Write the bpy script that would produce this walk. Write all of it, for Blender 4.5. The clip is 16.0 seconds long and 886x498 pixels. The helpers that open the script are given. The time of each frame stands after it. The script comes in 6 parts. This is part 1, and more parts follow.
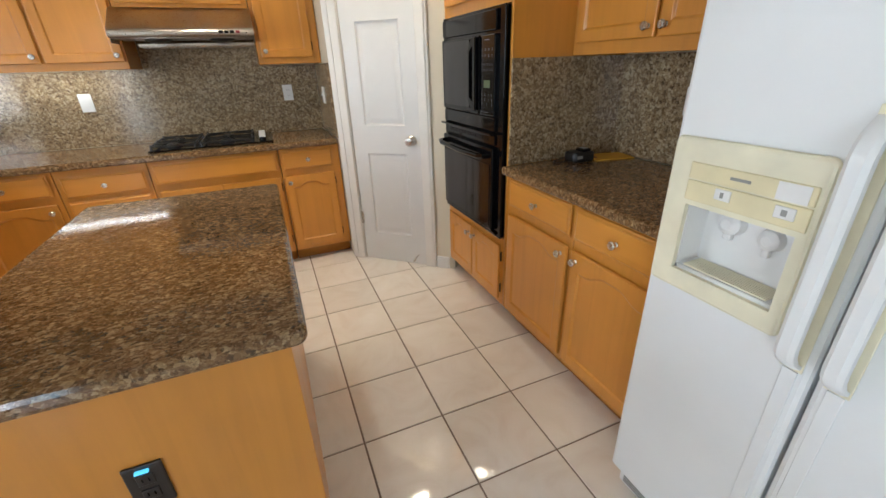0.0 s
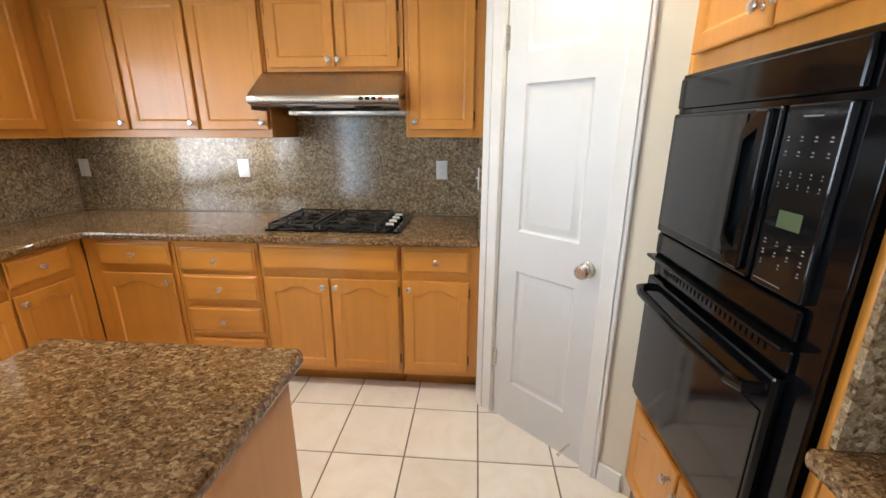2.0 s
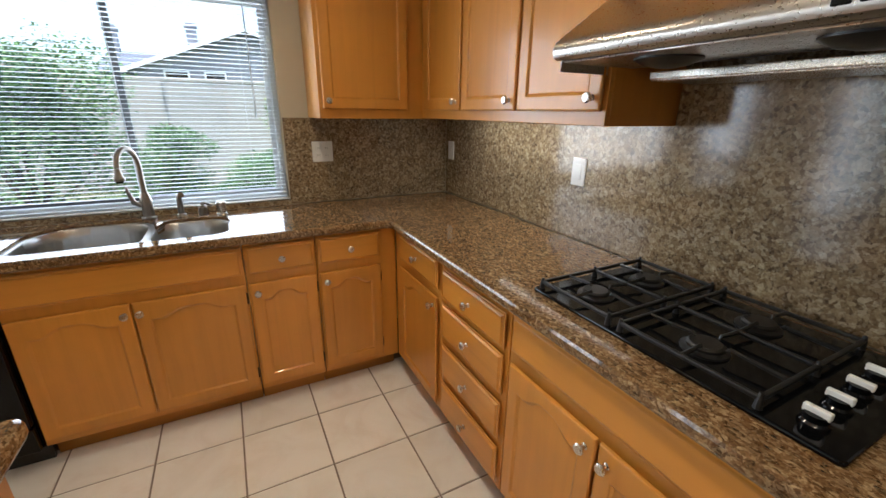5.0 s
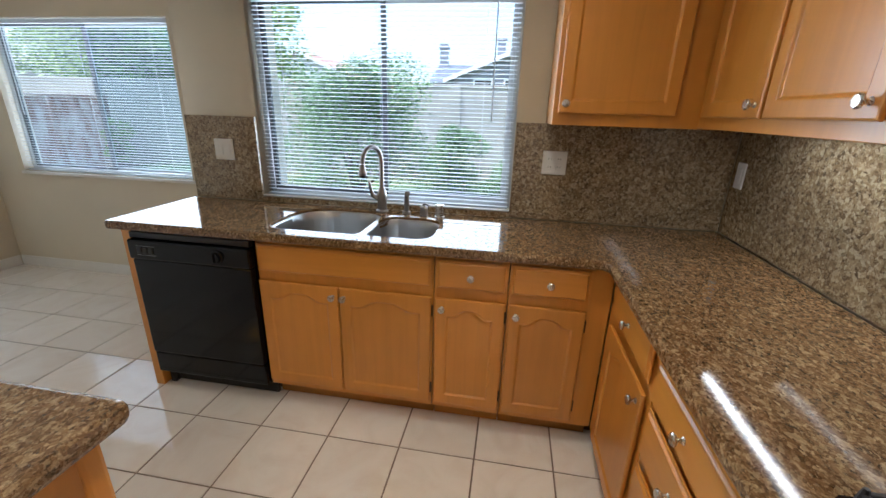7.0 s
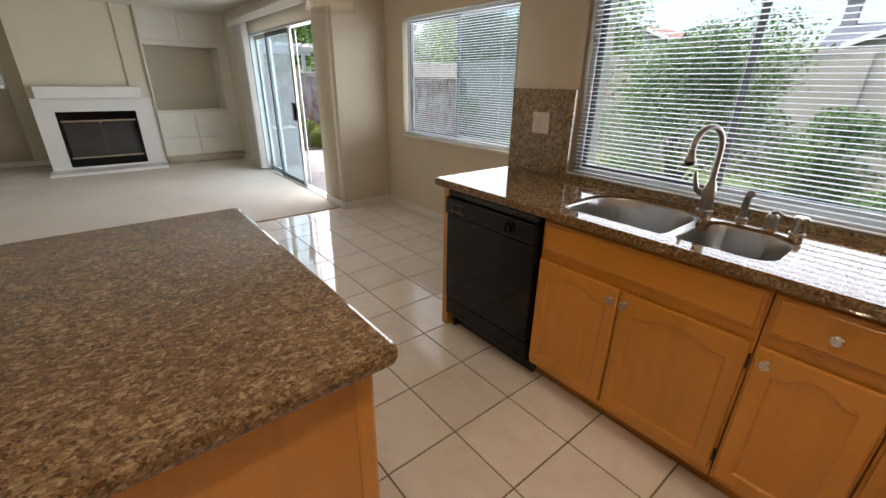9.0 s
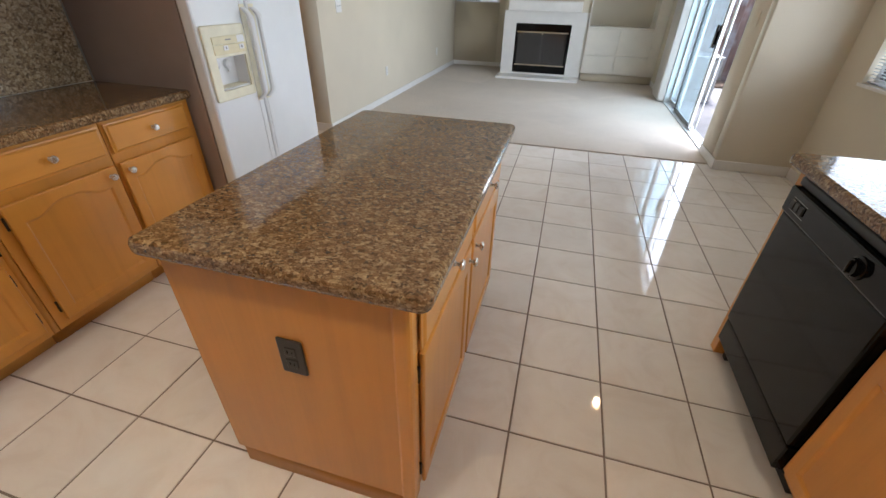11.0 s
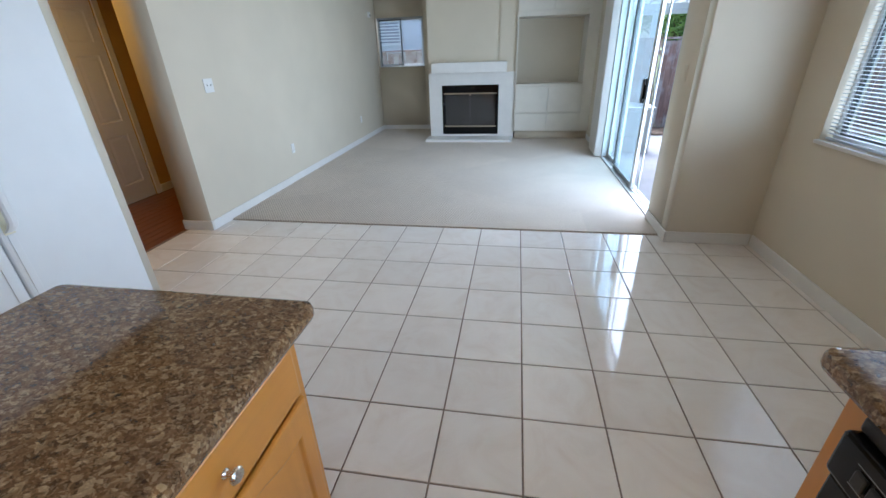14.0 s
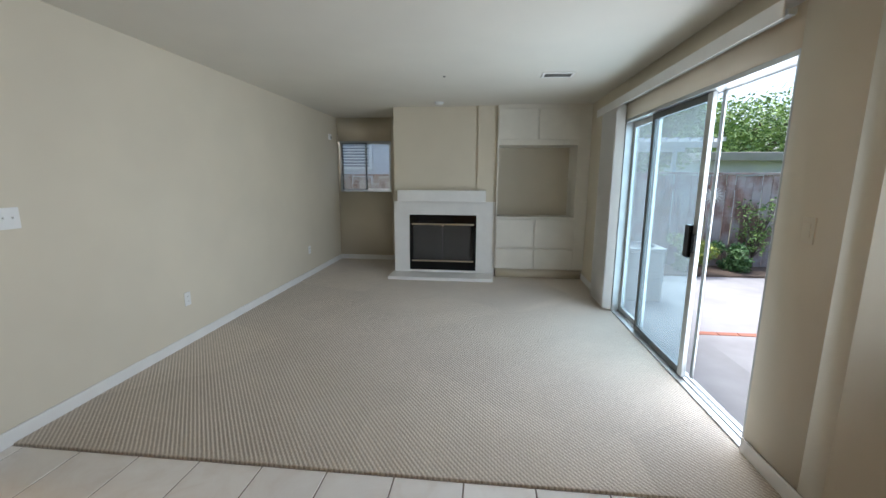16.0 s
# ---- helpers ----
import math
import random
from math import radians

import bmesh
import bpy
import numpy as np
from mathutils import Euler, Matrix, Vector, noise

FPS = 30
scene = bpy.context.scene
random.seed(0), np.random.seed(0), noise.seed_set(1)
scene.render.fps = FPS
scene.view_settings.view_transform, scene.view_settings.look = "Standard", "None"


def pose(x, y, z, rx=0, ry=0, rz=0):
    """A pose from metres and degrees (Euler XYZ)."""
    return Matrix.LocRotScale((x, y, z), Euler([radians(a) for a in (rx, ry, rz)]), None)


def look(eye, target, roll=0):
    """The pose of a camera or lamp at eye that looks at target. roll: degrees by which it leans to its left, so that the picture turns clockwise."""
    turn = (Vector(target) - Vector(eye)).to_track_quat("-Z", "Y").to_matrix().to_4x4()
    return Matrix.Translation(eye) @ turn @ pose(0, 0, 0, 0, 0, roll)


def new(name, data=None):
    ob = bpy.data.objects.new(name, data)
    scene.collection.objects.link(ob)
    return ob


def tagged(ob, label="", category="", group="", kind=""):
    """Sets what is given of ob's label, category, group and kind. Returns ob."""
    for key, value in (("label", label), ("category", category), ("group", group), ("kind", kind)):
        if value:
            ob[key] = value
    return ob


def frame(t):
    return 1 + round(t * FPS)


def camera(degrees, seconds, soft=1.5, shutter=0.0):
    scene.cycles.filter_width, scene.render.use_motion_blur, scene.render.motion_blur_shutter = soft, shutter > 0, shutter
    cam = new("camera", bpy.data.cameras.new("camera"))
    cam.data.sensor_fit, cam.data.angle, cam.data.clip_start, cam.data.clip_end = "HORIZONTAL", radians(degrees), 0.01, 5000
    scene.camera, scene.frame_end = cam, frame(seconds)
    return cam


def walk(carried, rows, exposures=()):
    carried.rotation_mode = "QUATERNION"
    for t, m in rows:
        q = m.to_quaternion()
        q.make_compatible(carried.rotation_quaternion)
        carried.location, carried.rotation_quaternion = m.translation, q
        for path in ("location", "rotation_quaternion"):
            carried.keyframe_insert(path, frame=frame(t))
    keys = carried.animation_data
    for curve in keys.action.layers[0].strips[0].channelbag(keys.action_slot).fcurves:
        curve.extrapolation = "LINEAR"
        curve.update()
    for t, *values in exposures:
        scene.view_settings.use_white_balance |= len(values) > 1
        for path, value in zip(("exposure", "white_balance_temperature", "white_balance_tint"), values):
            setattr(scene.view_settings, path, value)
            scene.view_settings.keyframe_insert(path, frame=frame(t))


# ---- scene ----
cam = camera(95.2, 16.0)
PATH = [
    (0, (0.215, 0.279, 1.377), (0.901, 1.962, 0.543), -2.0),
    (0.5, (0.279, 0.589, 1.389), (0.724, 2.387, 0.636), -1.9),
    (1, (0.394, 0.848, 1.414), (0.619, 2.727, 0.764), -1.2),
    (1.5, (0.55, 1.075, 1.44), (0.591, 2.985, 0.85), -0.2),
    (2, (0.635, 1.334, 1.442), (0.482, 3.247, 0.883), 0.1),
    (2.5, (0.671, 1.568, 1.449), (0.243, 3.448, 0.915), 0.3),
    (3, (0.74, 1.782, 1.458), (0.003, 3.561, 0.918), 0.8),
    (3.5, (0.724, 1.973, 1.441), (-0.295, 3.601, 0.882), 1.0),
    (4, (0.645, 2.226, 1.439), (-0.629, 3.649, 0.845), 1.3),
    (6.3, (0.084, 2.85, 1.442), (-1.809, 2.954, 0.806), 1.1),
    (6.5, (0.063, 2.868, 1.442), (-1.834, 2.863, 0.808), 1.5),
    (7, (0.027, 2.898, 1.444), (-1.841, 2.599, 0.796), 1.7),
    (7.5, (0.035, 2.897, 1.435), (-1.764, 2.315, 0.784), 1.9),
    (8, (0.049, 2.88, 1.431), (-1.621, 2.012, 0.755), 1.6),
    (8.5, (0.0, 2.864, 1.418), (-1.467, 1.701, 0.711), 1.4),
    (9, (-0.13, 2.802, 1.404), (-1.307, 1.375, 0.643), 1.0),
    (9.5, (-0.3, 2.778, 1.413), (-1.101, 1.158, 0.555), 0.6),
    (10, (-0.458, 2.815, 1.401), (-0.821, 1.091, 0.455), 0.8),
    (10.2, (-0.497, 2.82, 1.399), (-0.702, 1.09, 0.418), 1.2),
    (12.3, (-0.902, 2.552, 1.363), (0.08, 1.248, 0.208), -0.7),
    (12.5, (-0.91, 2.512, 1.364), (0.059, 1.192, 0.214), -0.8),
    (13, (-0.891, 2.289, 1.355), (-0.112, 0.812, 0.255), -0.7),
    (13.5, (-0.902, 2.026, 1.381), (-0.384, 0.372, 0.383), -1.4),
    (14, (-0.94, 1.73, 1.415), (-0.615, -0.04, 0.543), -2.0),
    (14.5, (-0.908, 1.385, 1.416), (-0.667, -0.459, 0.678), -2.0),
    (15, (-0.839, 0.945, 1.436), (-0.635, -0.958, 0.857), -0.9),
    (15.5, (-0.843, 0.525, 1.447), (-0.626, -1.417, 1.021), -0.2),
    (16, (-0.758, 0.144, 1.448), (-0.555, -1.814, 1.098), 0.3),
]
EXPOSURE = [
    (0, 2.3, 5900, 10), (1, 2.72, 5600, 9), (2, 2.6, 5700, 10), (2.5, 2.6, 5820, 10), (3, 2.26, 5950, 10), (4, 2.12, 6150, 11), (6.5, 2.12, 5300, 9), (8, 1.88, 6150, 13), (9, 1.72, 6550, 15),
    (10, 1.86, 6350, 15), (12.5, 2.2, 5250, 10), (13.5, 2.12, 5150, 10), (14.5, 1.88, 5350, 10), (15, 1.66, 5500, 9), (16, 1.55, 5850, 10),
]
walk(cam, [(t, look(eye, target, roll)) for t, eye, target, roll in PATH], EXPOSURE)

# ---- light ----
world = bpy.data.worlds.new("overcast_sky")
scene.world = world
world.use_nodes = True
wn = world.node_tree.nodes
sky = wn.new("ShaderNodeTexSky")
sky.sky_type = "NISHITA"
sky.sun_disc = False
sky.sun_elevation = radians(65)
sky.sun_rotation = radians(160)
sky.air_density, sky.dust_density, sky.ozone_density = 1.0, 4.0, 1.0
wn["Background"].inputs["Strength"].default_value = 0.14
world.node_tree.links.new(sky.outputs[0], wn["Background"].inputs["Color"])

sun_data = bpy.data.lights.new("sun", "SUN")
sun_data.energy, sun_data.angle, sun_data.color = 2.4, radians(40), (1.0, 0.97, 0.93)
sun = new("sun", sun_data)
sun.matrix_basis = look((3.2, -8.8, 20), (0, 0, 0))


def area_lamp(name, eye, target, size, size_y, power, colour, portal=False):
    data = bpy.data.lights.new(name, "AREA")
    data.shape, data.size, data.size_y = "RECTANGLE", size, size_y
    data.energy, data.color = power, colour
    data.cycles.is_portal = portal
    ob = new(name, data)
    ob.matrix_basis = look(eye, target)
    return ob


DAY = (0.92, 0.97, 1.0)
WARM = (1.0, 0.82, 0.56)
area_lamp("sky_window_sink", (-2.33, 2.195, 1.47), (0, 2.195, 1.47), 1.4, 1.04, 1, DAY, True)
area_lamp("sky_window_nook", (-2.98, -0.32, 1.44), (0, -0.32, 1.44), 1.54, 1.12, 1, DAY, True)
area_lamp("sky_sliding_door", (-2.34, -3.13, 1.02), (0, -3.13, 1.02), 2.3, 2.0, 1, DAY, True)
area_lamp("sky_window_far", (1.3, -6.9, 1.62), (1.3, 0, 1.62), 0.9, 0.85, 1, DAY, True)


def can_lamp(name, x, y, power, colour=WARM, radius=0.02, z=2.45, spread=150):
    data = bpy.data.lights.new(name, "AREA")
    data.shape, data.size, data.energy, data.color = "DISK", radius * 2, power, colour
    data.spread = radians(spread)
    ob = new(name, data)
    ob.matrix_basis = look((x, y, z), (x, y + 0.0001, 0))
    return ob


# the sky's light, standing in each opening
area_lamp("sky_in_sink_window", (-2.195, 2.195, 1.47), (0, 2.195, 1.42), 1.34, 0.98, 7, DAY)
area_lamp("sky_in_nook_window", (-2.845, -0.32, 1.44), (0, -0.32, 1.40), 1.48, 1.06, 8.5, DAY)
area_lamp("sky_in_patio_door", (-2.295, -3.13, 1.02), (0, -3.13, 0.97), 2.2, 1.9, 19, DAY)

# The can at x 0.90 is unseen, added to brighten the right side.
CANS = [(-1.12, 2.76), (-0.11, 2.75), (0.90, 2.74)]
for cx, cy in CANS:
    can_lamp("can_light_lamp", cx, cy, 1.7, radius=0.06)
bulb_data = bpy.data.lights.new("pendant_lamp", "POINT")
bulb_data.energy, bulb_data.shadow_soft_size, bulb_data.color = 1.1, 0.034, (1.0, 0.72, 0.40)
bulb = new("pendant_lamp_light", bulb_data)
bulb.location = (-1.46, 0.0, 1.855)
can_lamp("hall_lamp", 2.7, -1.3, 1.9, (1.0, 0.5, 0.07), 0.1, 2.39)
area_lamp("under_cabinet_lamp", (-1.1, 3.79, 1.421), (-1.1, 3.86, 0.9), 1.0, 0.044, 0.62, (1.0, 0.97, 0.88))


# ---- materials ----
class Nodes:
    """Short hand for building one material's node tree."""

    def __init__(self, name):
        self.m = bpy.data.materials.new(name)
        self.m.use_nodes = True
        self.t = self.m.node_tree
        self.b = self.t.nodes["Principled BSDF"]

    def add(self, kind, **values):
        n = self.t.nodes.new(kind)
        for key, v in values.items():
            if key in n.inputs:
                n.inputs[key].default_value = v
        return n

    def link(self, a, b):
        self.t.links.new(a, b)

    def coords(self, scale=(1, 1, 1), shuffle=False):
        tc = self.t.nodes.new("ShaderNodeTexCoord")
        mp = self.t.nodes.new("ShaderNodeMapping")
        mp.inputs["Scale"].default_value = scale
        self.link(tc.outputs["Object"], mp.inputs["Vector"])
        if shuffle:
            info = self.t.nodes.new("ShaderNodeObjectInfo")
            vm = self.t.nodes.new("ShaderNodeVectorMath")
            vm.operation = "MULTIPLY"
            vm.inputs[1].default_value = (37.0, 53.0, 71.0)
            self.link(info.outputs["Random"], vm.inputs[0])
            self.link(vm.outputs[0], mp.inputs["Location"])
        return mp.outputs[0]

    def noise(self, vec, scale, detail=4.0, rough=0.55, distort=0.0):
        n = self.add("ShaderNodeTexNoise", Scale=scale, Detail=detail, Roughness=rough, Distortion=distort)
        self.link(vec, n.inputs["Vector"])
        return n.outputs["Fac"]

    def ramp(self, fac, stops):
        r = self.t.nodes.new("ShaderNodeValToRGB")
        e = r.color_ramp.elements
        while len(e) < len(stops):
            e.new(0.5)
        for el, (p, c) in zip(e, stops):
            el.position = p
            el.color = (*c, 1)
        self.link(fac, r.inputs[0])
        return r.outputs[0]

    def mix(self, fac, a, b, kind="MIX"):
        n = self.t.nodes.new("ShaderNodeMix")
        n.data_type = "RGBA"
        n.blend_type = kind
        for v, k in ((fac, 0), (a, 6), (b, 7)):
            if hasattr(v, "links"):
                self.link(v, n.inputs[k])
            elif k == 0:
                n.inputs[0].default_value = v
            else:
                n.inputs[k].default_value = (*v, 1)
        return n.outputs[2]

    def span(self, fac, lo, hi):
        n = self.t.nodes.new("ShaderNodeMapRange")
        n.inputs["To Min"].default_value, n.inputs["To Max"].default_value = lo, hi
        self.link(fac, n.inputs["Value"])
        return n.outputs[0]

    def bump(self, height, strength, distance):
        n = self.add("ShaderNodeBump", Strength=strength, Distance=distance)
        self.link(height, n.inputs["Height"])
        self.link(n.outputs[0], self.b.inputs["Normal"])

    def base(self, v):
        if hasattr(v, "links"):
            self.link(v, self.b.inputs["Base Color"])
        else:
            self.b.inputs["Base Color"].default_value = (*v, 1)

    def rough(self, v):
        if hasattr(v, "links"):
            self.link(v, self.b.inputs["Roughness"])
        else:
            self.b.inputs["Roughness"].default_value = v


def dim(c, k):
    return tuple(v * k for v in c)


def surface(name, colour, rough=0.5, metal=0.0, vary=0.08, scale=6.0, fine=90.0, bump=0.05, depth=0.001, coat=0.0, shuffle=False):
    """Paint, plastic or metal with faint stains and a fine relief."""
    n = Nodes(name)
    v = n.coords(shuffle=shuffle)
    big, small = n.noise(v, scale, 3), n.noise(v, fine, 3)
    c = n.ramp(big, [(0.3, dim(colour, 1 - vary)), (0.7, dim(colour, 1 + vary * 0.5))])
    n.base(c)
    n.rough(n.span(small, max(rough - 0.06, 0.02), min(rough + 0.08, 1)))
    n.b.inputs["Metallic"].default_value = metal
    n.b.inputs["Coat Weight"].default_value = coat
    if bump:
        n.bump(small, bump, depth)
    return n.m


def wood(name, colour, axis, rough=0.34, coat=0.35):
    """Clear-finished maple: long soft grain, blotches and pores."""
    n = Nodes(name)
    along = {"x": (1.2, 26, 26), "y": (26, 1.2, 26), "z": (26, 26, 1.2), "h": (1.2, 1.2, 30)}[axis]
    v = n.coords(along, True)
    w = n.coords((1, 1, 1), True)
    grain = n.noise(v, 1.0, 5, 0.6, 0.6)
    pore = n.noise(v, 5.0, 3, 0.6)
    blotch = n.noise(w, 3.5, 3, 0.5, 0.4)
    c = n.ramp(grain, [(0.25, dim(colour, 0.86)), (0.5, colour), (0.78, dim(colour, 1.1))])
    c = n.mix(0.35, c, n.ramp(blotch, [(0.3, dim(colour, 0.82)), (0.7, dim(colour, 1.14))]))
    info = n.t.nodes.new("ShaderNodeObjectInfo")
    tone = n.span(info.outputs["Random"], 0.93, 1.07)
    hsv = n.t.nodes.new("ShaderNodeHueSaturation")
    n.link(c, hsv.inputs["Color"])
    n.link(tone, hsv.inputs["Value"])
    n.base(hsv.outputs[0])
    n.rough(n.span(blotch, rough - 0.07, rough + 0.1))
    n.b.inputs["Coat Weight"].default_value = coat
    n.b.inputs["Coat Roughness"].default_value = 0.16
    n.bump(pore, 0.05, 0.001)
    return n.m


def granite(name, stops, streak=(0.8, 1.5, 1.3), scale=1.0, rough=0.04):
    """Polished granite: interlocked crystals, drifting mineral clouds and dark veins between them."""
    n = Nodes(name)
    v = n.coords(streak)
    warp = n.add("ShaderNodeTexNoise", Scale=24.0 * scale, Detail=4.0)
    n.link(v, warp.inputs["Vector"])
    off = n.t.nodes.new("ShaderNodeVectorMath")
    off.operation = "MULTIPLY_ADD"
    off.inputs[1].default_value = (0.02, 0.02, 0.02)
    n.link(warp.outputs["Color"], off.inputs[0])
    n.link(v, off.inputs[2])

    def crystal(size):
        cell = n.add("ShaderNodeTexVoronoi", Scale=size * scale, Randomness=1.0)
        n.link(off.outputs[0], cell.inputs["Vector"])
        sep = n.t.nodes.new("ShaderNodeSeparateColor")
        n.link(cell.outputs["Color"], sep.inputs[0])
        return sep.outputs

    big, small = crystal(62.0), crystal(135.0)
    places = (0.0, 0.2, 0.45, 0.72, 0.93)
    a = n.ramp(big[0], list(zip(places, stops)))
    b = n.ramp(small[1], list(zip(places, stops)))
    c = n.mix(n.span(n.noise(v, 9.0 * scale, 4, 0.6), 0.05, 0.75), a, b)
    cloud = n.noise(off.outputs[0], 11.0 * scale, 5, 0.62, 0.5)
    c = n.mix(0.75, c, n.ramp(cloud, [(0.3, (0.68, 0.64, 0.62)), (0.5, (0.98, 0.96, 0.94)), (0.72, (1.22, 1.2, 1.14))]), "MULTIPLY")
    vein = n.noise(off.outputs[0], 40.0 * scale, 5, 0.65, 0.3)
    c = n.mix(n.ramp(vein, [(0.34, (0.55, 0.55, 0.55)), (0.43, (0, 0, 0))]), c, stops[0])
    n.base(c)
    n.rough(n.span(cloud, rough, rough + 0.06))
    n.b.inputs["Specular IOR Level"].default_value = 0.6
    n.bump(vein, 0.015, 0.0006)
    return n.m


MAPLE = (0.60, 0.257, 0.034)
M_WOOD_V = wood("maple_upright_grain", MAPLE, "z")
M_WOOD_H = wood("maple_level_grain", MAPLE, "h")
# Maple dimmed to 0.8: shade of the floor-level recesses put into its colour.
M_WOOD_SHADE = wood("maple_painted_shade", dim(MAPLE, 0.8), "z", 0.5, 0.1)
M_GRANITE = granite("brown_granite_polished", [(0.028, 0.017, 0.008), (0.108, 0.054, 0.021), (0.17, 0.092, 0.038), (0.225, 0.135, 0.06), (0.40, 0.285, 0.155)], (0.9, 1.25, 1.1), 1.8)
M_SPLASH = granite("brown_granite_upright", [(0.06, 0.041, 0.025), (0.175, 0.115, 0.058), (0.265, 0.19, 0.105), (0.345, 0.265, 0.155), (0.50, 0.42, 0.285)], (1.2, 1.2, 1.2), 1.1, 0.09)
M_WALL = surface("beige_wall_paint", (0.65, 0.59, 0.47), 0.72, vary=0.05, scale=1.3, fine=220, bump=0.25, depth=0.0015)
# Wall colour carries the yellow of the hall lamp's light.
M_HALL = surface("lamp_yellow_wall_paint", (0.52, 0.31, 0.055), 0.72, vary=0.05, scale=1.3, fine=220, bump=0.25, depth=0.0015)
M_CEIL = surface("ceiling_paint", (0.69, 0.66, 0.585), 0.85, vary=0.05, scale=1.0, fine=140, bump=0.3, depth=0.002)
M_TRIM = surface("white_trim_paint", (0.76, 0.75, 0.72), 0.42, vary=0.05, scale=5, fine=120, bump=0.06)
M_DOOR = surface("white_door_paint", (0.69, 0.695, 0.69), 0.38, vary=0.04, scale=4, fine=160, bump=0.05)
M_BUILTIN = surface("cream_cabinet_paint", (0.72, 0.69, 0.61), 0.5, vary=0.06, scale=4, fine=120, bump=0.06)
M_STEEL = surface("brushed_stainless_steel", (0.56, 0.52, 0.47), 0.28, 1.0, 0.08, 5, 160, 0.0)
M_SINK = surface("satin_sink_steel", (0.50, 0.485, 0.46), 0.3, 1.0, 0.06, 5, 200, 0.0)
M_NICKEL = surface("satin_nickel", (0.60, 0.57, 0.52), 0.26, 1.0, 0.06, 30, 300, 0.02)
M_FAUCET = surface("brushed_nickel_faucet", (0.34, 0.31, 0.275), 0.3, 1.0, 0.08, 30, 300, 0.02)
M_HINGE = surface("dark_bronze_hinge", (0.05, 0.035, 0.025), 0.4, 0.8, 0.15, 40, 300, 0.02)
M_BRASS = surface("brass_trim", (0.60, 0.53, 0.40), 0.3, 1.0, 0.12, 20, 200, 0.02)
M_BLACKGLASS = surface("black_oven_glass", (0.006, 0.006, 0.007), 0.06, 0.0, 0.2, 6, 60, 0.0)
M_BLACK = surface("black_enamel", (0.003, 0.0033, 0.004), 0.08, 0.0, 0.2, 8, 200, 0.03)
M_BLACKMATT = surface("black_cast_iron", (0.010, 0.010, 0.010), 0.38, 0.0, 0.3, 30, 260, 0.25)
M_DARKPLASTIC = surface("dark_brown_plastic", (0.022, 0.016, 0.013), 0.35, 0.0, 0.2, 30, 260, 0.05)
M_FRIDGE = surface("white_fridge_enamel", (0.79, 0.81, 0.81), 0.36, 0.0, 0.03, 4, 420, 0.12, 0.0008)
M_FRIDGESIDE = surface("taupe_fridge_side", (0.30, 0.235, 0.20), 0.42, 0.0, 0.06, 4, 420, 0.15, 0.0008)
M_CREAM = surface("yellowed_cream_plastic", (0.80, 0.765, 0.58), 0.42, 0.0, 0.1, 9, 260, 0.05)
M_CREAM2 = surface("yellow_control_plastic", (0.76, 0.69, 0.44), 0.42, 0.0, 0.08, 9, 260, 0.05)
M_PLATE = surface("white_switch_plastic", (0.78, 0.78, 0.76), 0.35, 0.0, 0.03, 9, 260, 0.03)
M_KEY = surface("dull_white_print", (0.22, 0.22, 0.22), 0.6, 0.0, 0.05, 30, 200, 0.0)
M_GREYMARK = surface("grey_print", (0.28, 0.28, 0.26), 0.6, 0.0, 0.05, 30, 200, 0.0)


def vinyl_material(name, dark, light, passed, share):
    """Thin white vinyl that lets some light through."""
    n = Nodes(name)
    v = n.coords()
    n.base(n.ramp(n.noise(v, 6.0), [(0.3, dark), (0.7, light)]))
    n.rough(0.4)
    soft = n.add("ShaderNodeBsdfTranslucent")
    soft.inputs[0].default_value = passed
    mixer = n.t.nodes.new("ShaderNodeMixShader")
    mixer.inputs[0].default_value = share
    n.link(n.b.outputs[0], mixer.inputs[1])
    n.link(soft.outputs[0], mixer.inputs[2])
    n.link(mixer.outputs[0], n.t.nodes["Material Output"].inputs[0])
    return n.m


M_SLAT = vinyl_material("white_blind_vinyl", (0.66, 0.68, 0.70), (0.71, 0.73, 0.75), (0.50, 0.54, 0.56, 1), 0.45)
M_VANE = vinyl_material("ivory_vane_vinyl", (0.80, 0.78, 0.74), (0.85, 0.83, 0.79), (0.74, 0.73, 0.70, 1), 0.4)
M_FRAME = surface("aluminium_frame", (0.56, 0.58, 0.58), 0.38, 0.7, 0.08, 8, 200, 0.04)
M_FRAMEDARK = surface("dark_aluminium_frame", (0.12, 0.13, 0.13), 0.4, 0.5, 0.1, 8, 200, 0.04)
M_RED = surface("red_plastic", (0.22, 0.015, 0.02), 0.4)
M_ENVELOPE = surface("yellow_paper", (0.75, 0.42, 0.04), 0.7, 0.0, 0.06, 20, 300, 0.05)
M_FIREBRICK = surface("sooty_firebox", (0.045, 0.042, 0.04), 0.85, 0.0, 0.35, 14, 120, 0.3)
M_MESH = surface("grey_fire_mesh", (0.19, 0.185, 0.18), 0.7, 0.3, 0.3, 20, 300, 0.3)
M_CONCRETE = surface("patio_concrete", (0.27, 0.26, 0.255), 0.85, 0.0, 0.22, 1.6, 60, 0.25, 0.003)
M_REDBRICK = surface("red_brick_strip", (0.34, 0.13, 0.08), 0.85, 0.0, 0.25, 6, 90, 0.3, 0.003)
M_STUCCO = surface("pale_garden_wall", (0.38, 0.35, 0.30), 0.9, 0.0, 0.16, 0.9, 40, 0.3, 0.005)
M_SIDING = surface("grey_house_siding", (0.24, 0.24, 0.26), 0.8, 0.0, 0.08, 0.8, 30, 0.1)
M_SIDINGW = surface("white_house_siding", (0.58, 0.58, 0.58), 0.8, 0.0, 0.08, 0.8, 30, 0.1)
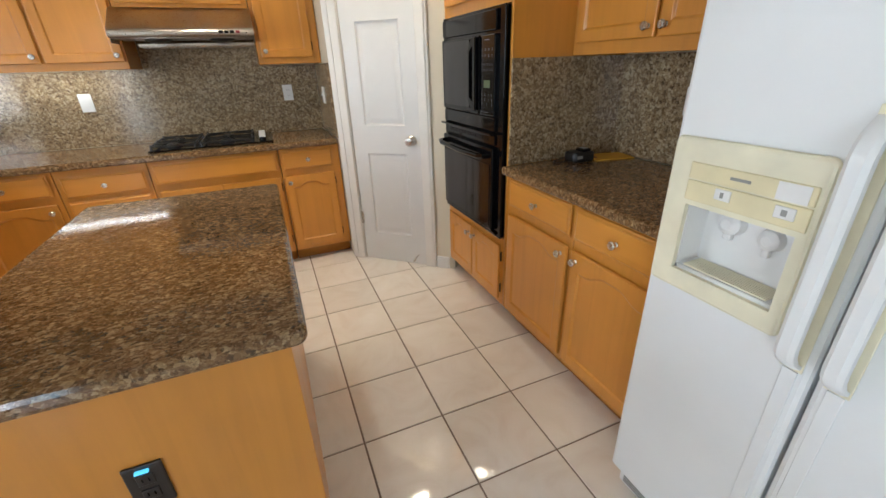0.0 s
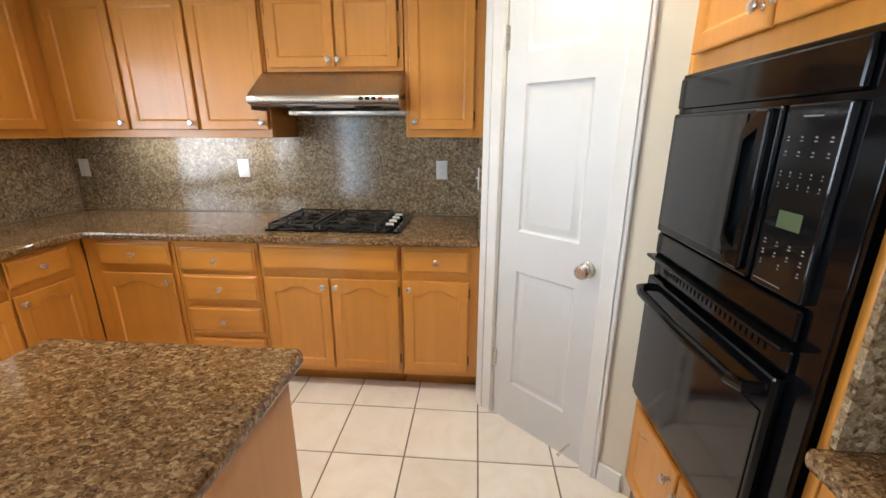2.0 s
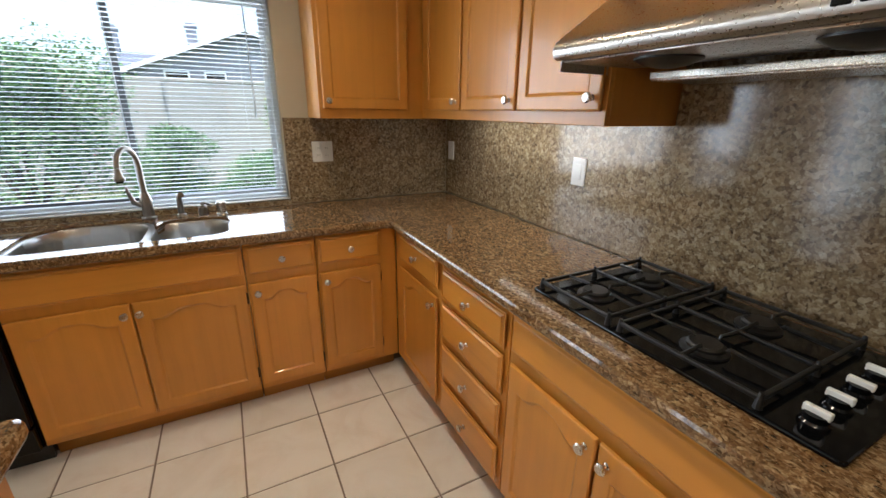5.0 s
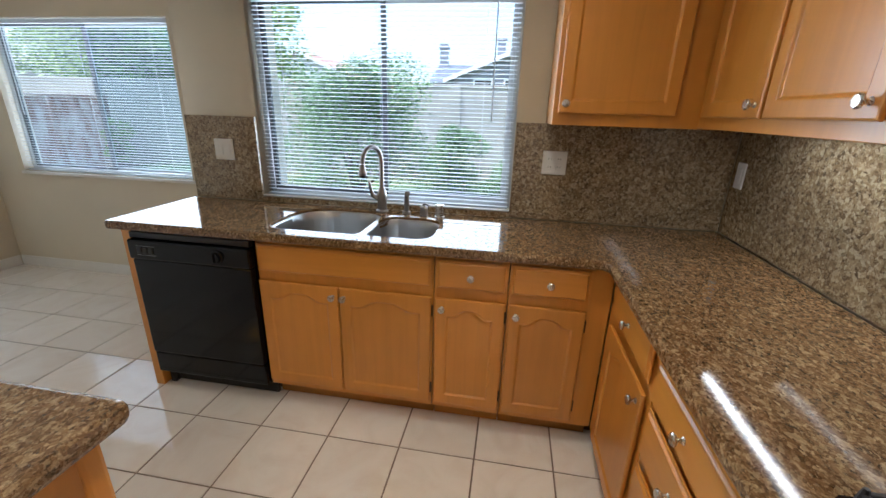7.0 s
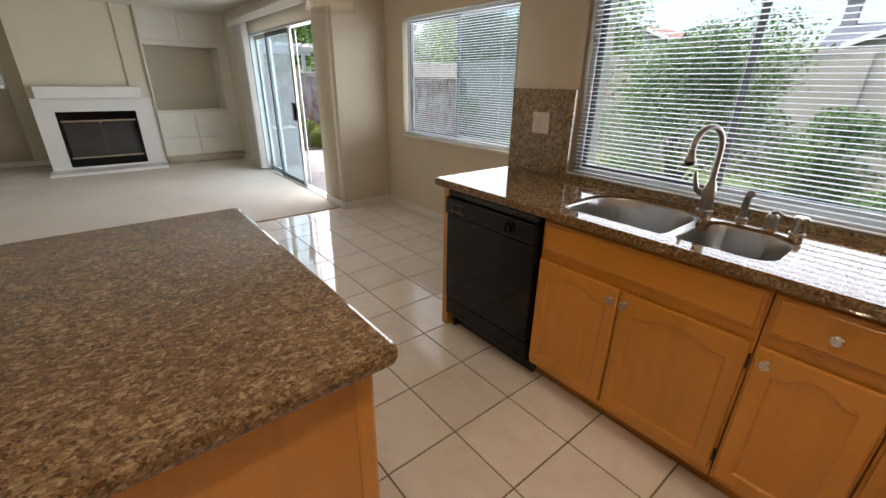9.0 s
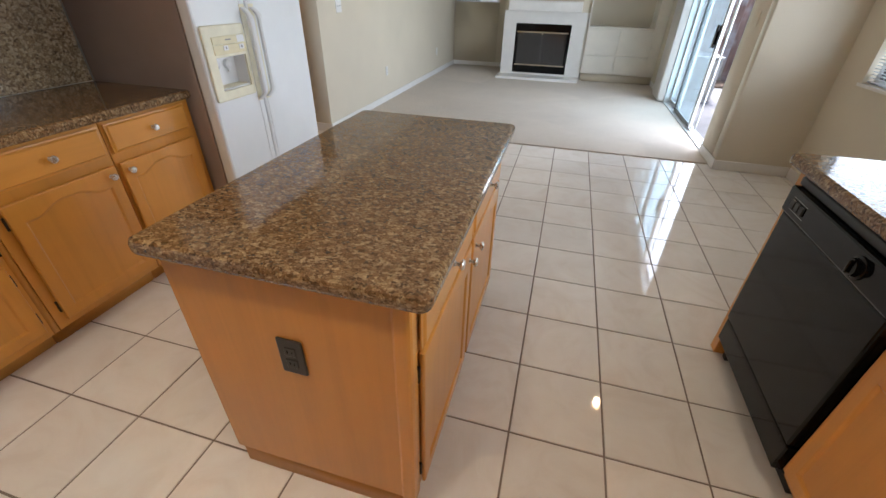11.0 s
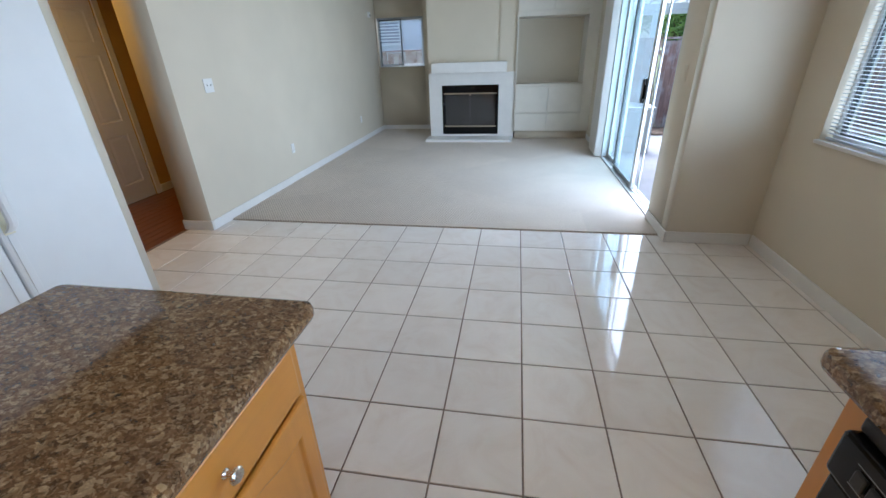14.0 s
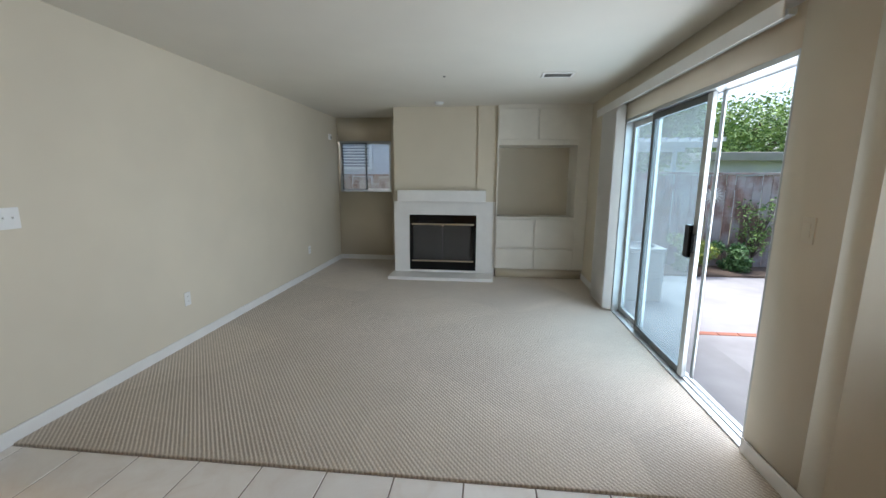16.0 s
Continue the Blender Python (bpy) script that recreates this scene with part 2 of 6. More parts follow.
M_ROOF = surface("slate_grey_shingle", (0.10, 0.11, 0.14), 0.9, 0.0, 0.25, 0.7, 20, 0.3, 0.01)
M_ROOFRED = surface("faded_red_tile_roof", (0.30, 0.18, 0.14), 0.9, 0.0, 0.25, 0.7, 20, 0.3, 0.01)
M_ACUNIT = surface("beige_metal_case", (0.45, 0.43, 0.38), 0.5, 0.2, 0.1, 4, 120, 0.05)
M_BARK = surface("bark", (0.10, 0.075, 0.055), 0.9, 0.0, 0.3, 10, 60, 0.6, 0.01)
M_SUNFACE = surface("white_plaster_ornament", (0.7, 0.68, 0.62), 0.8, 0.0, 0.1, 20, 120, 0.2)
M_SOIL = surface("garden_soil", (0.13, 0.09, 0.06), 0.95, 0.0, 0.3, 5, 60, 0.6, 0.01)


def leaf_material(name, a, b):
    n = Nodes(name)
    geo = n.t.nodes.new("ShaderNodeNewGeometry")
    n.base(n.ramp(geo.outputs["Random Per Island"], [(0.0, a), (0.55, tuple((p + q) / 2 for p, q in zip(a, b))), (1.0, b)]))
    n.rough(0.55)
    n.b.inputs["Transmission Weight"].default_value = 0.0
    return n.m


M_LEAF = leaf_material("shrub_leaves", (0.035, 0.09, 0.025), (0.16, 0.29, 0.085))
M_LEAF2 = leaf_material("yellow_green_leaves", (0.10, 0.16, 0.02), (0.36, 0.40, 0.07))
M_LEAF3 = leaf_material("tree_leaves", (0.06, 0.13, 0.025), (0.30, 0.42, 0.10))
M_BLOOM = leaf_material("red_blooms", (0.5, 0.03, 0.04), (0.7, 0.25, 0.3))


def plank_fence_material():
    n = Nodes("weathered_redwood")
    v = n.coords((12, 12, 1.0), True)
    w = n.coords((1, 1, 1), True)
    g = n.noise(v, 2.0, 5, 0.65, 0.5)
    wear = n.noise(w, 2.2, 4, 0.6)
    c = n.ramp(g, [(0.25, (0.10, 0.062, 0.048)), (0.6, (0.29, 0.175, 0.135)), (0.85, (0.40, 0.28, 0.225))])
    c = n.mix(n.ramp(wear, [(0.42, (0, 0, 0)), (0.62, (0.8, 0.8, 0.8))]), c, (0.44, 0.405, 0.38))
    n.base(c)
    n.rough(0.85)
    n.bump(g, 0.4, 0.004)
    return n.m


M_FENCE = plank_fence_material()


def tile_material():
    """Glazed cream floor tile with cloudy marbling, each tile its own."""
    n = Nodes("cream_glazed_tile")
    v = n.coords((1, 1, 1), True)
    cloud = n.noise(v, 4.0, 5, 0.6, 1.6)
    fine = n.noise(v, 60.0, 3, 0.6)
    info = n.t.nodes.new("ShaderNodeObjectInfo")
    c = n.ramp(cloud, [(0.3, (0.78, 0.715, 0.65)), (0.5, (0.835, 0.785, 0.73)), (0.72, (0.87, 0.83, 0.78))])
    hsv = n.t.nodes.new("ShaderNodeHueSaturation")
    n.link(c, hsv.inputs["Color"])
    n.link(n.span(info.outputs["Random"], 0.94, 1.04), hsv.inputs["Value"])
    n.base(hsv.outputs[0])
    n.rough(n.span(cloud, 0.03, 0.065))
    n.b.inputs["Specular IOR Level"].default_value = 0.8
    n.bump(fine, 0.012, 0.0004)
    return n.m


M_TILE = tile_material()
M_GROUT = surface("brown_grey_grout", (0.24, 0.19, 0.155), 0.9, 0.0, 0.25, 4, 160, 0.4, 0.001)


def carpet_material():
    """Berber carpet: rows of small loops with a slow drift of pile."""
    n = Nodes("beige_berber_carpet")
    v = n.coords((1, 1, 1))
    loops = n.add("ShaderNodeTexVoronoi", Scale=64.0, Randomness=0.18)
    n.link(n.coords((1.0, 1.45, 1.0)), loops.inputs["Vector"])
    pile = n.noise(v, 1.4, 4, 0.6, 0.4)
    fuzz = n.noise(v, 260.0, 2)
    c = n.ramp(loops.outputs["Distance"], [(0.0, (0.72, 0.635, 0.53)), (0.35, (0.66, 0.58, 0.48)), (0.62, (0.50, 0.43, 0.345))])
    c = n.mix(0.5, c, n.ramp(pile, [(0.3, (0.84, 0.83, 0.82)), (0.7, (1.08, 1.07, 1.06))]), "MULTIPLY")
    nap = n.add("ShaderNodeTexVoronoi", Scale=0.9, Randomness=0.9)
    n.link(v, nap.inputs["Vector"])
    tone = n.t.nodes.new("ShaderNodeSeparateColor")
    n.link(nap.outputs["Color"], tone.inputs[0])
    c = n.mix(1.0, c, n.ramp(tone.outputs[0], [(0.0, (0.92, 0.92, 0.92)), (1.0, (1.04, 1.04, 1.04))]), "MULTIPLY")
    turn = n.t.nodes.new("ShaderNodeMapping")
    turn.inputs["Rotation"].default_value = (0, 0, radians(-37))
    n.link(v, turn.inputs["Vector"])
    ribs = n.add("ShaderNodeTexWave", Scale=15.0, Distortion=0.8, Detail=2.0)
    ribs.inputs["Detail Scale"].default_value = 3.0
    n.link(turn.outputs[0], ribs.inputs["Vector"])
    c = n.mix(0.45, c, n.ramp(ribs.outputs["Fac"], [(0.15, (0.55, 0.52, 0.48)), (0.6, (1.12, 1.12, 1.12))]), "MULTIPLY")
    n.base(c)
    n.rough(0.95)
    n.b.inputs["Sheen Weight"].default_value = 0.25
    inv = n.span(loops.outputs["Distance"], 1.0, 0.0)
    both = n.mix(0.5, n.mix(0.3, inv, fuzz), ribs.outputs["Fac"])
    n.bump(both, 0.7, 0.006)
    return n.m


M_CARPET = carpet_material()


def plank_material():
    n = Nodes("red_brown_wood_floor")
    v = n.coords((22, 1.4, 22), True)
    g = n.noise(v, 1.2, 5, 0.6, 0.5)
    n.base(n.ramp(g, [(0.25, (0.10, 0.028, 0.012)), (0.55, (0.20, 0.062, 0.024)), (0.85, (0.29, 0.10, 0.04))]))
    n.rough(0.28)
    return n.m


M_PLANK = plank_material()


def ground_material():
    n = Nodes("lawn_ground")
    v = n.coords()
    a, b = n.noise(v, 0.5, 4), n.noise(v, 40.0, 4, 0.7)
    c = n.ramp(b, [(0.3, (0.035, 0.065, 0.018)), (0.7, (0.14, 0.20, 0.06))])
    c = n.mix(n.ramp(a, [(0.5, (0, 0, 0)), (0.65, (0.7, 0.7, 0.7))]), c, (0.16, 0.12, 0.08))
    n.base(c)
    n.rough(0.95)
    n.bump(b, 0.8, 0.03)
    return n.m


M_GROUND = ground_material()


def glass_material(name, tint, rough=0.0, haze=0.0):
    """Thin window glass: clear sight with a mirror sheen and an added translucent haze."""
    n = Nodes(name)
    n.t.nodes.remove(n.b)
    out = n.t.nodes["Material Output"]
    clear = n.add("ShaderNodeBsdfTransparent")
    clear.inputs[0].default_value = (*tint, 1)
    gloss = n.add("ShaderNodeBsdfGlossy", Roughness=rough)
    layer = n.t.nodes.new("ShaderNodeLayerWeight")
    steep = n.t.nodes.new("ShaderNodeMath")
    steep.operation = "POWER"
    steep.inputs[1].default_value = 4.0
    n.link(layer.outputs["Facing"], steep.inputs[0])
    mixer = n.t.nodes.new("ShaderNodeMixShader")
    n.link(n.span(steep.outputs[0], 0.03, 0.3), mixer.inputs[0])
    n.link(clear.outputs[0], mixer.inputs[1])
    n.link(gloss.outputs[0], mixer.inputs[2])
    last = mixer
    if haze:
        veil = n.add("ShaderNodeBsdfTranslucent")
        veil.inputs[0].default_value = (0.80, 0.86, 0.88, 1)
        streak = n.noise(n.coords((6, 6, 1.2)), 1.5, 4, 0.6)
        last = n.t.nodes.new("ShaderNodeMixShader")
        n.link(n.span(streak, haze * 0.75, haze * 1.25), last.inputs[0])
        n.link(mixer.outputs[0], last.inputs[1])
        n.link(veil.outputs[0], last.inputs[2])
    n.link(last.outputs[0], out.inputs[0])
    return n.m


# Haze here stands for veiling glare, with dirt and screen on the tinted pane.
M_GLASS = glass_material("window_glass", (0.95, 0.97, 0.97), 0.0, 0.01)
M_GLASSTINT = glass_material("hazed_window_glass", (0.64, 0.74, 0.77), 0.02, 0.05)
M_FIREGLASS = glass_material("smoked_fire_glass", (0.75, 0.75, 0.75), 0.08)
# Haze added to the shade so its ribs look aglow.
M_SHADEGLASS = glass_material("ribbed_lamp_glass", (0.9, 0.88, 0.82), 0.1, 0.025)


def glow_material(name, colour, power):
    n = Nodes(name)
    n.base(colour)
    n.b.inputs["Emission Color"].default_value = (*colour, 1)
    n.b.inputs["Emission Strength"].default_value = power
    return n.m


M_GLOWBULB = glow_material("lit_bulb", (1.0, 0.62, 0.28), 9.0)
M_GLOWCAN = glow_material("lit_can_lens", (1.0, 0.82, 0.52), 1.5)
M_GLOWTUBE = glow_material("lit_tube", (1.0, 0.98, 0.92), 0.7)
M_BLACK.node_tree.nodes["Principled BSDF"].inputs["Specular IOR Level"].default_value = 0.27
M_DISPLAY = glow_material("green_display", (0.05, 0.07, 0.03), 0.08)
M_LEDBLUE = glow_material("blue_indicator", (0.1, 0.45, 0.7), 0.3)


# ---- building helpers ----
ORIGIN = {}


def thing(name, base, label, category, group=""):
    """An Empty at the thing's base, that parents its parts."""
    ob = new(name)
    ob.empty_display_size = 0.1
    ob.location = base
    ORIGIN[ob] = Vector(base)
    return tagged(ob, label, category, group)


def finish(name, bm, material, at):
    me = bpy.data.meshes.new(name)
    bmesh.ops.translate(bm, vec=-Vector(at), verts=bm.verts)
    bmesh.ops.recalc_face_normals(bm, faces=bm.faces)
    bm.to_mesh(me)
    bm.free()
    me.materials.append(material)
    areas = sorted(p.area for p in me.polygons)
    wide = 4 * areas[len(areas) // 2]
    me.shade_smooth()
    me.set_sharp_from_angle(angle=radians(32))
    for p in me.polygons:
        p.use_smooth = p.area < wide
    return me


def part(name, bm, material, parent, label=""):
    """Links a bmesh, given in world places, as one mesh under a thing or a part."""
    ob = new(name, finish(name, bm, material, ORIGIN[parent]))
    ob.parent = parent
    ORIGIN[ob] = ORIGIN[parent]
    return tagged(ob, label) if label else ob


def placed(name, mesh, parent, m, label=""):
    """A part that shares a mesh, at the world pose m."""
    ob = new(name, mesh)
    ob.parent = parent
    ob.matrix_basis = Matrix.Translation(-ORIGIN[parent]) @ m
    ORIGIN[ob] = m.translation.copy()
    return tagged(ob, label) if label else ob


def solid(name, bm, material, base, label, category, group="", kind=""):
    """A thing that is one mesh."""
    ob = new(name, finish(name, bm, material, base))
    ob.location = base
    ORIGIN[ob] = Vector(base)
    return tagged(ob, label, category, group, kind)


def box(bm, lo, hi, bevel=0.0, seg=2):
    lo, hi = Vector(lo), Vector(hi)
    lo, hi = Vector(map(min, lo, hi)), Vector(map(max, lo, hi))
    size = hi - lo
    got = bmesh.ops.create_cube(bm, size=1.0)["verts"]
    mid = (lo + hi) / 2
    for v in got:
        v.co = Vector((v.co.x * size.x, v.co.y * size.y, v.co.z * size.z)) + mid
    if bevel > 0:
        b = min(bevel, min(size) * 0.45)
        edges = list({e for v in got for e in v.link_edges})
        bmesh.ops.bevel(bm, geom=edges, offset=b, segments=seg, affect="EDGES", profile=0.5)
    return bm


def boxes(*rows, bevel=0.0):
    bm = bmesh.new()
    for lo, hi in rows:
        box(bm, lo, hi, bevel)
    return bm


class Side:
    """A wall plane to build on: u to the right as one faces it, v up, w out of it."""

    def __init__(self, origin, u, out):
        self.o, self.u, self.w = Vector(origin), Vector(u).normalized(), Vector(out).normalized()
        self.v = Vector((0, 0, 1))

    def p(self, u, v, w=0.0):
        return self.o + self.u * u + self.v * v + self.w * w

    def turn(self):
        return Matrix((self.u, self.v, self.w)).transposed().to_4x4()

    def pose_at(self, u, v, w=0.0):
        return Matrix.Translation(self.p(u, v, w)) @ self.turn()

    def box(self, bm, lo, hi, bevel=0.0, seg=2):
        """A box in u, v, w."""
        tmp = bmesh.new()
        box(tmp, lo, hi, bevel, seg)
        for v in tmp.verts:
            v.co = self.p(*v.co)
        add_into(bm, tmp)
        return bm


def add_into(bm, tmp):
    made = {v: bm.verts.new(v.co) for v in tmp.verts}
    for f in tmp.faces:
        bm.faces.new([made[v] for v in f.verts])
    tmp.free()


def bridge(bm, a, b):
    for i in range(len(a)):
        j = (i + 1) % len(a)
        bm.faces.new((a[i], a[j], b[j], b[i]))


def rounded(points, radii, inset=0.0, seg=5):
    """A counter-clockwise outline with rounded corners, drawn in by inset."""
    n, out = len(points), []
    pts = [Vector(p) for p in points]
    if not hasattr(radii, "__len__"):
        radii = [radii] * n
    for i in range(n):
        p, q, r = pts[i - 1], pts[i], pts[(i + 1) % n]
        a, b = (q - p).normalized(), (r - q).normalized()
        na, nb = Vector((-a.y, a.x)), Vector((-b.y, b.x))
        turn = a.x * b.y - a.y * b.x
        k = (1 + na.dot(nb)) or 1e-6
        corner = q + (na + nb) * (inset / k)
        rad = max(radii[i] - inset, 0.0006) if turn > 0 else radii[i] + inset
        half = math.acos(max(-1, min(1, a.dot(b)))) / 2
        cut = rad * math.tan(half)
        start, stop = corner - a * cut, corner + b * cut
        centre = start + (na if turn > 0 else -na) * rad
        a0 = math.atan2(*(start - centre).yx)
        a1 = math.atan2(*(stop - centre).yx)
        d = (a1 - a0 + math.pi) % (2 * math.pi) - math.pi
        for s in range(seg + 1):
            ang = a0 + d * s / seg
            out.append(centre + Vector((math.cos(ang), math.sin(ang))) * rad)
    return out


def slab(points, radii, z0, z1, edge=0.008, holes=(), at=None, seg=5):
    """A flat slab with a rounded rim. holes: outlines cut through it. at: maps (u, v, w) to the world."""
    at = at or (lambda u, v, w: Vector((u, v, w)))
    bm = bmesh.new()
    steps = [(edge, z0), (edge * 0.3, z0 + edge * 0.3), (0, z0 + edge), (0, z1 - edge), (edge * 0.3, z1 - edge * 0.3), (edge, z1)]
    loops = [[bm.verts.new(at(p.x, p.y, z)) for p in rounded(points, radii, d, seg)] for d, z in steps]
    for a, b in zip(loops, loops[1:]):
        bridge(bm, a, b)
    holes = [[Vector(p) for p in h] for h in holes]
    for z, rim in ((z0, loops[0]), (z1, loops[-1])):
        if not holes:
            bm.faces.new(rim)
            continue
        edges = []
        rings = [rim] + [[bm.verts.new(at(p.x, p.y, z)) for p in h] for h in holes]
        for ring in rings:
            for i in range(len(ring)):
                e = bm.edges.get((ring[i], ring[i - 1])) or bm.edges.new((ring[i], ring[i - 1]))
                edges.append(e)
        bmesh.ops.triangle_fill(bm, use_beauty=True, edges=edges)
        if z == z0:
            low = rings[1:]
        else:
            for a, b in zip(low, rings[1:]):
                bridge(bm, a, b)
    return bm


def rect(x0, y0, x1, y1):
    return [(x0, y0), (x1, y0), (x1, y1), (x0, y1)]


def lathe(profile, seg=20):
    """Turns (radius, height) points round z."""
    bm = bmesh.new()
    rings = []
    for r, z in profile:
        if r < 1e-6:
            rings.append([bm.verts.new((0, 0, z))])
        else:
            rings.append([bm.verts.new((r * math.cos(2 * math.pi * k / seg), r * math.sin(2 * math.pi * k / seg), z)) for k in range(seg)])
    for a, b in zip(rings, rings[1:]):
        for i in range(seg):
            j = (i + 1) % seg
            if len(a) == 1 and len(b) > 1:
                bm.faces.new((a[0], b[i], b[j]))
            elif len(b) == 1 and len(a) > 1:
                bm.faces.new((a[i], a[j], b[0]))
            elif len(a) > 1:
                bm.faces.new((a[i], a[j], b[j], b[i]))
    return bm


def moved(bm, m):
    bmesh.ops.transform(bm, matrix=m, verts=bm.verts)
    return bm


def tube(path, radius, seg=10, close=True):
    """A round bar along a path; radius may be a list."""
    bm = bmesh.new()
    path = [Vector(p) for p in path]
    rad = radius if hasattr(radius, "__len__") else [radius] * len(path)
    rings, side = [], None
    for i, p in enumerate(path):
        d = (path[min(i + 1, len(path) - 1)] - path[max(i - 1, 0)]).normalized()
        ref = side if side is not None else (Vector((0, 0, 1)) if abs(d.z) < 0.9 else Vector((1, 0, 0)))
        a = (ref - d * ref.dot(d)).normalized()
        side = a
        b = d.cross(a)
        rings.append([bm.verts.new(p + (a * math.cos(2 * math.pi * k / seg) + b * math.sin(2 * math.pi * k / seg)) * rad[i]) for k in range(seg)])
    for a, b in zip(rings, rings[1:]):
        bridge(bm, a, b)
    if close:
        bm.faces.new(rings[0])
        bm.faces.new(rings[-1])
    return bm


def wall_with_opening(name, x0, x1, y0, y1, z0, z1, along, openings, material, label):
    """A wall along x or y; openings: (start, stop, sill, head)."""
    bm = bmesh.new()
    spans = sorted(openings)

    def piece(a, b, c, d):
        if b - a < 1e-4 or d - c < 1e-4:
            return
        if along == "y":
            box(bm, (x0, a, c), (x1, b, d))
        else:
            box(bm, (a, y0, c), (b, y1, d))

    at, stop = (y0, y1) if along == "y" else (x0, x1)
    for a, b, sill, head in spans:
        piece(at, a, z0, z1)
        piece(a, b, z0, sill)
        piece(a, b, head, z1)
        at = b
    piece(at, stop, z0, z1)
    bmesh.ops.remove_doubles(bm, verts=bm.verts, dist=1e-5)
    return solid(name, bm, material, ((x0 + x1) / 2, (y0 + y1) / 2, z0), label, "wall", kind="structure")


CEIL = 2.42
XW, XN, XS = -2.12, -2.77, -2.155

# ---- walls, floors, ceiling ----
wall_with_opening("wall_north", -2.27, 2.04, 3.95, 4.07, 0, CEIL, "x", [], M_WALL, "beige painted kitchen wall behind the cooktop")
wall_with_opening("wall_sink", -2.27, XW, 1.05, 3.95, 0, CEIL, "y", [(1.487, 2.905, 0.945, 2.0)], M_WALL, "beige painted wall with the window over the sink")
wall_with_opening("wall_nook_return", -2.92, -2.27, 1.05, 1.17, 0, CEIL, "x", [], M_WALL, "beige return wall beside the breakfast nook")
wall_with_opening("wall_nook", -2.92, XN, -1.58, 1.05, 0, CEIL, "y", [(-1.125, 0.458, 0.87, 2.008)], M_WALL, "beige nook wall with a wide window")
wall_with_opening("wall_nook_south", XN, XS, -1.58, -1.46, 0, CEIL, "x", [], M_WALL, "beige wall stub closing the nook")
wall_with_opening("wall_patio", -2.305, XS, -6.85, -1.58, 0, CEIL, "y", [(-4.30, -1.96, 0.0, 2.03)], M_WALL, "beige wall with the sliding patio door")
wall_with_opening("wall_south", XS, 1.776, -6.85, -6.73, 0, CEIL, "x", [(0.845, 1.754, 1.19, 2.045)], M_WALL, "beige end wall with a small window")
wall_with_opening("wall_family", 1.776, 2.06, -6.85, -1.325, 0, CEIL, "y", [], M_WALL, "long beige painted family room wall")
wall_with_opening("wall_hall_header", 1.776, 2.06, -1.325, -0.14, 2.14, CEIL, "y", [], M_WALL, "beige header over the hall opening")
wall_with_opening("wall_fridge_stub", 1.24, 2.06, -0.14, -0.03, 0, CEIL, "x", [], M_WALL, "short beige wall beside the refrigerator")
wall_with_opening("wall_east", 1.92, 2.04, -0.03, 3.95, 0, CEIL, "y", [], M_WALL, "beige kitchen wall behind the refrigerator")
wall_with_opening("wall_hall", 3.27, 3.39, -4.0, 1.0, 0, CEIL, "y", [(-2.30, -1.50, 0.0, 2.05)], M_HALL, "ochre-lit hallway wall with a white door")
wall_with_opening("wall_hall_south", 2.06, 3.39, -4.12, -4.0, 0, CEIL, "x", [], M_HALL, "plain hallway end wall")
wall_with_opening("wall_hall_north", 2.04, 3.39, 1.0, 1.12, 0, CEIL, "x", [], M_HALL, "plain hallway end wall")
wall_with_opening("wall_pantry_side", 0.672, 0.76, 3.28, 3.95, 0, CEIL, "y", [], M_WALL, "narrow pantry side wall")
ceiling = solid("ceiling", slab([(-2.305, -6.85), (3.39, -6.85), (3.39, 4.07), (-2.92, 4.07), (-2.92, -1.58), (-2.305, -1.58)], 0.001, CEIL, CEIL + 0.11, 0.0005, [[(cx + 0.066 * math.cos(a * math.pi / 12), cy + 0.066 * math.sin(a * math.pi / 12)) for a in range(24)] for cx, cy in CANS]), M_CEIL, (0, -1.4, CEIL), "off-white lightly textured ceiling", "ceiling", kind="structure")

# corner pantry: a wall set at an angle with a narrow door
PD = Vector((0.375, -0.343, 0)).normalized()
PN = Vector((-0.343, -0.375, 0)).normalized()
PANTRY = Side(Vector((0.76, 3.183, 0)) - PD * 0.148, PD, PN)
DOOR_W = 0.508
bm = bmesh.new()
PANTRY.box(bm, (0.026, 0, -0.10), (0.126, CEIL, 0))
PANTRY.box(bm, (0.136 + DOOR_W + 0.01, 0, -0.10), (0.87, CEIL, 0))
PANTRY.box(bm, (0.126, 2.05, -0.10), (0.136 + DOOR_W + 0.01, CEIL, 0))
solid("wall_pantry", bm, M_WALL, PANTRY.p(0.4, 0, 0), "cream angled wall of the corner pantry", "wall", kind="structure")
bm = bmesh.new()
PANTRY.box(bm, (0.03, 0, 0.0), (0.131, 2.12, 0.018), 0.006)
PANTRY.box(bm, (0.141 + DOOR_W, 0, 0.0), (0.222 + DOOR_W, 2.12, 0.018), 0.006)
PANTRY.box(bm, (0.131, 2.04, 0.0), (0.141 + DOOR_W, 2.12, 0.018), 0.006)
PANTRY.box(bm, (0.066, 0, 0.017), (0.076, 2.12, 0.024), 0.003)
PANTRY.box(bm, (0.196 + DOOR_W, 0, 0.017), (0.206 + DOOR_W, 2.12, 0.024), 0.003)
PANTRY.box(bm, (0.120, 0, -0.09), (0.1335, 2.045, 0.004), 0.002)
PANTRY.box(bm, (0.1385 + DOOR_W, 0, -0.09), (0.152 + DOOR_W, 2.045, 0.004), 0.002)
solid("trim_pantry_door", bm, M_TRIM, PANTRY.p(0.4, 0, 0), "white moulded casing round the pantry door", "door casing", kind="structure")


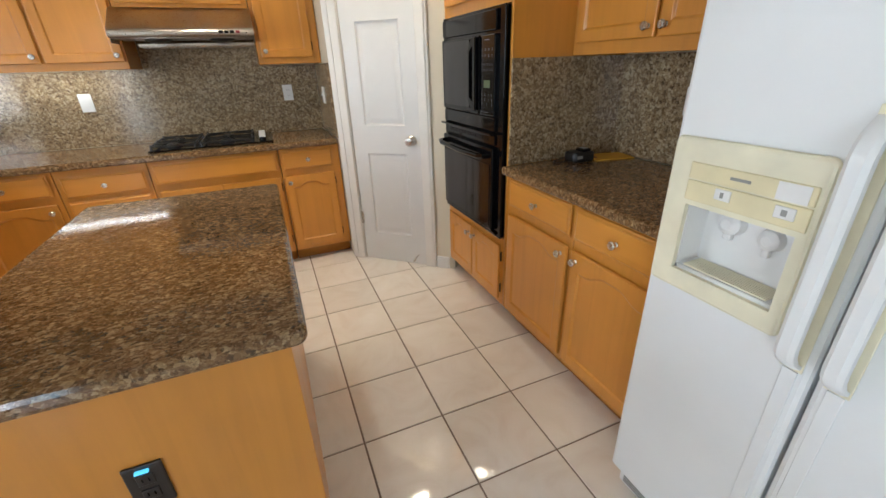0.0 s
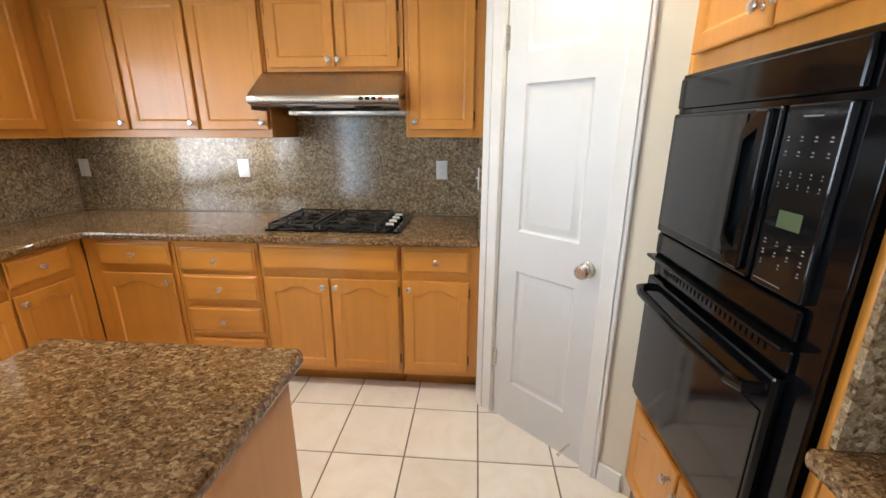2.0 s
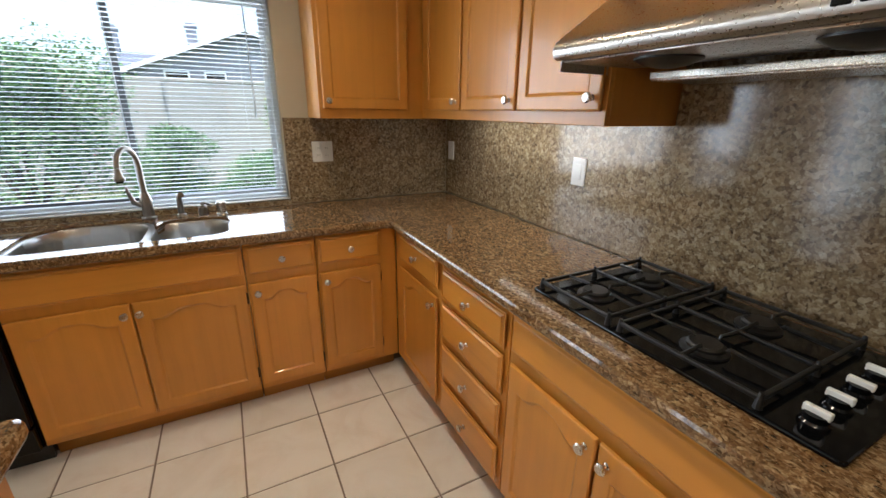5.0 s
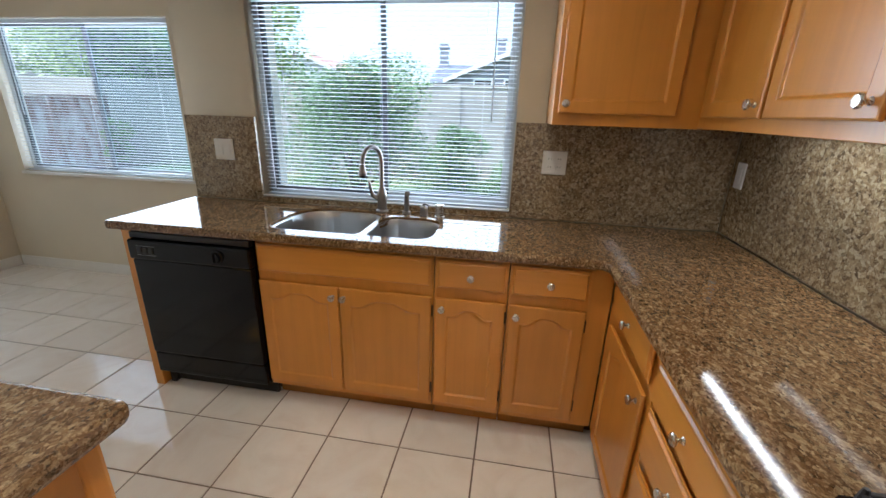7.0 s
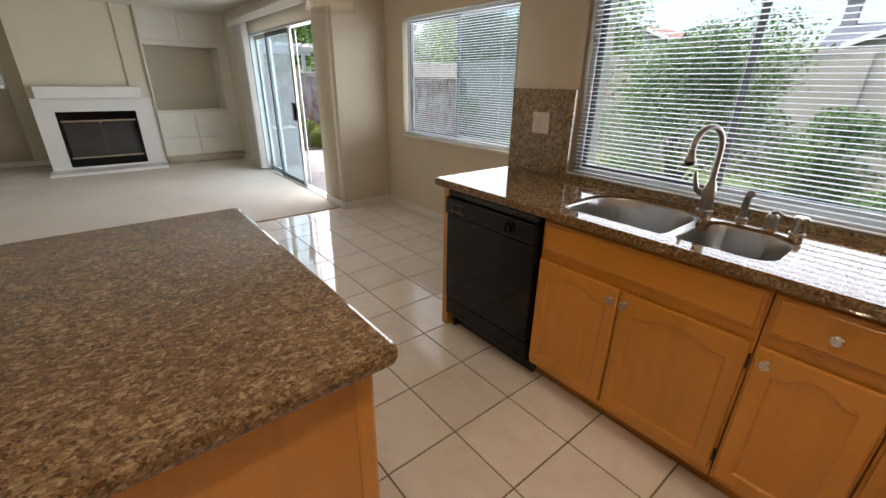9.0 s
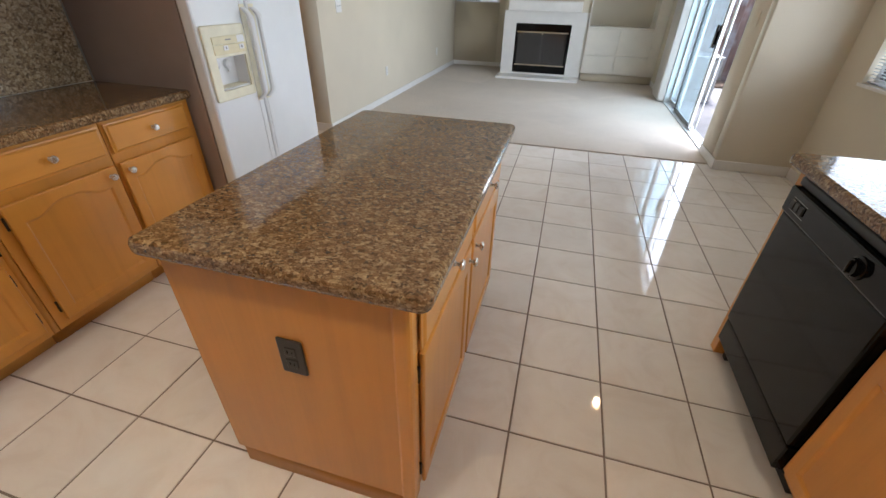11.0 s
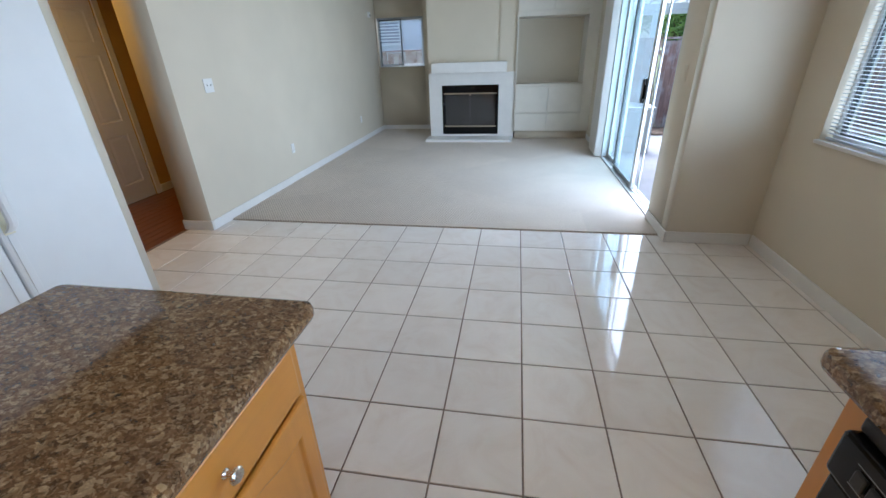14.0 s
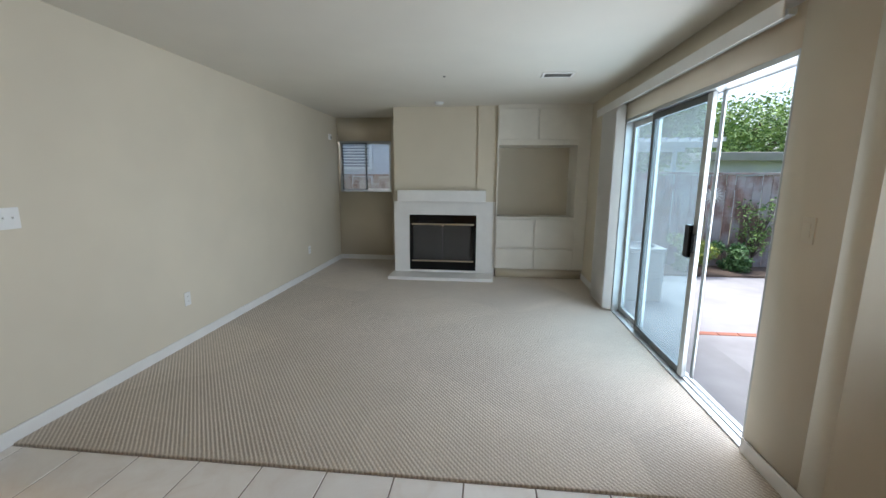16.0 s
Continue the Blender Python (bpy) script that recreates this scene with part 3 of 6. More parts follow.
def baseboard(lo, hi):
    bm = bmesh.new()
    box(bm, lo, hi, 0.006)
    solid("baseboard", bm, M_TRIM, ((lo[0] + hi[0]) / 2, (lo[1] + hi[1]) / 2, 0), "white painted baseboard along the wall", "baseboard", kind="structure")


BH = 0.092
baseboard((1.762, -6.73, 0), (1.776, -1.325, BH))
baseboard((1.762, -1.325, 0), (2.074, -1.311, BH))
baseboard((0.58, -6.73, 0), (1.762, -6.716, BH))
baseboard((XS, -1.96, 0), (XS + 0.014, -1.446, BH))
baseboard((XN + 0.014, -1.46, 0), (XS, -1.446, BH))
baseboard((XN, -1.446, 0), (XN + 0.014, 1.036, BH))
baseboard((XN, 1.036, 0), (-2.12, 1.05, BH))
baseboard((XS, -6.2, 0), (XS + 0.014, -4.36, BH))
baseboard((1.226, -0.154, 0), (1.24, -0.03, BH))
baseboard((1.24, -0.154, 0), (2.06, -0.14, BH))
baseboard((3.256, -4.0, 0), (3.27, -2.38, BH))
baseboard((2.06, -4.0, 0), (2.074, -1.325, BH))
bm = bmesh.new()
PANTRY.box(bm, (0.223 + DOOR_W, 0, 0), (0.83, BH, 0.014), 0.005)
solid("baseboard", bm, M_TRIM, PANTRY.p(0.78, 0, 0), "white painted baseboard beside the pantry door", "baseboard", kind="structure")

carpet = solid("carpet", box(bmesh.new(), (XS, -6.73, -0.03), (1.776, -1.583, 0.012), 0.006), M_CARPET, (0, -4, 0), "beige looped berber carpet in the family room", "carpet", kind="structure")
solid("floor_hall", box(bmesh.new(), (2.06, -4.0, -0.05), (3.39, 1.0, -0.008)), M_GROUT, (2.7, -1.5, 0), "hallway subfloor under the wood planks", "floor", kind="structure")
FLOOR = solid("floor", boxes(((XN - 0.02, -1.60, -0.08), (2.06, 3.96, -0.0035))), M_GROUT, (0, 1, 0), "cream ceramic tile floor with brown-grey grout", "tile floor", kind="structure")
solid("foundation", box(bmesh.new(), (-2.9, -6.85, -0.3), (3.39, 4.07, -0.085)), M_CONCRETE, (0, -1.4, -0.3), "concrete slab under the house", "foundation", kind="structure")


# ---- kitchen cabinets ----
NORTH = Side((-0.02, 3.345, 0), (1, 0, 0), (0, -1, 0))
WEST = Side((-1.55, 0, 0), (0, 1, 0), (1, 0, 0))
EAST = Side((1.268, 0, 0), (0, -1, 0), (-1, 0, 0))
ISLE = Side((-0.445, 0, 0), (0, -1, 0), (-1, 0, 0))
N_UP = Side((0, 3.61, 0), (1, 0, 0), (0, -1, 0))
W_UP = Side((-1.79, 0, 0), (0, 1, 0), (1, 0, 0))
E_UP = Side((1.59, 0, 0), (0, -1, 0), (-1, 0, 0))

KNOB = finish("knob", lathe([(0.0, 0.0), (0.009, 0.0), (0.0095, 0.002), (0.006, 0.006), (0.0055, 0.013), (0.011, 0.017), (0.0155, 0.021), (0.016, 0.025), (0.0125, 0.029), (0.0, 0.0305)], 18), M_NICKEL, (0, 0, 0))
HINGE = finish("hinge", boxes(((-0.004, -0.028, -0.006), (0.004, 0.028, 0.004)), bevel=0.003), M_HINGE, (0, 0, 0))


def arch(s):
    k = (1 - abs(2 * s - 1) - 0.22) / 0.6
    return 0.5 - 0.5 * math.cos(math.pi * max(0, min(1, k)))


def door_panel(side, u0, u1, v0, v1, rise=0.036, t=0.02, stile=0.05):
    """A framed door with a raised panel, its head curved by rise."""
    bm = bmesh.new()
    steps = 16

    def loop(inset, w, curved):
        a, b, lo, hi = u0 + inset, u1 - inset, v0 + inset, v1 - inset
        pts = [(a, lo), (b, lo)]
        for k in range(steps + 1):
            s = 1 - k / steps
            top = hi - (rise * (1 - arch(s)) if curved else 0)
            pts.append((a + (b - a) * s, top))
        return [bm.verts.new(side.p(u, v, w)) for u, v in pts]

    rows = [loop(0.016, 0.0, False), loop(0.014, 0.0085, False), loop(0, 0.0095, False), loop(0, t - 0.005, False), loop(0.002, t - 0.0015, False), loop(0.006, t, False)]
    rows += [loop(stile - 0.004, t, True), loop(stile, t - 0.0015, True), loop(stile + 0.005, t - 0.0065, True), loop(stile + 0.008, t - 0.0075, True)]
    for a, b in zip(rows, rows[1:]):
        bridge(bm, a, b)
    bm.faces.new(rows[-1])
    bm.faces.new(rows[0])
    return bm


def add_door(cab, side, u0, u1, v0, v1, knob, hinge="", rise=0.036):
    """knob: (u, v) or None; hinge: 'l', 'r' or ''."""
    d = part("door", door_panel(side, u0, u1, v0, v1, rise), M_WOOD_V, cab)
    ORIGIN[d] = ORIGIN[cab]
    if knob:
        placed("knob", KNOB, d, side.pose_at(knob[0], knob[1], 0.0195), "satin nickel knob")
    if hinge:
        u = u0 - 0.003 if hinge == "l" else u1 + 0.003
        for v in (v0 + 0.07, v1 - 0.07):
            placed("hinge", HINGE, d, side.pose_at(u, v, 0.006), "dark bronze hinge")
    return d


def add_drawer(cab, side, u0, u1, v0, v1, knob=True):
    bm = bmesh.new()
    rows = []
    for inset, w in ((0.016, 0.0), (0.014, 0.0085), (0.0, 0.0095), (0.0, 0.0125), (0.002, 0.0135), (0.008, 0.0145), (0.011, 0.0185), (0.015, 0.0205)):
        rows.append([bm.verts.new(side.p(u, v, w)) for u, v in ((u0 + inset, v0 + inset), (u1 - inset, v0 + inset), (u1 - inset, v1 - inset), (u0 + inset, v1 - inset))])
    for a, b in zip(rows, rows[1:]):
        bridge(bm, a, b)
    bm.faces.new(rows[-1])
    bm.faces.new(rows[0])
    d = part("drawer_front", bm, M_WOOD_H, cab)
    if knob:
        placed("knob", KNOB, d, side.pose_at((u0 + u1) / 2, (v0 + v1) / 2, 0.0205), "satin nickel knob")
    return d


def base_cabinet(side, u0, u1, depth, label, group, floor_z=0.10, top=0.873, toe=0.075, hollow=False):
    cab = thing("base_cabinet", side.p((u0 + u1) / 2, 0, -depth / 2), label, "cabinet", group)
    bm = bmesh.new()
    if hollow:
        side.box(bm, (u0, floor_z, -depth), (u1, 0.66, -0.02))
        side.box(bm, (u0, floor_z, -0.02), (u1, top, 0), 0.002, 1)
    else:
        side.box(bm, (u0, floor_z, -depth), (u1, top, 0), 0.002, 1)
    part("body", bm, M_WOOD_V, cab)
    bm = bmesh.new()
    side.box(bm, (u0 + 0.001, 0, -depth), (u1 - 0.001, floor_z, -toe))
    part("toe_kick", bm, M_WOOD_SHADE, cab, "recessed toe kick with shade in its colour")
    return cab


def wall_cabinet(side, u0, u1, v0, v1, depth, label, group):
    cab = thing("wall_cabinet", side.p((u0 + u1) / 2, v0, -depth / 2), label, "cabinet", group)
    bm = bmesh.new()
    side.box(bm, (u0, v0 + 0.028, -depth), (u1, v1, -0.019), 0.001, 1)
    side.box(bm, (u0, v0, -depth), (u0 + 0.012, v0 + 0.029, -0.019))
    side.box(bm, (u1 - 0.012, v0, -depth), (u1, v0 + 0.029, -0.019))
    part("body", bm, M_WOOD_V, cab)
    bm = bmesh.new()
    side.box(bm, (u0, v0, -0.019), (u1, v1, 0), 0.002, 1)
    part("face_frame", bm, M_WOOD_V, cab)
    return cab


GB, GU = "kitchen base cabinets", "kitchen wall cabinets"
DT, DB, PT, PB = 0.855, 0.722, 0.678, 0.135

# along the cooktop wall
c = base_cabinet(NORTH, -1.528, -0.99, 0.6, "honey maple corner base cabinet with one drawer", GB)
add_drawer(c, NORTH, -1.435, -1.012, DB, DT)
add_door(c, NORTH, -1.435, -1.012, PB, PT, (-1.045, PT - 0.045), "l")
c = base_cabinet(NORTH, -0.985, -0.51, 0.6, "honey maple stack of four drawers", GB)
for lo, hi in ((0.700, 0.832), (0.522, 0.678), (0.328, 0.484), (0.135, 0.29)):
    add_drawer(c, NORTH, -0.962, -0.528, lo, hi)
c = base_cabinet(NORTH, -0.505, 0.267, 0.6, "honey maple base cabinet under the cooktop with arched doors", GB)
add_drawer(c, NORTH, -0.487, 0.254, DB, DT, False)
add_door(c, NORTH, -0.482, -0.125, PB, PT, (-0.155, PT - 0.045), "")
add_door(c, NORTH, -0.115, 0.254, PB, PT, (-0.085, PT - 0.045), "r")
c = base_cabinet(NORTH, 0.272, 0.685, 0.6, "narrow honey maple base cabinet beside the pantry", GB)
add_drawer(c, NORTH, 0.285, 0.632, DB, DT)
add_door(c, NORTH, 0.285, 0.632, PB, PT, (0.315, PT - 0.045), "r")

# along the sink wall
c = base_cabinet(WEST, 1.783, 2.610, 0.55, "honey maple sink base cabinet with arched doors", GB, hollow=True)
add_drawer(c, WEST, 1.792, 2.602, DB, DT, False)
add_door(c, WEST, 1.79, 2.172, PB, PT, (2.150, PT - 0.045), "")
add_door(c, WEST, 2.180, 2.602, PB, PT, (2.203, PT - 0.045), "r")
c = base_cabinet(WEST, 2.613, 2.927, 0.55, "slim honey maple base cabinet beside the sink", GB)
add_drawer(c, WEST, 2.622, 2.92, DB, DT)
add_door(c, WEST, 2.622, 2.92, PB, PT, (2.652, PT - 0.045), "r")
c = base_cabinet(WEST, 2.93, 3.342, 0.55, "honey maple corner base cabinet with a sun-faded drawer", GB)
add_drawer(c, WEST, 2.938, 3.25, DB, DT)
add_door(c, WEST, 2.938, 3.25, PB, PT, (2.968, PT - 0.045), "r")
bm = boxes(((-2.11, 1.10, 0.0), (-1.535, 1.148, 0.873)), bevel=0.003)
solid("end_panel", bm, M_WOOD_V, (-1.8, 1.12, 0), "honey maple end panel beside the dishwasher", "cabinet panel")

# right-hand counter and oven tower
c = base_cabinet(EAST, -1.968, -1.462, 0.63, "honey maple base cabinet beside the oven tower", GB)
add_drawer(c, EAST, -1.93, -1.475, DB, DT)
add_door(c, EAST, -1.93, -1.475, PB, PT, (-1.51, PT - 0.04), "l")
c = base_cabinet(EAST, -1.458, -0.965, 0.63, "honey maple base cabinet beside the refrigerator", GB)
add_drawer(c, EAST, -1.448, -1.005, DB, DT)
add_door(c, EAST, -1.448, -1.005, PB, PT, (-1.415, PT - 0.04), "r")

tower = thing("oven_cabinet", (1.58, 2.34, 0), "tall honey maple oven cabinet with doors above and below", "cabinet")
for name, lo, hi in (("side_panel", (1.268, 1.972, 0.10), (1.915, 1.995, 2.15)), ("side_panel", (1.268, 2.69, 0.10), (1.915, 2.713, 2.15)), ("lower_box", (1.268, 1.995, 0.10), (1.915, 2.69, 0.51)), ("upper_box", (1.268, 1.995, 1.605), (1.915, 2.69, 2.15)), ("back_panel", (1.80, 1.995, 0.51), (1.915, 2.69, 1.605))):
    part(name, boxes((lo, hi)), M_WOOD_V, tower)
part("toe_kick", boxes(((1.35, 1.975, 0), (1.915, 2.71, 0.10))), M_WOOD_SHADE, tower, "recessed toe kick with shade in its colour")
for v0, v1, kv in ((0.135, 0.47, 0.42), (1.655, 2.10, 1.705)):
    add_door(tower, EAST, -2.675, -2.348, v0, v1, (-2.378, kv), "l", 0.03)
    add_door(tower, EAST, -2.335, -2.015, v0, v1, (-2.305, kv), "r", 0.03)

# wall cabinets
c = wall_cabinet(N_UP, -1.785, -0.505, 1.405, 2.15, 0.335, "honey maple wall cabinet with three doors", GU)
for a, b in ((-1.72, -1.342), (-1.325, -0.925), (-0.908, -0.515)):
    add_door(c, N_UP, a, b, 1.447, 2.12, (b - 0.03, 1.485), "", 0.0)
c = wall_cabinet(N_UP, -0.5, 0.245, 1.745, 2.15, 0.335, "short honey maple wall cabinet over the range hood", GU)
add_door(c, N_UP, -0.475, -0.118, 1.765, 2.12, (-0.148, 1.80), "l", 0.0)
add_door(c, N_UP, -0.106, 0.218, 1.765, 2.12, (-0.096, 1.80), "r", 0.0)
c = wall_cabinet(N_UP, 0.25, 0.668, 1.408, 2.15, 0.335, "single-door honey maple wall cabinet beside the pantry", GU)
add_door(c, N_UP, 0.275, 0.615, 1.45, 2.12, (0.305, 1.49), "r", 0.0)
c = wall_cabinet(W_UP, 3.05, 3.945, 1.40, 2.15, 0.325, "honey maple wall cabinet beside the sink window", GU)
add_door(c, W_UP, 3.068, 3.52, 1.447, 2.12, (3.094, 1.485), "", 0.0)
c = wall_cabinet(E_UP, -1.968, -1.02, 1.39, 2.15, 0.325, "two-door honey maple wall cabinet over the counter", GU)
add_door(c, E_UP, -1.935, -1.508, 1.44, 2.12, (-1.538, 1.478), "l", 0.0)
add_door(c, E_UP, -1.492, -1.05, 1.44, 2.12, (-1.462, 1.478), "r", 0.0)

# ---- worktops and splashbacks ----
TOP = 0.915
SINK_POINTS = [(-2.035, 1.795), (-1.597, 1.795), (-1.597, 2.580), (-1.957, 2.580), (-1.955, 2.30), (-1.83, 2.27), (-2.035, 2.24)]
SINK_RADII = [0.19, 0.08, 0.08, 0.11, 0.07, 0.004, 0.13]
sink_hole = rounded(SINK_POINTS, SINK_RADII, 0, 8)
worktop_points = [(-2.098, 1.035), (-1.505, 1.035), (-1.505, 3.295), (0.655, 3.295), (0.655, 3.928), (-2.098, 3.928)]
bm = slab(worktop_points, [0.004, 0.03, 0.03, 0.006, 0.004, 0.004], 0.874, TOP, 0.012, [sink_hole])
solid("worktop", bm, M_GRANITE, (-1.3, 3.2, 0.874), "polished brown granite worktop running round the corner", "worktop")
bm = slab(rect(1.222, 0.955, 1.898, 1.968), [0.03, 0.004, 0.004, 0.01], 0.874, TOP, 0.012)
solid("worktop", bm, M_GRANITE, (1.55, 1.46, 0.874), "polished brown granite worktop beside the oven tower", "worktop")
for lo, hi, text in (
    ((-2.098, 3.93, TOP + 0.0004), (0.652, 3.949, 1.4048), "brown granite splashback behind the cooktop"),
    ((-0.498, 3.93, 1.405), (0.245, 3.949, 1.744), "brown granite panel behind the range hood"),
    ((-2.119, 2.908, TOP + 0.001), (-2.10, 3.929, 1.398), "brown granite splashback beside the sink window"),
    ((-2.119, 1.055, TOP + 0.001), (-2.10, 1.484, 1.381), "short brown granite splashback at the worktop's end"),
    ((-2.119, 1.484, TOP + 0.001), (-2.088, 2.908, 0.942), "narrow brown granite ledge under the window"),
    ((0.653, 3.288, TOP + 0.001), (0.671, 3.928, 1.404), "brown granite side splash next to the pantry"),
    ((1.90, 0.955, TOP + 0.001), (1.919, 1.968, 1.388), "brown granite splashback behind the short worktop"),
    ((1.262, 1.957, TOP + 0.001), (1.899, 1.971, 1.388), "brown granite side splash on the oven cabinet"),
):
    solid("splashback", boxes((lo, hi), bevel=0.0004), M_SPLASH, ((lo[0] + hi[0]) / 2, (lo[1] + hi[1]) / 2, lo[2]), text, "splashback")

solid("splash_trim", boxes(((1.885, 0.945, TOP + 0.001), (1.919, 0.954, 1.388)), bevel=0.002), M_FRAME, (1.9, 0.95, TOP), "pale metal strip closing the splashback's end", "trim", kind="structure")

# ---- island ----
island = thing("kitchen_island", (-0.14, 1.61, 0), "honey maple kitchen island with two drawers and two arched doors", "kitchen island")
part("body", boxes(((-0.445, 1.035, 0.095), (0.175, 2.19, 0.868)), bevel=0.003), M_WOOD_V, island)
part("base_plinth", boxes(((-0.40, 1.045, 0), (0.165, 2.18, 0.095))), M_WOOD_SHADE, island, "recessed base in shade-darkened wood")
part("corner_post", boxes(((-0.452, 2.15, 0.095), (-0.405, 2.196, 0.868)), bevel=0.01), M_WOOD_V, island)
for a, b, k, h in ((-2.145, -1.635, -1.672, "l"), (-1.605, -1.07, -1.568, "r")):
    add_drawer(island, ISLE, a, b, 0.687, 0.842)
    add_door(island, ISLE, a, b, 0.13, 0.676, (k, 0.63), h)
bm = slab(rect(-0.503, 0.998, 0.212, 2.228), 0.028, 0.869, 0.91, 0.013)
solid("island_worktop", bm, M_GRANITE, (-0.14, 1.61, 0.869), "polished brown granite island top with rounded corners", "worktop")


# ---- switches and outlets ----
def wall_plate(side, u, v, wide, kind, label, material, mark):
    h = 0.116
    p = thing("wall_plate", side.p(u, v - h / 2, 0), label, "outlet" if kind == "outlet" else "switch")
    bm = bmesh.new()
    side.box(bm, (u - wide / 2, v - h / 2, 0.0), (u + wide / 2, v + h / 2, 0.007), 0.003)
    part("plate", bm, material, p)
    n = max(1, round(wide / 0.06))
    for k in range(n):
        uc = u + (k - (n - 1) / 2) * 0.046
        bm = bmesh.new()
        if kind == "outlet":
            for dv in (-0.02, 0.02):
                side.box(bm, (uc - 0.016, v + dv - 0.014, 0.006), (uc + 0.016, v + dv + 0.014, 0.0095), 0.003)
            part("socket", bm, material, p)
            bm = bmesh.new()
            for dv in (-0.02, 0.02):
                for du in (-0.006, 0.006):
                    side.box(bm, (uc + du - 0.0013, v + dv - 0.004, 0.0094), (uc + du + 0.0013, v + dv + 0.005, 0.0102))
            tagged(part("slot", bm, mark, p, "dark slots"), kind="stuff")
        elif kind == "toggle":
            side.box(bm, (uc - 0.006, v - 0.012, 0.006), (uc + 0.006, v + 0.012, 0.009), 0.001)
            side.box(bm, (uc - 0.004, v - 0.002, 0.008), (uc + 0.004, v + 0.010, 0.019), 0.002)
            part("toggle", bm, material, p)
        else:
            side.box(bm, (uc - 0.017, v - 0.033, 0.006), (uc + 0.017, v + 0.033, 0.0105), 0.003)
            part("rocker", bm, material, p)
    return p


S_N = Side((0, 3.93, 0), (1, 0, 0), (0, -1, 0))
S_W = Side((-2.10, 0, 0), (0, 1, 0), (1, 0, 0))
S_E = Side((1.90, 0, 0), (0, -1, 0), (-1, 0, 0))
S_FAM = Side((1.776, 0, 0), (0, -1, 0), (-1, 0, 0))
S_PAT = Side((XS, 0, 0), (0, 1, 0), (1, 0, 0))
wall_plate(S_N, -2.02, 1.20, 0.07, "rocker", "white rocker switch on the granite splashback", M_PLATE, M_GREYMARK)
wall_plate(S_N, -0.888, 1.206, 0.075, "rocker", "white rocker switch on the granite splashback", M_PLATE, M_GREYMARK)
wall_plate(S_N, 0.42, 1.205, 0.072, "outlet", "white double outlet on the granite splashback", M_PLATE, M_GREYMARK)
wall_plate(S_W, 3.11, 1.21, 0.118, "outlet", "wide white outlet plate beside the sink window", M_PLATE, M_GREYMARK)
wall_plate(S_W, 1.281, 1.20, 0.118, "rocker", "wide white switch plate on the granite", M_PLATE, M_GREYMARK)
wall_plate(S_E, -1.54, 1.195, 0.075, "outlet", "white outlet above the short worktop", M_PLATE, M_GREYMARK)
wall_plate(Side((0.653, 0, 0), (0, -1, 0), (-1, 0, 0)), -3.60, 1.19, 0.07, "toggle", "white toggle switch on the side splash", M_PLATE, M_GREYMARK)
wall_plate(Side((0, 2.19, 0), (-1, 0, 0), (0, 1, 0)), 0.138, 0.617, 0.07, "outlet", "dark brown outlet on the island end", M_DARKPLASTIC, M_BLACK)
p = wall_plate(Side((0, 1.035, 0), (1, 0, 0), (0, -1, 0)), -0.145, 0.612, 0.07, "outlet", "dark outlet with a blue indicator on the island end", M_DARKPLASTIC, M_BLACK)
part("indicator", boxes(((-0.157, 1.021, 0.655), (-0.133, 1.0295, 0.66))), M_LEDBLUE, p, "small blue indicator light")
wall_plate(S_FAM, 1.752, 1.218, 0.118, "toggle", "white double toggle switch on the beige wall", M_PLATE, M_GREYMARK)
wall_plate(S_FAM, 2.964, 0.405, 0.07, "outlet", "white outlet low on the beige wall", M_PLATE, M_GREYMARK)
wall_plate(S_FAM, 5.424, 0.395, 0.07, "outlet", "white outlet low on the beige wall", M_PLATE, M_GREYMARK)
wall_plate(S_PAT, -1.748, 1.229, 0.07, "rocker", "wall-coloured switch beside the patio door", M_WALL, M_GREYMARK)


# ---- pantry and hall doors ----
def panel_door(name, side, u0, u1, height, panels, label, knob_u, knob_v, hinge_u, w0=-0.045, t=0.04):
    """A moulded door: panels are (u0, u1, v0, v1) as fractions and metres."""
    d = thing(name, side.p((u0 + u1) / 2, 0, 0), label, "door")
    bm = bmesh.new()
    tmp = slab([(u0, 0.001), (u1, 0.001), (u1, height), (u0, height)], 0.001, w0, w0 + t, 0.002, [[(a, c), (b, c), (b, e), (a, e)] for a, b, c, e in panels], side.p, 1)
    add_into(bm, tmp)
    front = w0 + t
    for a, b, c, e in panels:
        loops = []
        for inset, w in ((0, front), (0.005, front - 0.006), (0.012, front - 0.009), (0.02, front - 0.009), (0.046, front - 0.0015)):
            loops.append([bm.verts.new(side.p(u, v, w)) for u, v in ((a + inset, c + inset), (b - inset, c + inset), (b - inset, e - inset), (a + inset, e - inset))])
        for p, q in zip(loops, loops[1:]):
            bridge(bm, p, q)
        bm.faces.new(loops[-1])
        side.box(bm, (a - 0.001, c - 0.001, w0 + 0.002), (b + 0.001, e + 0.001, front - 0.012))
    leaf = part("leaf", bm, M_DOOR, d)
    k = lathe([(0, 0), (0.034, 0), (0.034, 0.005), (0.028, 0.010), (0.013, 0.014), (0.012, 0.026), (0.022, 0.033), (0.029, 0.042), (0.030, 0.052), (0.025, 0.060), (0.0, 0.063)], 24)
    part("knob", moved(k, side.pose_at(knob_u, knob_v, front)), M_NICKEL, d, "satin nickel round knob")
    for v in (0.335, 1.81):
        bm = bmesh.new()
        side.box(bm, (hinge_u - 0.011, v - 0.045, front - 0.004), (hinge_u + 0.011, v + 0.045, front + 0.004), 0.002)
        add_into(bm, moved(lathe([(0, -0.047), (0.006, -0.047), (0.006, 0.047), (0, 0.047)], 10), Matrix.Translation(side.p(hinge_u, v, front + 0.006))))
        part("hinge", bm, M_NICKEL, d, "metal hinge")
    return d


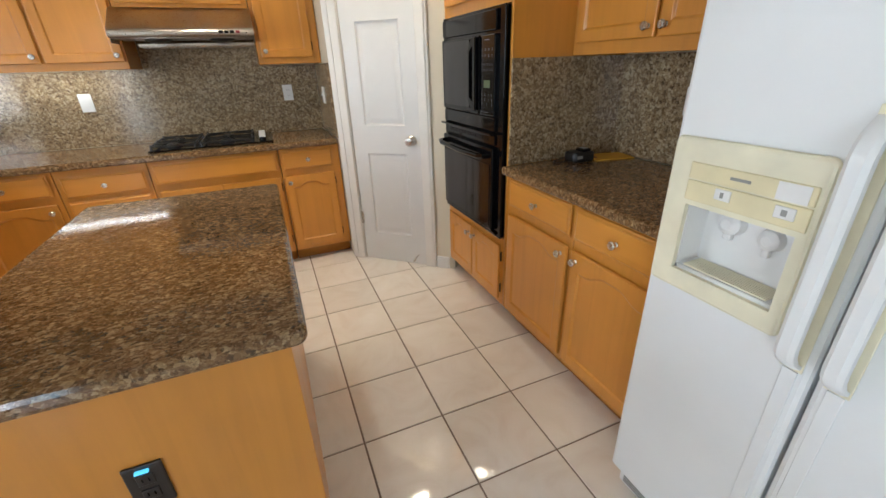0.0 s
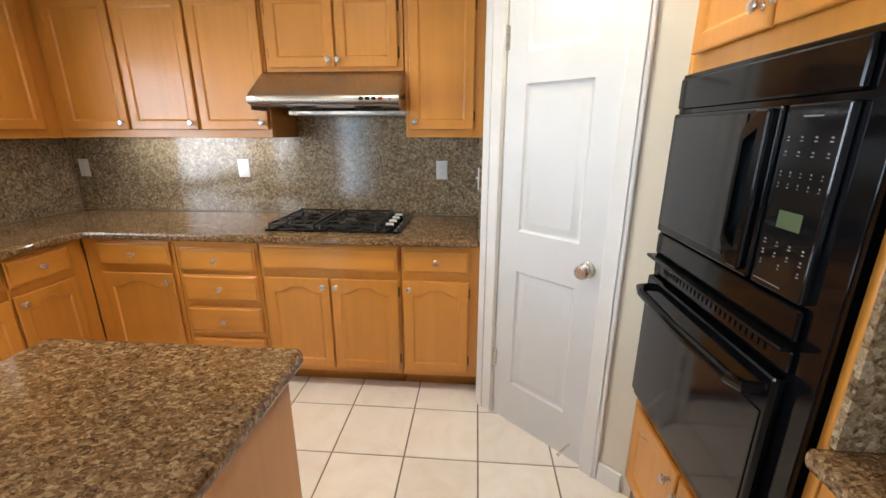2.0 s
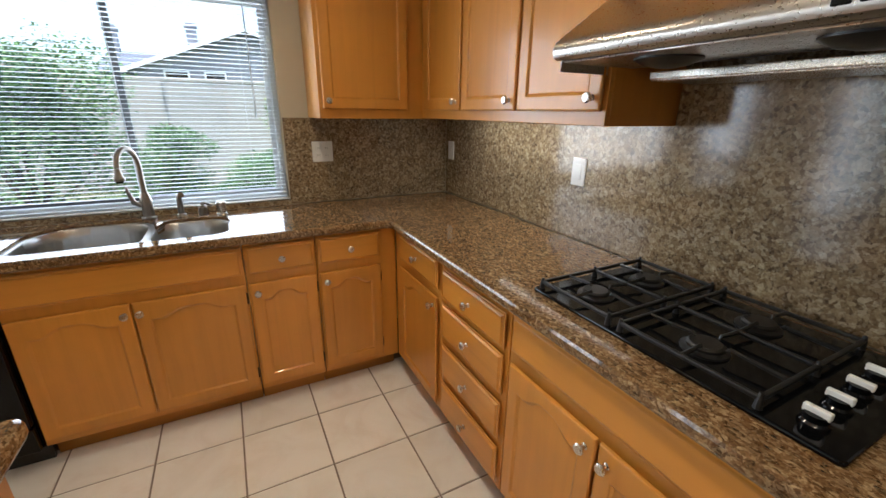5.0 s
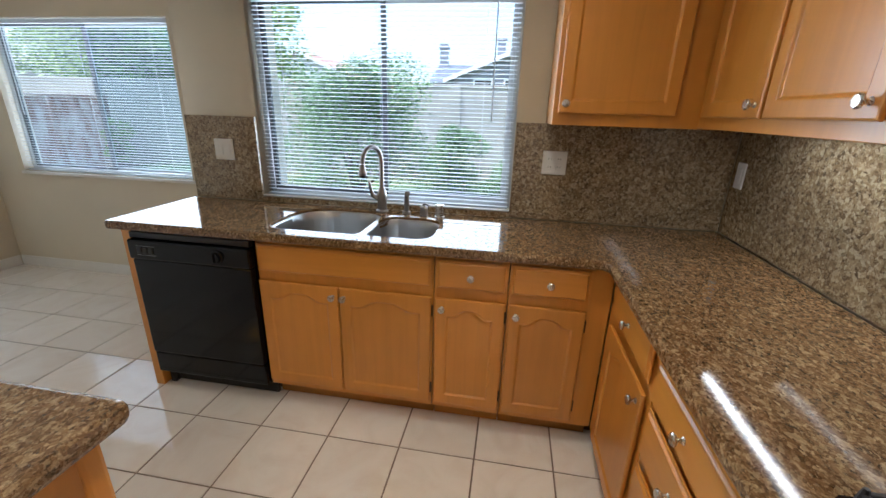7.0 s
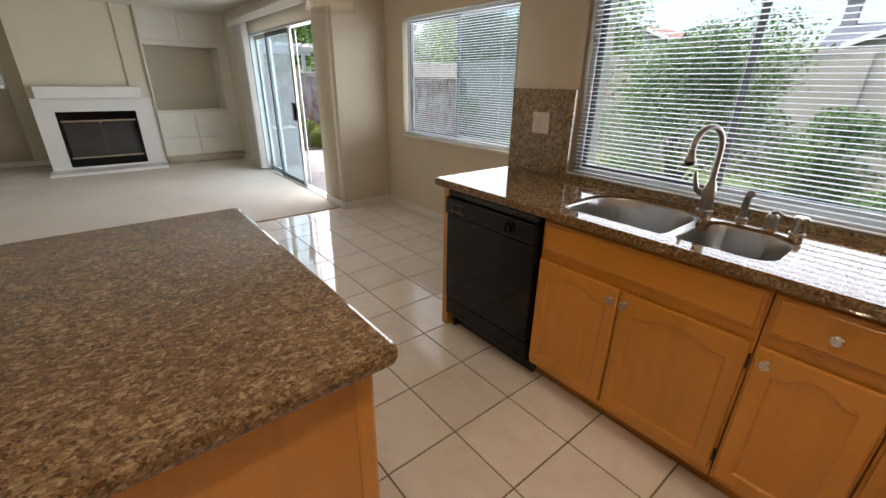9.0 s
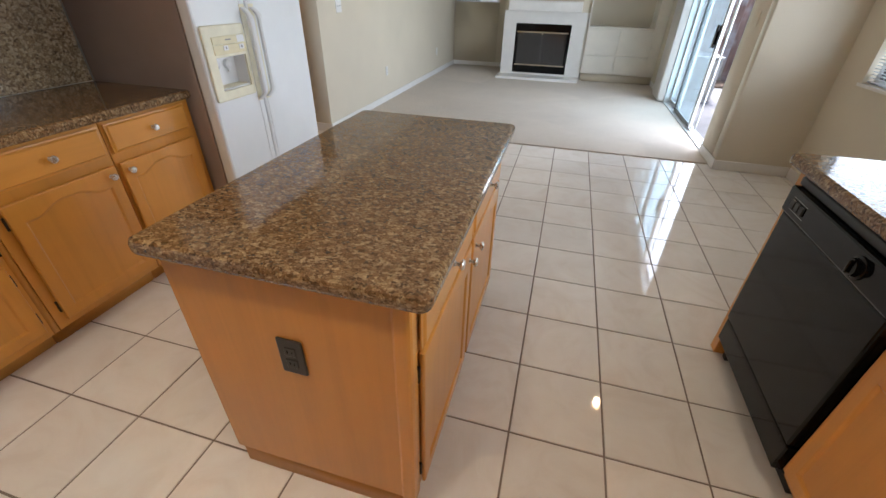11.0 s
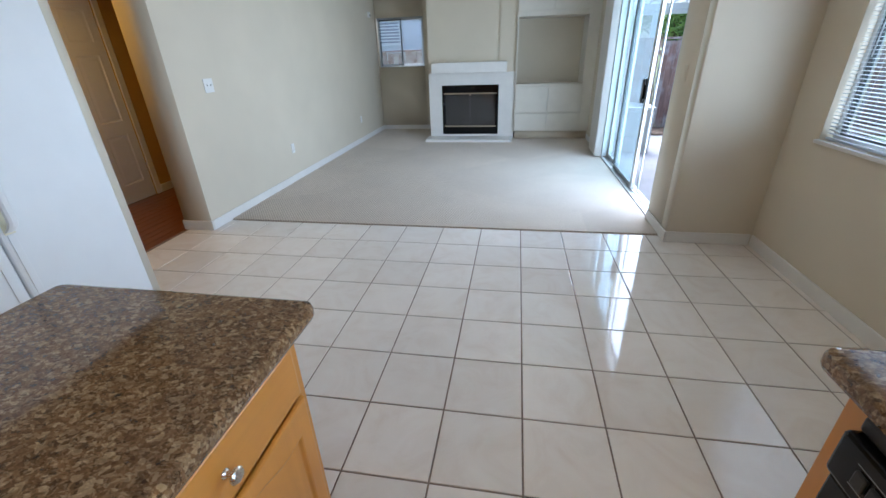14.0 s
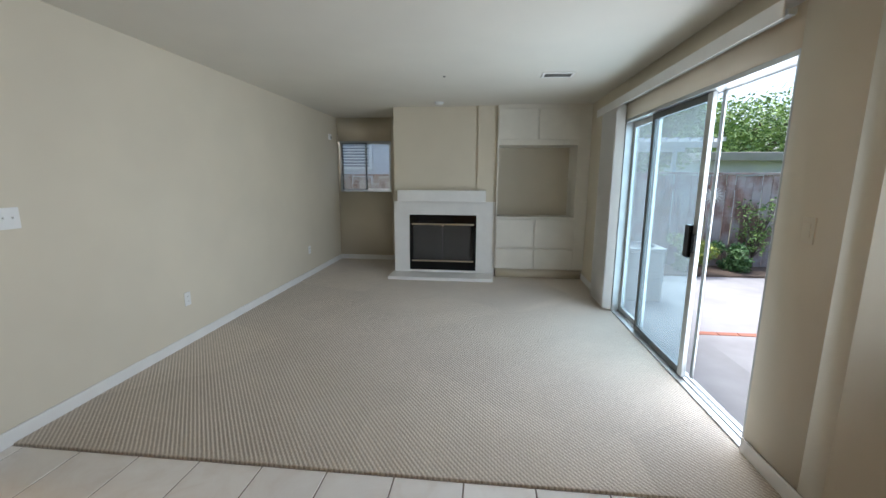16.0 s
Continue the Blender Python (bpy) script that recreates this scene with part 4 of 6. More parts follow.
PU = 0.136
pantry_door = panel_door("door_1", PANTRY, PU, PU + DOOR_W, 2.035, [(PU + 0.105, PU + DOOR_W - 0.105, 0.222, 0.822), (PU + 0.105, PU + DOOR_W - 0.105, 1.01, 1.628), (PU + 0.105, PU + DOOR_W - 0.105, 1.75, 1.94)], "white moulded narrow pantry door, closed", PU + DOOR_W - 0.06, 0.915, PU + 0.002)
tagged(pantry_door, kind="structure")
stop = tube([PANTRY.p(PU + DOOR_W - 0.06, 0.075, -0.006), PANTRY.p(PU + DOOR_W - 0.062, 0.073, 0.03), PANTRY.p(PU + DOOR_W - 0.07, 0.055, 0.07)], [0.005, 0.005, 0.009], 8)
part("door_stop", stop, M_NICKEL, pantry_door, "small metal flip-down door stop")
HALLSIDE = Side((3.27, 0, 0), (0, -1, 0), (-1, 0, 0))
rows = []
for a, b in ((1.60, 1.86), (1.94, 2.20)):
    rows += [(a, b, 0.2, 0.72), (a, b, 0.86, 1.50), (a, b, 1.62, 1.90)]
hall_door = panel_door("door_2", HALLSIDE, 1.505, 2.295, 2.035, rows, "white moulded hallway door, closed", 1.58, 0.92, 2.293)
tagged(hall_door, kind="structure")
bm = boxes(((3.252, -2.37, 0), (3.27, -2.30, 2.12)), ((3.252, -1.50, 0), (3.27, -1.43, 2.12)), ((3.252, -2.30, 2.05), (3.27, -1.50, 2.12)), bevel=0.005)
solid("trim_hall_door", bm, M_TRIM, (3.26, -1.9, 0), "white casing round the hallway door", "door casing", kind="structure")


# ---- refrigerator ----
FX, FY0, FY1, FS = 1.09, 0.025, 0.958, 0.562
fridge = thing("refrigerator", (1.5, 0.49, 0), "white side-by-side refrigerator with a yellowed ice and water dispenser", "refrigerator")
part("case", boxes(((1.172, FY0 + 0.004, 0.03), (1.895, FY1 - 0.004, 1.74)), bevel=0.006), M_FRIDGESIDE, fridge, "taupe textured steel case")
FR = Side((FX, 0, 0), (0, -1, 0), (-1, 0, 0))
# freezer door with the dispenser niche let into it
NU0, NU1, NV0, NV1 = -0.888, -0.662, 0.90, 1.064
bm = slab([(-FY1, 0.105), (-FS - 0.004, 0.105), (-FS - 0.004, 1.75), (-FY1, 1.75)], 0.012, -0.072, 0.0, 0.012, [[(NU0, NV0), (NU1, NV0), (NU1, NV1), (NU0, NV1)]], FR.p)
freezer = part("freezer_door", bm, M_FRIDGE, fridge)
bm = slab([(-FS + 0.004, 0.105), (-FY0, 0.105), (-FY0, 1.75), (-FS + 0.004, 1.75)], 0.012, -0.072, 0.0, 0.012, [], FR.p)
fresh = part("fridge_door", bm, M_FRIDGE, fridge)
bm = slab([(-0.945, 0.85), (-0.636, 0.85), (-0.636, 1.213), (-0.945, 1.213)], 0.014, 0.0005, 0.016, 0.007, [[(NU0, NV0), (NU1, NV0), (NU1, NV1), (NU0, NV1)]], FR.p)
part("dispenser_bezel", bm, M_CREAM, freezer, "yellowed cream dispenser surround")
bm = bmesh.new()
FR.box(bm, (-0.892, 1.076, 0.015), (-0.648, 1.122, 0.021), 0.003)
FR.box(bm, (-0.892, 1.125, 0.015), (-0.648, 1.162, 0.021), 0.003)
part("control_panel", bm, M_CREAM2, freezer, "yellow control strips")
bm = bmesh.new()
FR.box(bm, (-0.824, 1.094, 0.020), (-0.790, 1.118, 0.024), 0.002)
part("dispenser_button", bm, M_PLATE, freezer, "white push button")
bm = bmesh.new()
FR.box(bm, (-0.706, 1.092, 0.020), (-0.670, 1.116, 0.024), 0.002)
part("dispenser_button", bm, M_PLATE, freezer, "white push button")
bm = bmesh.new()
FR.box(bm, (-0.80, 1.141, 0.0205), (-0.76, 1.147, 0.022))
FR.box(bm, (-0.811, 1.1, 0.0235), (-0.804, 1.112, 0.0245))
FR.box(bm, (-0.693, 1.098, 0.0235), (-0.683, 1.110, 0.0245))
tagged(part("print_mark", bm, M_GREYMARK, freezer, "small dark printed marks"), kind="stuff")
bm = bmesh.new()
FR.box(bm, (-0.712, 1.126, 0.0206), (-0.658, 1.160, 0.0222))
part("sticker", bm, M_PLATE, freezer, "white paper sticker")
bm = bmesh.new()
e = 0.0008
FR.box(bm, (NU0 - e, NV0, -0.0716), (NU1 + e, NV1, -0.068))
FR.box(bm, (NU0 - e, NV0, -0.07), (NU0 + 0.004, NV1, 0.004))
FR.box(bm, (NU1 - 0.004, NV0, -0.07), (NU1 + e, NV1, 0.004))
FR.box(bm, (NU0, NV1 - 0.004, -0.07), (NU1, NV1 + e, 0.004))
FR.box(bm, (NU0, NV0 - e, -0.07), (NU1, NV0 + 0.010, 0.004))
part("niche", bm, M_PLATE, freezer, "white dispenser niche")
bm = bmesh.new()
for k in range(9):
    FR.box(bm, (NU0 + 0.018, NV0 + 0.011, -0.060 + k * 0.007), (NU1 - 0.018, NV0 + 0.015, -0.0565 + k * 0.007))
part("drip_grille", bm, M_CREAM, freezer, "cream slatted drip tray")
bm = bmesh.new()
add_into(bm, moved(lathe([(0, 0), (0.03, 0), (0.026, 0.02), (0.012, 0.03), (0, 0.03)], 16), FR.pose_at(-0.82, 1.025, -0.068)))
add_into(bm, moved(lathe([(0, 0), (0.026, 0), (0.022, 0.018), (0.01, 0.026), (0, 0.026)], 16), FR.pose_at(-0.735, 1.015, -0.068)))
FR.box(bm, (-0.83, 0.985, -0.066), (-0.81, 1.025, -0.05), 0.004)
FR.box(bm, (-0.743, 0.975, -0.066), (-0.727, 1.015, -0.05), 0.004)
part("spout", bm, M_PLATE, freezer, "ice and water spouts")
for door_part, u, text in ((freezer, -FS - 0.038, "white freezer handle with a yellowed edge"), (fresh, -FS + 0.038, "white refrigerator handle with a yellowed edge")):
    pts = []
    for k in range(25):
        s = k / 24
        rise = 0.045 * min(1.0, min(s, 1 - s) / 0.10) ** 0.6
        pts.append((0.81 + 0.475 * s, rise))
    bm = bmesh.new()
    rows = []
    for v, w in pts:
        rows.append([bm.verts.new(FR.p(u + a, v, w + b)) for a, b in ((-0.017, -0.004), (0.017, -0.004), (0.017, 0.010), (0.009, 0.017), (-0.009, 0.017), (-0.017, 0.010))])
    for a, b in zip(rows, rows[1:]):
        bridge(bm, a, b)
    bm.faces.new(rows[0])
    bm.faces.new(rows[-1])
    h = part("handle", bm, M_FRIDGE, door_part, text)
    bm = bmesh.new()
    FR.box(bm, (u - 0.020, 0.80, 0.001), (u + 0.020, 1.30, 0.005), 0.002)
    part("handle_trim", bm, M_CREAM, door_part, "yellowed strip behind the handle")
    bm = bmesh.new()
    FR.box(bm, (u - 0.014, 0.12, 0.0), (u + 0.014, 0.798, 0.004), 0.0025)
    part("door_strip", bm, M_FRIDGE, door_part)
    bm = bmesh.new()
    FR.box(bm, (u - 0.014, 1.302, 0.0), (u + 0.014, 1.735, 0.004), 0.0025)
    part("door_strip", bm, M_FRIDGE, door_part)
bm = bmesh.new()
FR.box(bm, (-FY1 + 0.012, 0.012, -0.075), (-FY0 - 0.012, 0.098, -0.045), 0.003)
grille = part("grille", bm, M_FRIDGE, fridge)
bm = bmesh.new()
for k in range(7):
    FR.box(bm, (-FY1 + 0.03, 0.022 + k * 0.010, -0.046), (-FY0 - 0.03, 0.0265 + k * 0.010, -0.0425))
part("grille_slot", bm, M_GREYMARK, grille, "dark vent slots")
part("foot", boxes(((1.25, 0.1, 0), (1.30, 0.15, 0.03)), ((1.25, 0.83, 0), (1.30, 0.88, 0.03)), ((1.8, 0.1, 0), (1.85, 0.15, 0.03)), ((1.8, 0.83, 0), (1.85, 0.88, 0.03))), M_BLACKMATT, fridge)

# ---- wall oven with a microwave over it ----
OV = Side((1.262, 0, 0), (0, -1, 0), (-1, 0, 0))
oven = thing("wall_oven", (1.5, 2.34, 0.515), "black built-in wall oven with a microwave above", "oven")
bm = bmesh.new()
OV.box(bm, (-2.684, 0.512, 0.004), (-2.0, 1.602, 0.017), 0.003)
OV.box(bm, (-2.672, 0.516, -0.5), (-2.012, 1.598, 0.004))
part("chassis", bm, M_BLACK, oven)
bm = bmesh.new()
OV.box(bm, (-2.668, 1.505, 0.017), (-2.06, 1.590, 0.030), 0.006)
part("top_vent", bm, M_BLACK, oven)
bm = bmesh.new()
OV.box(bm, (-2.668, 1.135, 0.017), (-2.215, 1.492, 0.036), 0.006)
mwd = part("microwave_door", bm, M_BLACK, oven)
bm = bmesh.new()
OV.box(bm, (-2.655, 1.160, 0.0355), (-2.312, 1.480, 0.039), 0.002)
part("microwave_window", bm, M_BLACKGLASS, mwd, "dark mirror-like glass")
bm = slab([(-2.262, 1.15), (-2.222, 1.15), (-2.222, 1.488), (-2.262, 1.488), (-2.305, 1.445), (-2.305, 1.195)], 0.008, 0.036, 0.054, 0.006, [[(-2.288, 1.215), (-2.248, 1.19), (-2.248, 1.45), (-2.288, 1.425)]], OV.p)
part("microwave_handle", bm, M_BLACK, mwd)
bm = bmesh.new()
OV.box(bm, (-2.205, 1.135, 0.017), (-2.065, 1.492, 0.033), 0.004)
ctl = part("control_panel", bm, M_BLACKGLASS, oven, "black control panel with white key marks")
bm = bmesh.new()
for row, (v, n, s) in enumerate(((1.425, 4, 0.007), (1.398, 4, 0.007), (1.360, 5, 0.004), (1.338, 5, 0.004), (1.225, 4, 0.007), (1.203, 4, 0.007), (1.182, 3, 0.006))):
    for k in range(n):
        u = -2.185 + k * 0.1 / (n - 1)
        OV.box(bm, (u - s / 2, v, 0.0325), (u + s / 2, v + 0.002, 0.0336))
        OV.box(bm, (u - s / 3, v + 0.006, 0.0325), (u + s / 3, v + 0.0095, 0.0336))
OV.box(bm, (-2.16, 1.468, 0.0325), (-2.115, 1.471, 0.0336))
OV.box(bm, (-2.195, 1.148, 0.0325), (-2.12, 1.1495, 0.0336))
tagged(part("key_mark", bm, M_KEY, ctl, "white key marks"), kind="stuff")
bm = bmesh.new()
OV.box(bm, (-2.165, 1.262, 0.0325), (-2.105, 1.296, 0.0338))
part("display", bm, M_DISPLAY, ctl, "dim green clock display")
bm = bmesh.new()
OV.box(bm, (-2.668, 1.06, 0.017), (-2.06, 1.128, 0.030), 0.006)
OV.box(bm, (-2.672, 1.045, 0.017), (-2.055, 1.056, 0.055), 0.004)
for k in range(24):
    OV.box(bm, (-2.60 + k * 0.02, 1.012, 0.0255), (-2.588 + k * 0.02, 1.03, 0.0285))
OV.box(bm, (-2.668, 0.995, 0.017), (-2.06, 1.043, 0.026), 0.004)
part("middle_vent", bm, M_BLACK, oven)
bm = bmesh.new()
OV.box(bm, (-2.668, 0.545, 0.017), (-2.06, 0.985, 0.042), 0.008)
od = part("oven_door", bm, M_BLACK, oven)
bm = bmesh.new()
OV.box(bm, (-2.650, 0.565, 0.0415), (-2.078, 0.90, 0.045), 0.002)
part("oven_window", bm, M_BLACKGLASS, od, "dark mirror-like glass")
bm = tube([OV.p(-2.645, 0.945, 0.040), OV.p(-2.635, 0.945, 0.075), OV.p(-2.60, 0.94, 0.082), OV.p(-2.36, 0.935, 0.086), OV.p(-2.13, 0.94, 0.082), OV.p(-2.092, 0.945, 0.075), OV.p(-2.085, 0.945, 0.040)], 0.014, 10)
part("oven_handle", bm, M_BLACK, od, "black curved bar handle")
bm = bmesh.new()
OV.box(bm, (-2.672, 0.522, 0.017), (-2.04, 0.54, 0.03), 0.004)
part("bottom_trim", bm, M_BLACK, oven)

# ---- range hood ----
hood = thing("range_hood", (-0.135, 3.67, 1.545), "brushed stainless steel under-cabinet range hood", "range hood")
HX0, HX1 = -0.522, 0.252


def extruded(profile, x0, x1):
    bm = bmesh.new()
    a = [bm.verts.new((x0, y, z)) for y, z in profile]
    b = [bm.verts.new((x1, y, z)) for y, z in profile]
    bridge(bm, a, b)
    bm.faces.new(a)
    bm.faces.new(b)
    return bm


part("canopy", extruded([(3.928, 1.744), (3.60, 1.744), (3.425, 1.622), (3.412, 1.612), (3.405, 1.600), (3.404, 1.588), (3.409, 1.577), (3.421, 1.571), (3.44, 1.572), (3.44, 1.60), (3.62, 1.64), (3.928, 1.60)], HX0, HX1), M_STEEL, hood)
for x in (HX0 + 0.001, HX1 - 0.006):
    part("side_skirt", boxes(((x, 3.435, 1.545), (x + 0.005, 3.926, 1.60))), M_STEEL, hood)
part("oil_tray", boxes(((HX0 + 0.08, 3.70, 1.528), (HX1 - 0.01, 3.90, 1.544)), ((HX0 + 0.08, 3.69, 1.532), (HX1 - 0.01, 3.702, 1.552)), bevel=0.003), M_NICKEL, hood, "bright metal grease tray")
part("under_panel", boxes(((HX0 + 0.008, 3.438, 1.566), (HX1 - 0.008, 3.695, 1.571))), M_STEEL, hood)
for x in (-0.30, 0.06):
    f = part("fan_grille", moved(lathe([(0, -0.012), (0.02, -0.012), (0.05, -0.006), (0.075, 0.006), (0.075, 0.012), (0, 0.012)], 20), Matrix.Translation((x, 3.56, 1.556))), M_BLACKMATT, hood, "dark round fan grille")
for k, m in enumerate((M_BLACK, M_BLACK, M_BLACK, M_RED)):
    part("button", boxes(((0.052 + k * 0.032, 3.399, 1.588), (0.075 + k * 0.032, 3.4075, 1.604)), bevel=0.002), m, hood, "red push button" if m == M_RED else "black push button")
part("badge", boxes(((0.205, 3.4005, 1.587), (0.212, 3.406, 1.594))), M_BLACK, hood)

# ---- gas cooktop ----
CK = thing("cooktop", (-0.137, 3.645, TOP), "black five-knob gas cooktop with cast iron grates", "cooktop")
part("pan", slab(rect(-0.515, 3.405, 0.24, 3.885), 0.012, TOP, TOP + 0.011, 0.004), M_BLACK, CK)
cap = finish("burner_cap", lathe([(0.0, 0.0), (0.052, 0.0), (0.052, 0.006), (0.040, 0.010), (0.040, 0.016), (0.034, 0.021), (0.0, 0.022)], 22), M_BLACKMATT, (0, 0, 0))
for x, y in ((-0.385, 3.535), (-0.385, 3.765), (-0.06, 3.535), (-0.06, 3.765)):
    placed("burner", cap, CK, pose(x, y, TOP + 0.010), "black burner with a round cap")


def grate(x0, x1, y0, y1):
    """A low cast frame on feet, with fingers that reach in over each burner and end in raised tips."""
    z = TOP + 0.038
    bm = bmesh.new()
    r = 0.005
    ym = (y0 + y1) / 2
    for a, b in (((x0, y0), (x1, y0)), ((x1, y0), (x1, y1)), ((x1, y1), (x0, y1)), ((x0, y1), (x0, y0)), ((x0, ym), (x1, ym))):
        box(bm, (min(a[0], b[0]) - r, min(a[1], b[1]) - r, z - 0.011), (max(a[0], b[0]) + r, max(a[1], b[1]) + r, z), 0.003)
    xm = (x0 + x1) / 2
    for yc, lo, hi in ((3.535, y0, ym), (3.765, ym, y1)):
        for ex, ey in ((x0, yc), (x1, yc), (xm, lo), (xm, hi)):
            d = Vector((xm - ex, yc - ey, 0))
            reach = 1 - 0.034 / d.length
            p = Vector((ex, ey, z - 0.006))
            add_into(bm, tube([p, p + d * reach * 0.5 + Vector((0, 0, 0.003)), p + d * reach * 0.93 + Vector((0, 0, 0.007)), p + d * reach], [0.006, 0.0052, 0.0045, 0.002], 6))
    for x in (x0, x1):
        for y in (y0, ym, y1):
            add_into(bm, tube([(x, y, TOP + 0.009), (x, y, z - 0.008), (x, y, z + 0.007)], [0.009, 0.007, 0.004], 8))
    return bm


part("grate", grate(-0.495, -0.243, 3.425, 3.87), M_BLACKMATT, CK, "black cast iron grate")
part("grate", grate(-0.205, 0.105, 3.425, 3.87), M_BLACKMATT, CK, "black cast iron grate")
dial = finish("dial", lathe([(0, 0), (0.024, 0), (0.023, 0.006), (0.019, 0.010), (0.018, 0.022), (0.0, 0.023)], 20), M_BLACK, (0, 0, 0))
grip = finish("grip", boxes(((-0.021, -0.006, 0.018), (0.021, 0.006, 0.034)), bevel=0.003), M_PLATE, (0, 0, 0))
for k in range(4):
    y = 3.47 + k * 0.088
    d = placed("dial", dial, CK, pose(0.172, y, TOP + 0.011), "black control knob with a pale grip")
    g = new("grip", grip)
    g.parent = d

# ---- dishwasher ----
DW = Side((-1.548, 0, 0), (0, 1, 0), (1, 0, 0))
dish = thing("dishwasher", (-1.8, 1.465, 0), "black built-in dishwasher with a round dial", "dishwasher")
part("tub", boxes(((-2.09, 1.156, 0.10), (-1.55, 1.776, 0.868))), M_BLACK, dish)
bm = slab([(1.158, 0.225), (1.774, 0.225), (1.774, 0.735), (1.158, 0.735)], 0.006, 0.0, 0.038, 0.006, [], DW.p)
part("door", bm, M_BLACK, dish)
bm = slab([(1.152, 0.738), (1.778, 0.738), (1.778, 0.835), (1.152, 0.835)], 0.01, 0.0, 0.046, 0.008, [], DW.p)
cp = part("control_panel", bm, M_BLACK, dish)
bm = bmesh.new()
DW.box(bm, (1.156, 0.838, 0.0), (1.774, 0.868, 0.03), 0.005)
part("handle_recess", bm, M_BLACKMATT, dish)
bm = bmesh.new()
add_into(bm, moved(lathe([(0, 0), (0.034, 0), (0.033, 0.004), (0.026, 0.006), (0.024, 0.02), (0, 0.021)], 24), DW.pose_at(1.615, 0.785, 0.046)))
DW.box(bm, (1.611, 0.765, 0.064), (1.619, 0.805, 0.074), 0.003)
part("dial", bm, M_BLACK, cp, "round black cycle dial")
bm = bmesh.new()
for k in range(3):
    DW.box(bm, (1.205 + k * 0.030, 0.770, 0.045), (1.229 + k * 0.030, 0.800, 0.052), 0.003)
part("push_button", bm, M_BLACKMATT, cp)
bm = bmesh.new()
DW.box(bm, (1.2, 0.762, 0.0455), (1.3, 0.764, 0.0465))
DW.box(bm, (1.2, 0.806, 0.0455), (1.3, 0.8075, 0.0465))
part("print", bm, M_GREYMARK, cp, "small grey print")
bm = bmesh.new()
DW.box(bm, (1.158, 0.105, 0.0), (1.774, 0.218, 0.032), 0.005)
part("kick_panel", bm, M_BLACK, dish)
part("toe_plate", boxes(((-1.62, 1.19, 0.0), (-1.6, 1.776, 0.105)), ((-1.60, 1.16, 0.0), (-1.57, 1.19, 0.08))), M_BLACKMATT, dish)

# ---- sink and taps ----
sink = thing("sink", (-1.8, 2.22, 0.7), "double-bowl stainless steel undermount sink", "sink")


def bowl_outline(y0, y1, x0, x1, radii, inset):
    return rounded(rect(x0, y0, x1, y1), radii, inset, 8)


BOWLS = [(1.803, 2.238, -2.025, -1.605, [0.185, 0.08, 0.08, 0.13]), (2.268, 2.572, -1.948, -1.605, [0.08, 0.08, 0.08, 0.11])]
bm = slab(SINK_POINTS, SINK_RADII, 0.889, 0.9015, 0.0015, [bowl_outline(*b, 0) for b in BOWLS], seg=8)
part("rim", bm, M_SINK, sink)
for b in BOWLS:
    bm = bmesh.new()
    rows = []
    for inset, z in ((0.0, 0.9015), (0.004, 0.896), (0.008, 0.86), (0.018, 0.73), (0.032, 0.705), (0.06, 0.695)):
        rows.append([bm.verts.new((p.x, p.y, z)) for p in bowl_outline(*b, inset)])
    for p, q in zip(rows, rows[1:]):
        bridge(bm, p, q)
    bm.faces.new(rows[-1])
    bw = part("bowl", bm, M_SINK, sink)
    cx, cy = (b[2] + b[3]) / 2, (b[0] + b[1]) / 2
    part("drain", moved(lathe([(0, 0.001), (0.03, 0.001), (0.042, 0.005), (0.046, 0.003), (0.046, -0.006)], 20), Matrix.Translation((cx, cy, 0.696))), M_NICKEL, bw, "round metal drain")

faucet = thing("faucet", (-2.045, 2.225, TOP), "brushed nickel gooseneck faucet with a side lever", "faucet")
part("base", moved(lathe([(0, 0), (0.034, 0), (0.034, 0.006), (0.026, 0.012), (0.024, 0.06), (0.027, 0.085), (0.021, 0.115), (0.015, 0.13), (0, 0.13)], 20), Matrix.Translation((-2.045, 2.225, TOP))), M_FAUCET, faucet)
neck = [(-2.045, 2.225, TOP + 0.12), (-2.045, 2.225, TOP + 0.26)]
for k in range(1, 13):
    a = math.pi * k / 12
    reach = 0.5 - 0.5 * math.cos(a)
    neck.append((-2.045 + 0.115 * reach, 2.225 - 0.062 * reach, TOP + 0.265 + 0.08 * math.sin(a)))
part("neck", tube(neck, 0.0125, 12), M_FAUCET, faucet)
part("spray_head", moved(lathe([(0, -0.055), (0.021, -0.055), (0.024, -0.045), (0.017, -0.03), (0.013, 0.0), (0, 0.002)], 18), Matrix.Translation((-1.93, 2.163, TOP + 0.262))), M_FAUCET, faucet)
part("black_tip", moved(lathe([(0, -0.064), (0.014, -0.064), (0.017, -0.0555), (0, -0.0555)], 16), Matrix.Translation((-1.93, 2.163, TOP + 0.262))), M_BLACKMATT, faucet, "black rubber nozzle")
part("lever", tube([(-2.04, 2.205, TOP + 0.07), (-2.035, 2.178, TOP + 0.085), (-2.03, 2.168, TOP + 0.12), (-2.028, 2.160, TOP + 0.165)], [0.014, 0.013, 0.009, 0.006], 10), M_FAUCET, faucet, "curved side lever")
spr = thing("side_spray", (-2.03, 2.365, TOP), "brushed nickel side spray beside the sink", "faucet")
part("collar", moved(lathe([(0, 0), (0.024, 0), (0.022, 0.01), (0.015, 0.016), (0.014, 0.05), (0, 0.05)], 16), Matrix.Translation((-2.03, 2.365, TOP))), M_FAUCET, spr)
